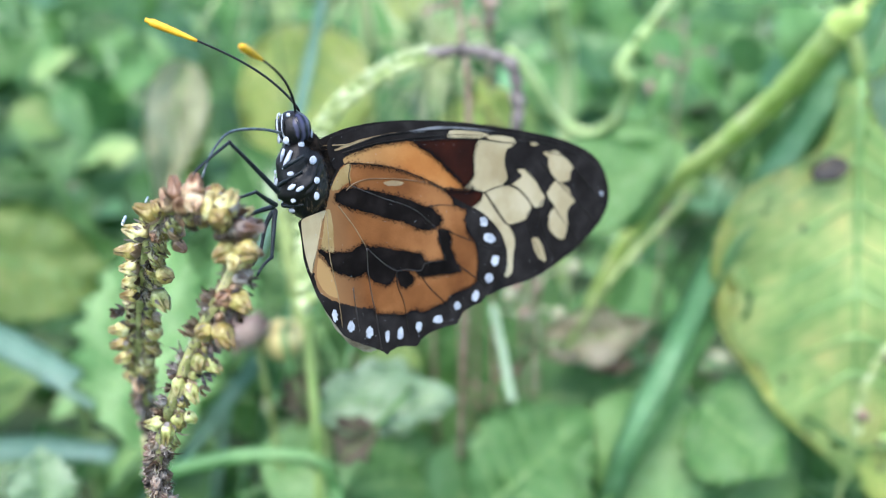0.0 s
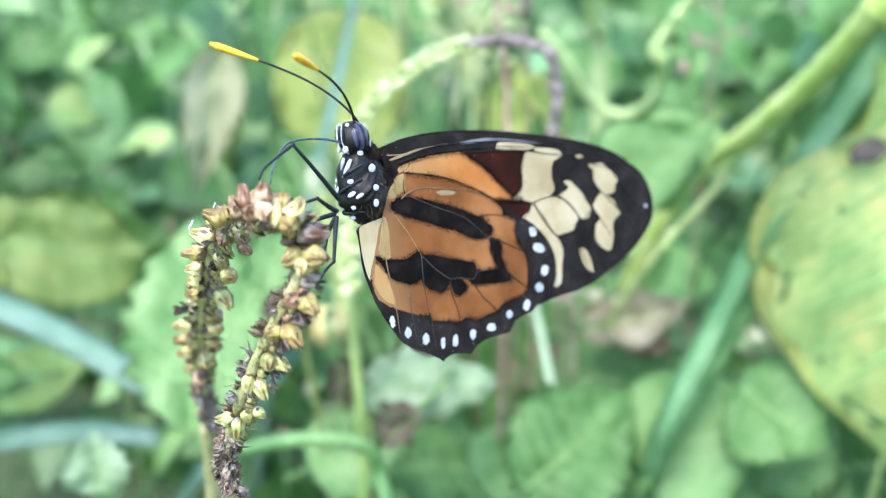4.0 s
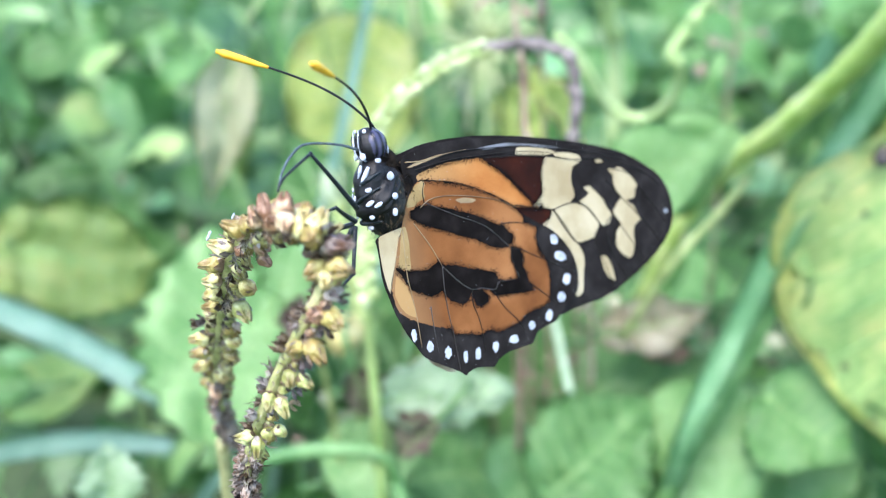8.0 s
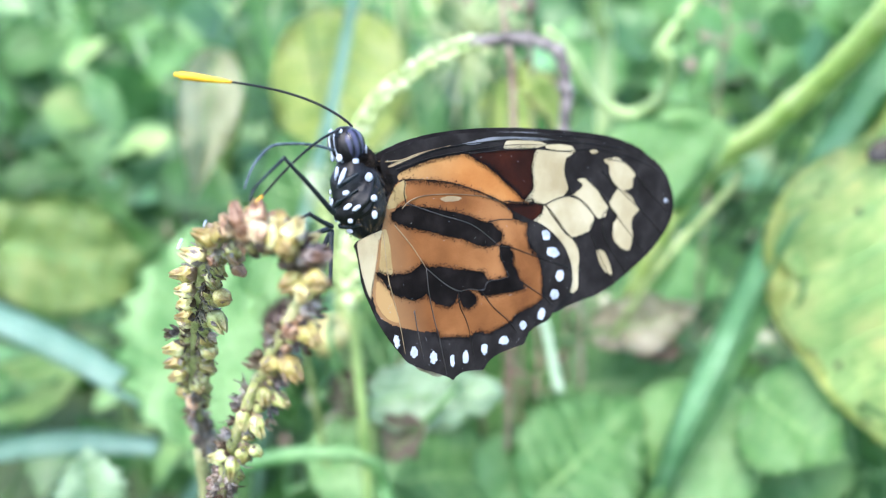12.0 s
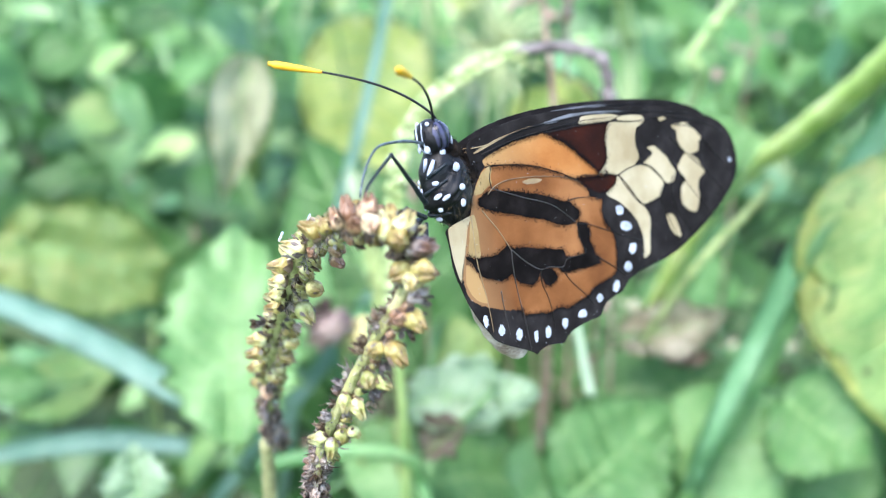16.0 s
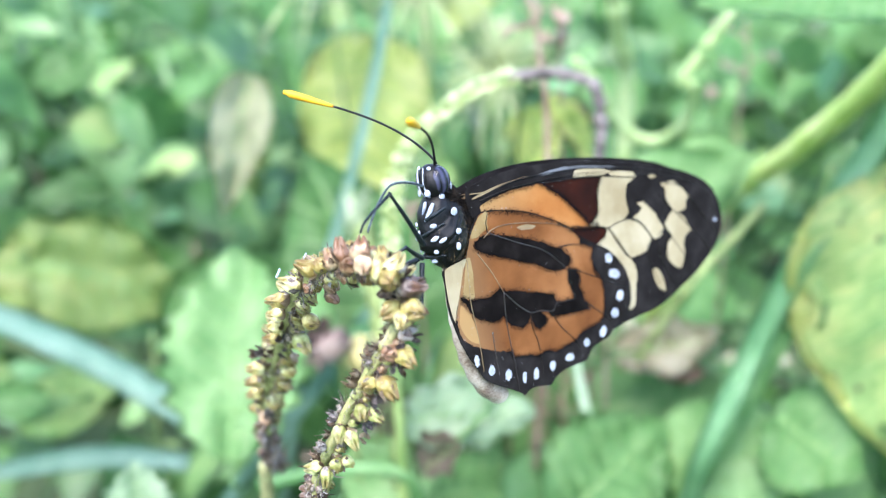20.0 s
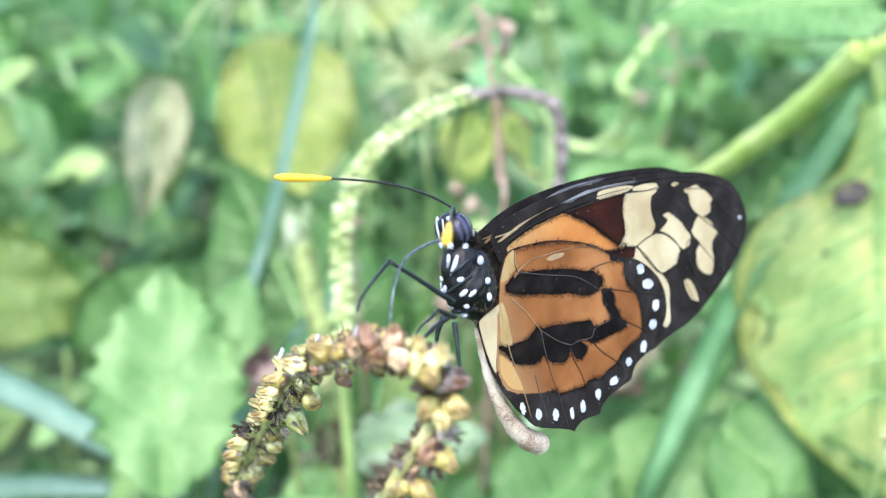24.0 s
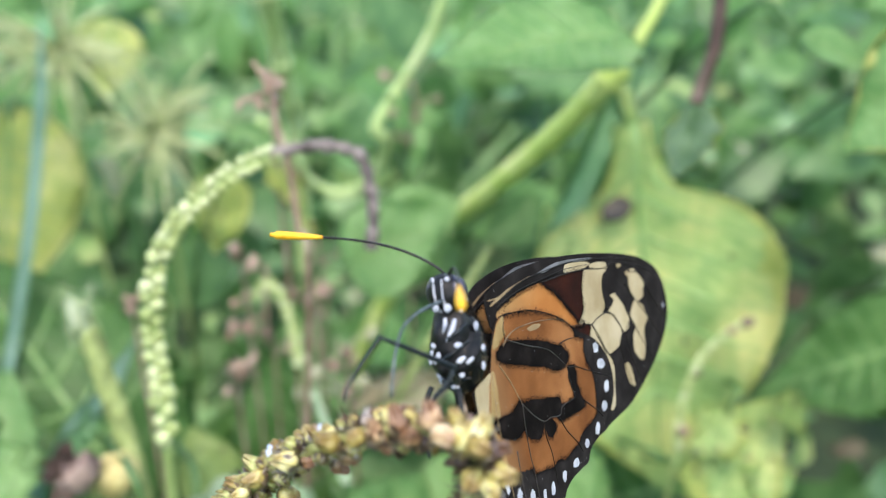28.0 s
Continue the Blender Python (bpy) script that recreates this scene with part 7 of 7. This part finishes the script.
# seconds, degrees by which the far wings lean away, and swing to the head
FAR_WING_ROWS = [(0.0, 1, 1.4), (12.0, 1, 1.4), (14.1, 1, 2.2), (14.2, 3, 3.0), (14.3, 6, 5.5), (14.4, 13, 9.5), (14.5, 6, 5.5), (14.7, 1, 2.2), (21.5, 1, 1.8), (23.5, 2, 3.6), (25.0, 2, 4.4), (28.0, 2, 4.4)]
FAR_ROWS = [
    (0, 0.00525, 0.00618, -0.00940, -51.3, 56.4, 0.0),
    (0.5, 0.00525, 0.00618, -0.00940, -56.5, 44.5, -5.8),
    (1, 0.00525, 0.00618, -0.00940, -53.8, 54.3, -1.2),
    (1.5, 0.00525, 0.00618, -0.00940, -55.4, 49.8, -3.6),
    (2, 0.00525, 0.00618, -0.00940, -57.2, 45.5, -5.5),
    (2.5, 0.00525, 0.00618, -0.00940, -55.3, 52.0, -2.5),
    (3, 0.00525, 0.00618, -0.00940, -51.8, 58.1, 1.2),
    (3.5, 0.00525, 0.00618, -0.00940, -57.1, 46.9, -4.9),
    (5.5, 0.00525, 0.00618, -0.00940, -53.1, 58.8, 1.7),
    (6, 0.00525, 0.00618, -0.00940, -52.9, 59.6, 2.4),
    (6.5, 0.00525, 0.00618, -0.00940, -55.9, 58.0, 1.1),
    (7, 0.00525, 0.00618, -0.00940, -55.0, 55.8, -0.3),
    (7.5, 0.00525, 0.00618, -0.00940, -55.3, 57.2, 0.6),
    (8, 0.00525, 0.00618, -0.00940, -53.8, 56.6, 0.2),
    (8.5, 0.00525, 0.00618, -0.00940, -52.9, 56.9, 0.4),
    (9, 0.00525, 0.00618, -0.00940, -53.5, 56.5, 0.1),
    (9.5, 0.00525, 0.00618, -0.00940, -53.0, 57.4, 0.7),
    (10, 0.00525, 0.00618, -0.00940, -54.2, 57.2, 0.6),
    (10.5, 0.00525, 0.00618, -0.00940, -73.3, 60.4, 3.0),
    (11, 0.00525, 0.00618, -0.00940, -57.0, 57.3, 0.7),
    (11.5, 0.00525, 0.00618, -0.00940, -58.6, 58.7, 1.7),
    (13.5, 0.00525, 0.00618, -0.00940, -64.9, 58.7, 1.7),
    (14, 0.00525, 0.00618, -0.00940, -70.0, 54.8, -0.9),
    (14.5, 0.00525, 0.00618, -0.00940, -64.5, 55.7, -0.4),
    (15, 0.00525, 0.00618, -0.00940, -60.7, 56.6, 0.2),
    (15.5, 0.00525, 0.00618, -0.00940, -60.8, 54.2, -1.3),
    (16, 0.00525, 0.00618, -0.00940, -58.8, 53.6, -1.6),
    (16.5, 0.00525, 0.00618, -0.00940, -58.7, 54.1, -1.4),
    (17, 0.00525, 0.00618, -0.00940, -58.0, 53.5, -1.7),
    (17.5, 0.00525, 0.00618, -0.00940, -57.0, 52.1, -2.5),
    (18, 0.00525, 0.00618, -0.00940, -57.2, 53.8, -1.5),
    (18.5, 0.00525, 0.00618, -0.00940, -59.3, 48.8, -4.1),
    (19, 0.00525, 0.00618, -0.00940, -63.0, 38.1, -8.1),
    (19.5, 0.00525, 0.00618, -0.00940, -57.9, 50.2, -3.4),
    (20, 0.00525, 0.00618, -0.00940, -58.7, 46.8, -4.9),
    (20.5, 0.00525, 0.00618, -0.00940, -76.8, 53.1, -1.9),
    (21, 0.00525, 0.00618, -0.00940, -73.7, 54.3, -1.2),
    (21.5, 0.00525, 0.00618, -0.00940, -60.8, 57.3, 0.7),
    (23.5, 0.00525, 0.00618, -0.00940, -63.7, 53.0, -2.0),
    (24, 0.00525, 0.00618, -0.00940, -65.8, 48.4, -4.3),
    (24.5, 0.00525, 0.00618, -0.00940, -69.7, 45.3, -5.5),
    (25, 0.00525, 0.00618, -0.00940, -78.2, 20.2, -12.6),
    (25.5, 0.00525, 0.00618, -0.00940, -77.4, 13.8, -14.0),
    (26, 0.00525, 0.00618, -0.00940, -77.9, 12.0, -14.4),
    (26.5, 0.00525, 0.00618, -0.00940, -73.3, 3.8, -16.0),
    (27, 0.00525, 0.00618, -0.00940, -72.6, 2.9, -16.1),
    (27.5, 0.00525, 0.00618, -0.00940, -73.2, 11.8, -14.4),
    (28, 0.00525, 0.00618, -0.00940, -73.9, 10.7, -14.6),
]
NEAR_ROWS = [
    (0, 0.00376, 0.00641, -0.00820, 89.8, 57.0, 146.2),
    (0.5, 0.00376, 0.00641, -0.00820, 89.9, 57.4, 145.9),
    (1, 0.00376, 0.00641, -0.00820, 89.8, 57.0, 146.1),
    (1.5, 0.00376, 0.00641, -0.00820, 90.4, 56.3, 146.6),
    (2, 0.00376, 0.00641, -0.00820, 90.2, 56.7, 146.4),
    (2.5, 0.00376, 0.00641, -0.00820, 88.4, 58.6, 145.0),
    (3, 0.00376, 0.00641, -0.00820, 88.5, 58.9, 144.8),
    (3.5, 0.00376, 0.00641, -0.00820, 89.3, 58.0, 145.4),
    (5.5, 0.00376, 0.00641, -0.00820, 84.7, 60.1, 143.8),
    (6, 0.00376, 0.00641, -0.00820, 86.3, 58.4, 145.1),
    (6.5, 0.00376, 0.00641, -0.00820, 86.3, 58.3, 145.3),
    (7, 0.00376, 0.00641, -0.00820, 87.4, 58.0, 145.4),
    (7.5, 0.00376, 0.00641, -0.00820, 86.6, 58.5, 145.1),
    (8, 0.00376, 0.00641, -0.00820, 86.8, 58.3, 145.2),
    (8.5, 0.00376, 0.00641, -0.00820, 87.7, 58.0, 145.5),
    (9, 0.00376, 0.00641, -0.00820, 87.4, 56.8, 146.3),
    (9.5, 0.00376, 0.00641, -0.00820, 83.4, 57.7, 145.6),
    (10, 0.00376, 0.00641, -0.00820, 81.0, 54.6, 147.6),
    (10.5, 0.00376, 0.00641, -0.00820, 65.1, 59.0, 144.7),
    (11, 0.00376, 0.00641, -0.00820, 82.0, 56.3, 146.6),
    (11.5, 0.00376, 0.00641, -0.00820, 36.5, 67.6, 135.6),
    (13.5, 0.00376, 0.00641, -0.00820, -8.0, 76.6, 110.0),
    (14, 0.00376, 0.00641, -0.00820, 71.4, 60.1, 143.8),
    (14.5, 0.00376, 0.00641, -0.00820, 85.7, 56.9, 146.2),
    (15, 0.00376, 0.00641, -0.00820, 86.2, 60.5, 143.5),
    (15.5, 0.00376, 0.00641, -0.00820, 90.8, 54.2, 147.9),
    (16, 0.00376, 0.00641, -0.00820, 91.7, 53.6, 148.2),
    (16.5, 0.00376, 0.00641, -0.00820, 88.0, 55.9, 146.8),
    (17, 0.00376, 0.00641, -0.00820, 89.7, 55.8, 146.9),
    (17.5, 0.00376, 0.00641, -0.00820, 89.3, 54.5, 147.7),
    (18, 0.00376, 0.00641, -0.00820, 89.0, 53.6, 148.2),
    (18.5, 0.00376, 0.00641, -0.00820, 90.1, 57.3, 145.9),
    (19, 0.00376, 0.00641, -0.00820, 90.5, 55.3, 147.3),
    (19.5, 0.00376, 0.00641, -0.00820, 88.1, 52.0, 149.1),
    (20, 0.00376, 0.00641, -0.00820, 89.3, 53.6, 148.2),
    (20.5, 0.00376, 0.00641, -0.00820, 48.3, 62.5, 141.7),
    (21, 0.00376, 0.00641, -0.00820, 10.8, 71.3, 128.9),
    (21.5, 0.00376, 0.00641, -0.00820, 87.7, 50.2, 150.0),
    (23.5, 0.00376, 0.00641, -0.00820, 69.7, 47.1, 151.4),
    (24, 0.00376, 0.00641, -0.00820, 75.5, 49.9, 150.2),
    (24.5, 0.00376, 0.00641, -0.00820, 77.2, 47.4, 151.3),
    (25, 0.00376, 0.00641, -0.00820, 78.9, 46.1, 151.8),
    (25.5, 0.00376, 0.00641, -0.00820, 79.2, 49.4, 150.4),
    (26, 0.00376, 0.00641, -0.00820, 78.1, 51.0, 149.6),
    (26.5, 0.00376, 0.00641, -0.00820, 77.1, 55.1, 147.3),
    (27, 0.00376, 0.00641, -0.00820, 55.4, 60.5, 143.5),
    (27.5, 0.00376, 0.00641, -0.00820, 54.7, 61.8, 142.4),
    (28, 0.00376, 0.00641, -0.00820, 63.3, 59.4, 144.4),
]

# seconds and turn of the near foreleg and of the feeding tube about their roots
LEG_ROWS = [(0.0, 0, 0, 0), (1.0, -8, 4, -4), (6.0, -6, 6, -3), (11.0, -6, 8, -2), (14.0, 0, 10, -5), (17.0, 2, 10.7, -5.6), (20.0, -1.3, 7.3, -5.6), (21.5, -3, 5, -5), (24.0, -15, -8, -3), (26.0, -17.5, -13.4, -2.2), (27.0, -11, -39, 8), (28.0, -12, -33, 9.5)]
TONGUE_ROWS = [(0.0, 0, 0, 0), (1.0, -10, 3, 3), (6.0, -12, 0, 0), (11.0, -13.5, -3.2, -4.7), (14.0, -4, 2, -4), (17.0, 1.8, 4.6, -3.1), (20.0, 15, 8.6, -7.9), (24.0, 10, 0, 4), (26.0, 8, -2, 8), (28.0, 8, -12, 12)]


def motions():
    """The butterfly shifts on its spike, its near wings open and close a little, its antennae feel about."""
    walk(butterfly, [(t, pose(*p)) for t, *p in BODY_ROWS])
    walk(hind_near, [(t, pose(0, 0, 0, *p)) for t, *p, _ in HINGE_ROWS])
    walk(fore_near, [(t, pose(0, 0, 0, *p) @ pose(0, 0, 0, 0, 0, lift)) for t, *p, lift in HINGE_ROWS])
    far_fore, far_hind = [], []
    for t, rx, ry, rz, lift in HINGE_ROWS:
        k = max(i for i, row in enumerate(FAR_WING_ROWS[:-1]) if row[0] <= t)
        (t0, a0, f0), (t1, a1, f1) = FAR_WING_ROWS[k:k + 2]
        u = min(1, (t - t0) / (t1 - t0))
        lean, swing_by = max(a0 + (a1 - a0) * u, ry + 1.0), f0 + (f1 - f0) * u + min(rz, 0) + lift
        far_fore.append((t, far_pose(lean, swing_by)))
        far_hind.append((t, pose(0.0034, 0.0004, 0) @ far_pose(max(0.5 * lean, ry + 0.5), min(rz, 0))))
    walk(fore_far, far_fore)
    walk(hind_far, far_hind)
    walk(antenna_far, [(t, pose(*p)) for t, *p in FAR_ROWS])
    walk(antenna_near, [(t, pose(*p)) for t, *p in NEAR_ROWS])
    walk(legs[0], [(t, swing(LEG_ROOT, *r)) for t, *r in LEG_ROWS])
    walk(proboscis, [(t, swing(MOUTH, *r)) for t, *r in TONGUE_ROWS])
    walk(abdomen, [(t, swing(WAIST, 0, 0, r)) for t, r in ((0.0, 5.5), (11.5, 5.5), (14.0, 0.5), (14.1, 0.0), (14.2, -38.0), (14.3, 0.0), (14.5, 0.5), (21.5, -0.8), (24.0, -2.0), (28.0, -3.5))])


motions()
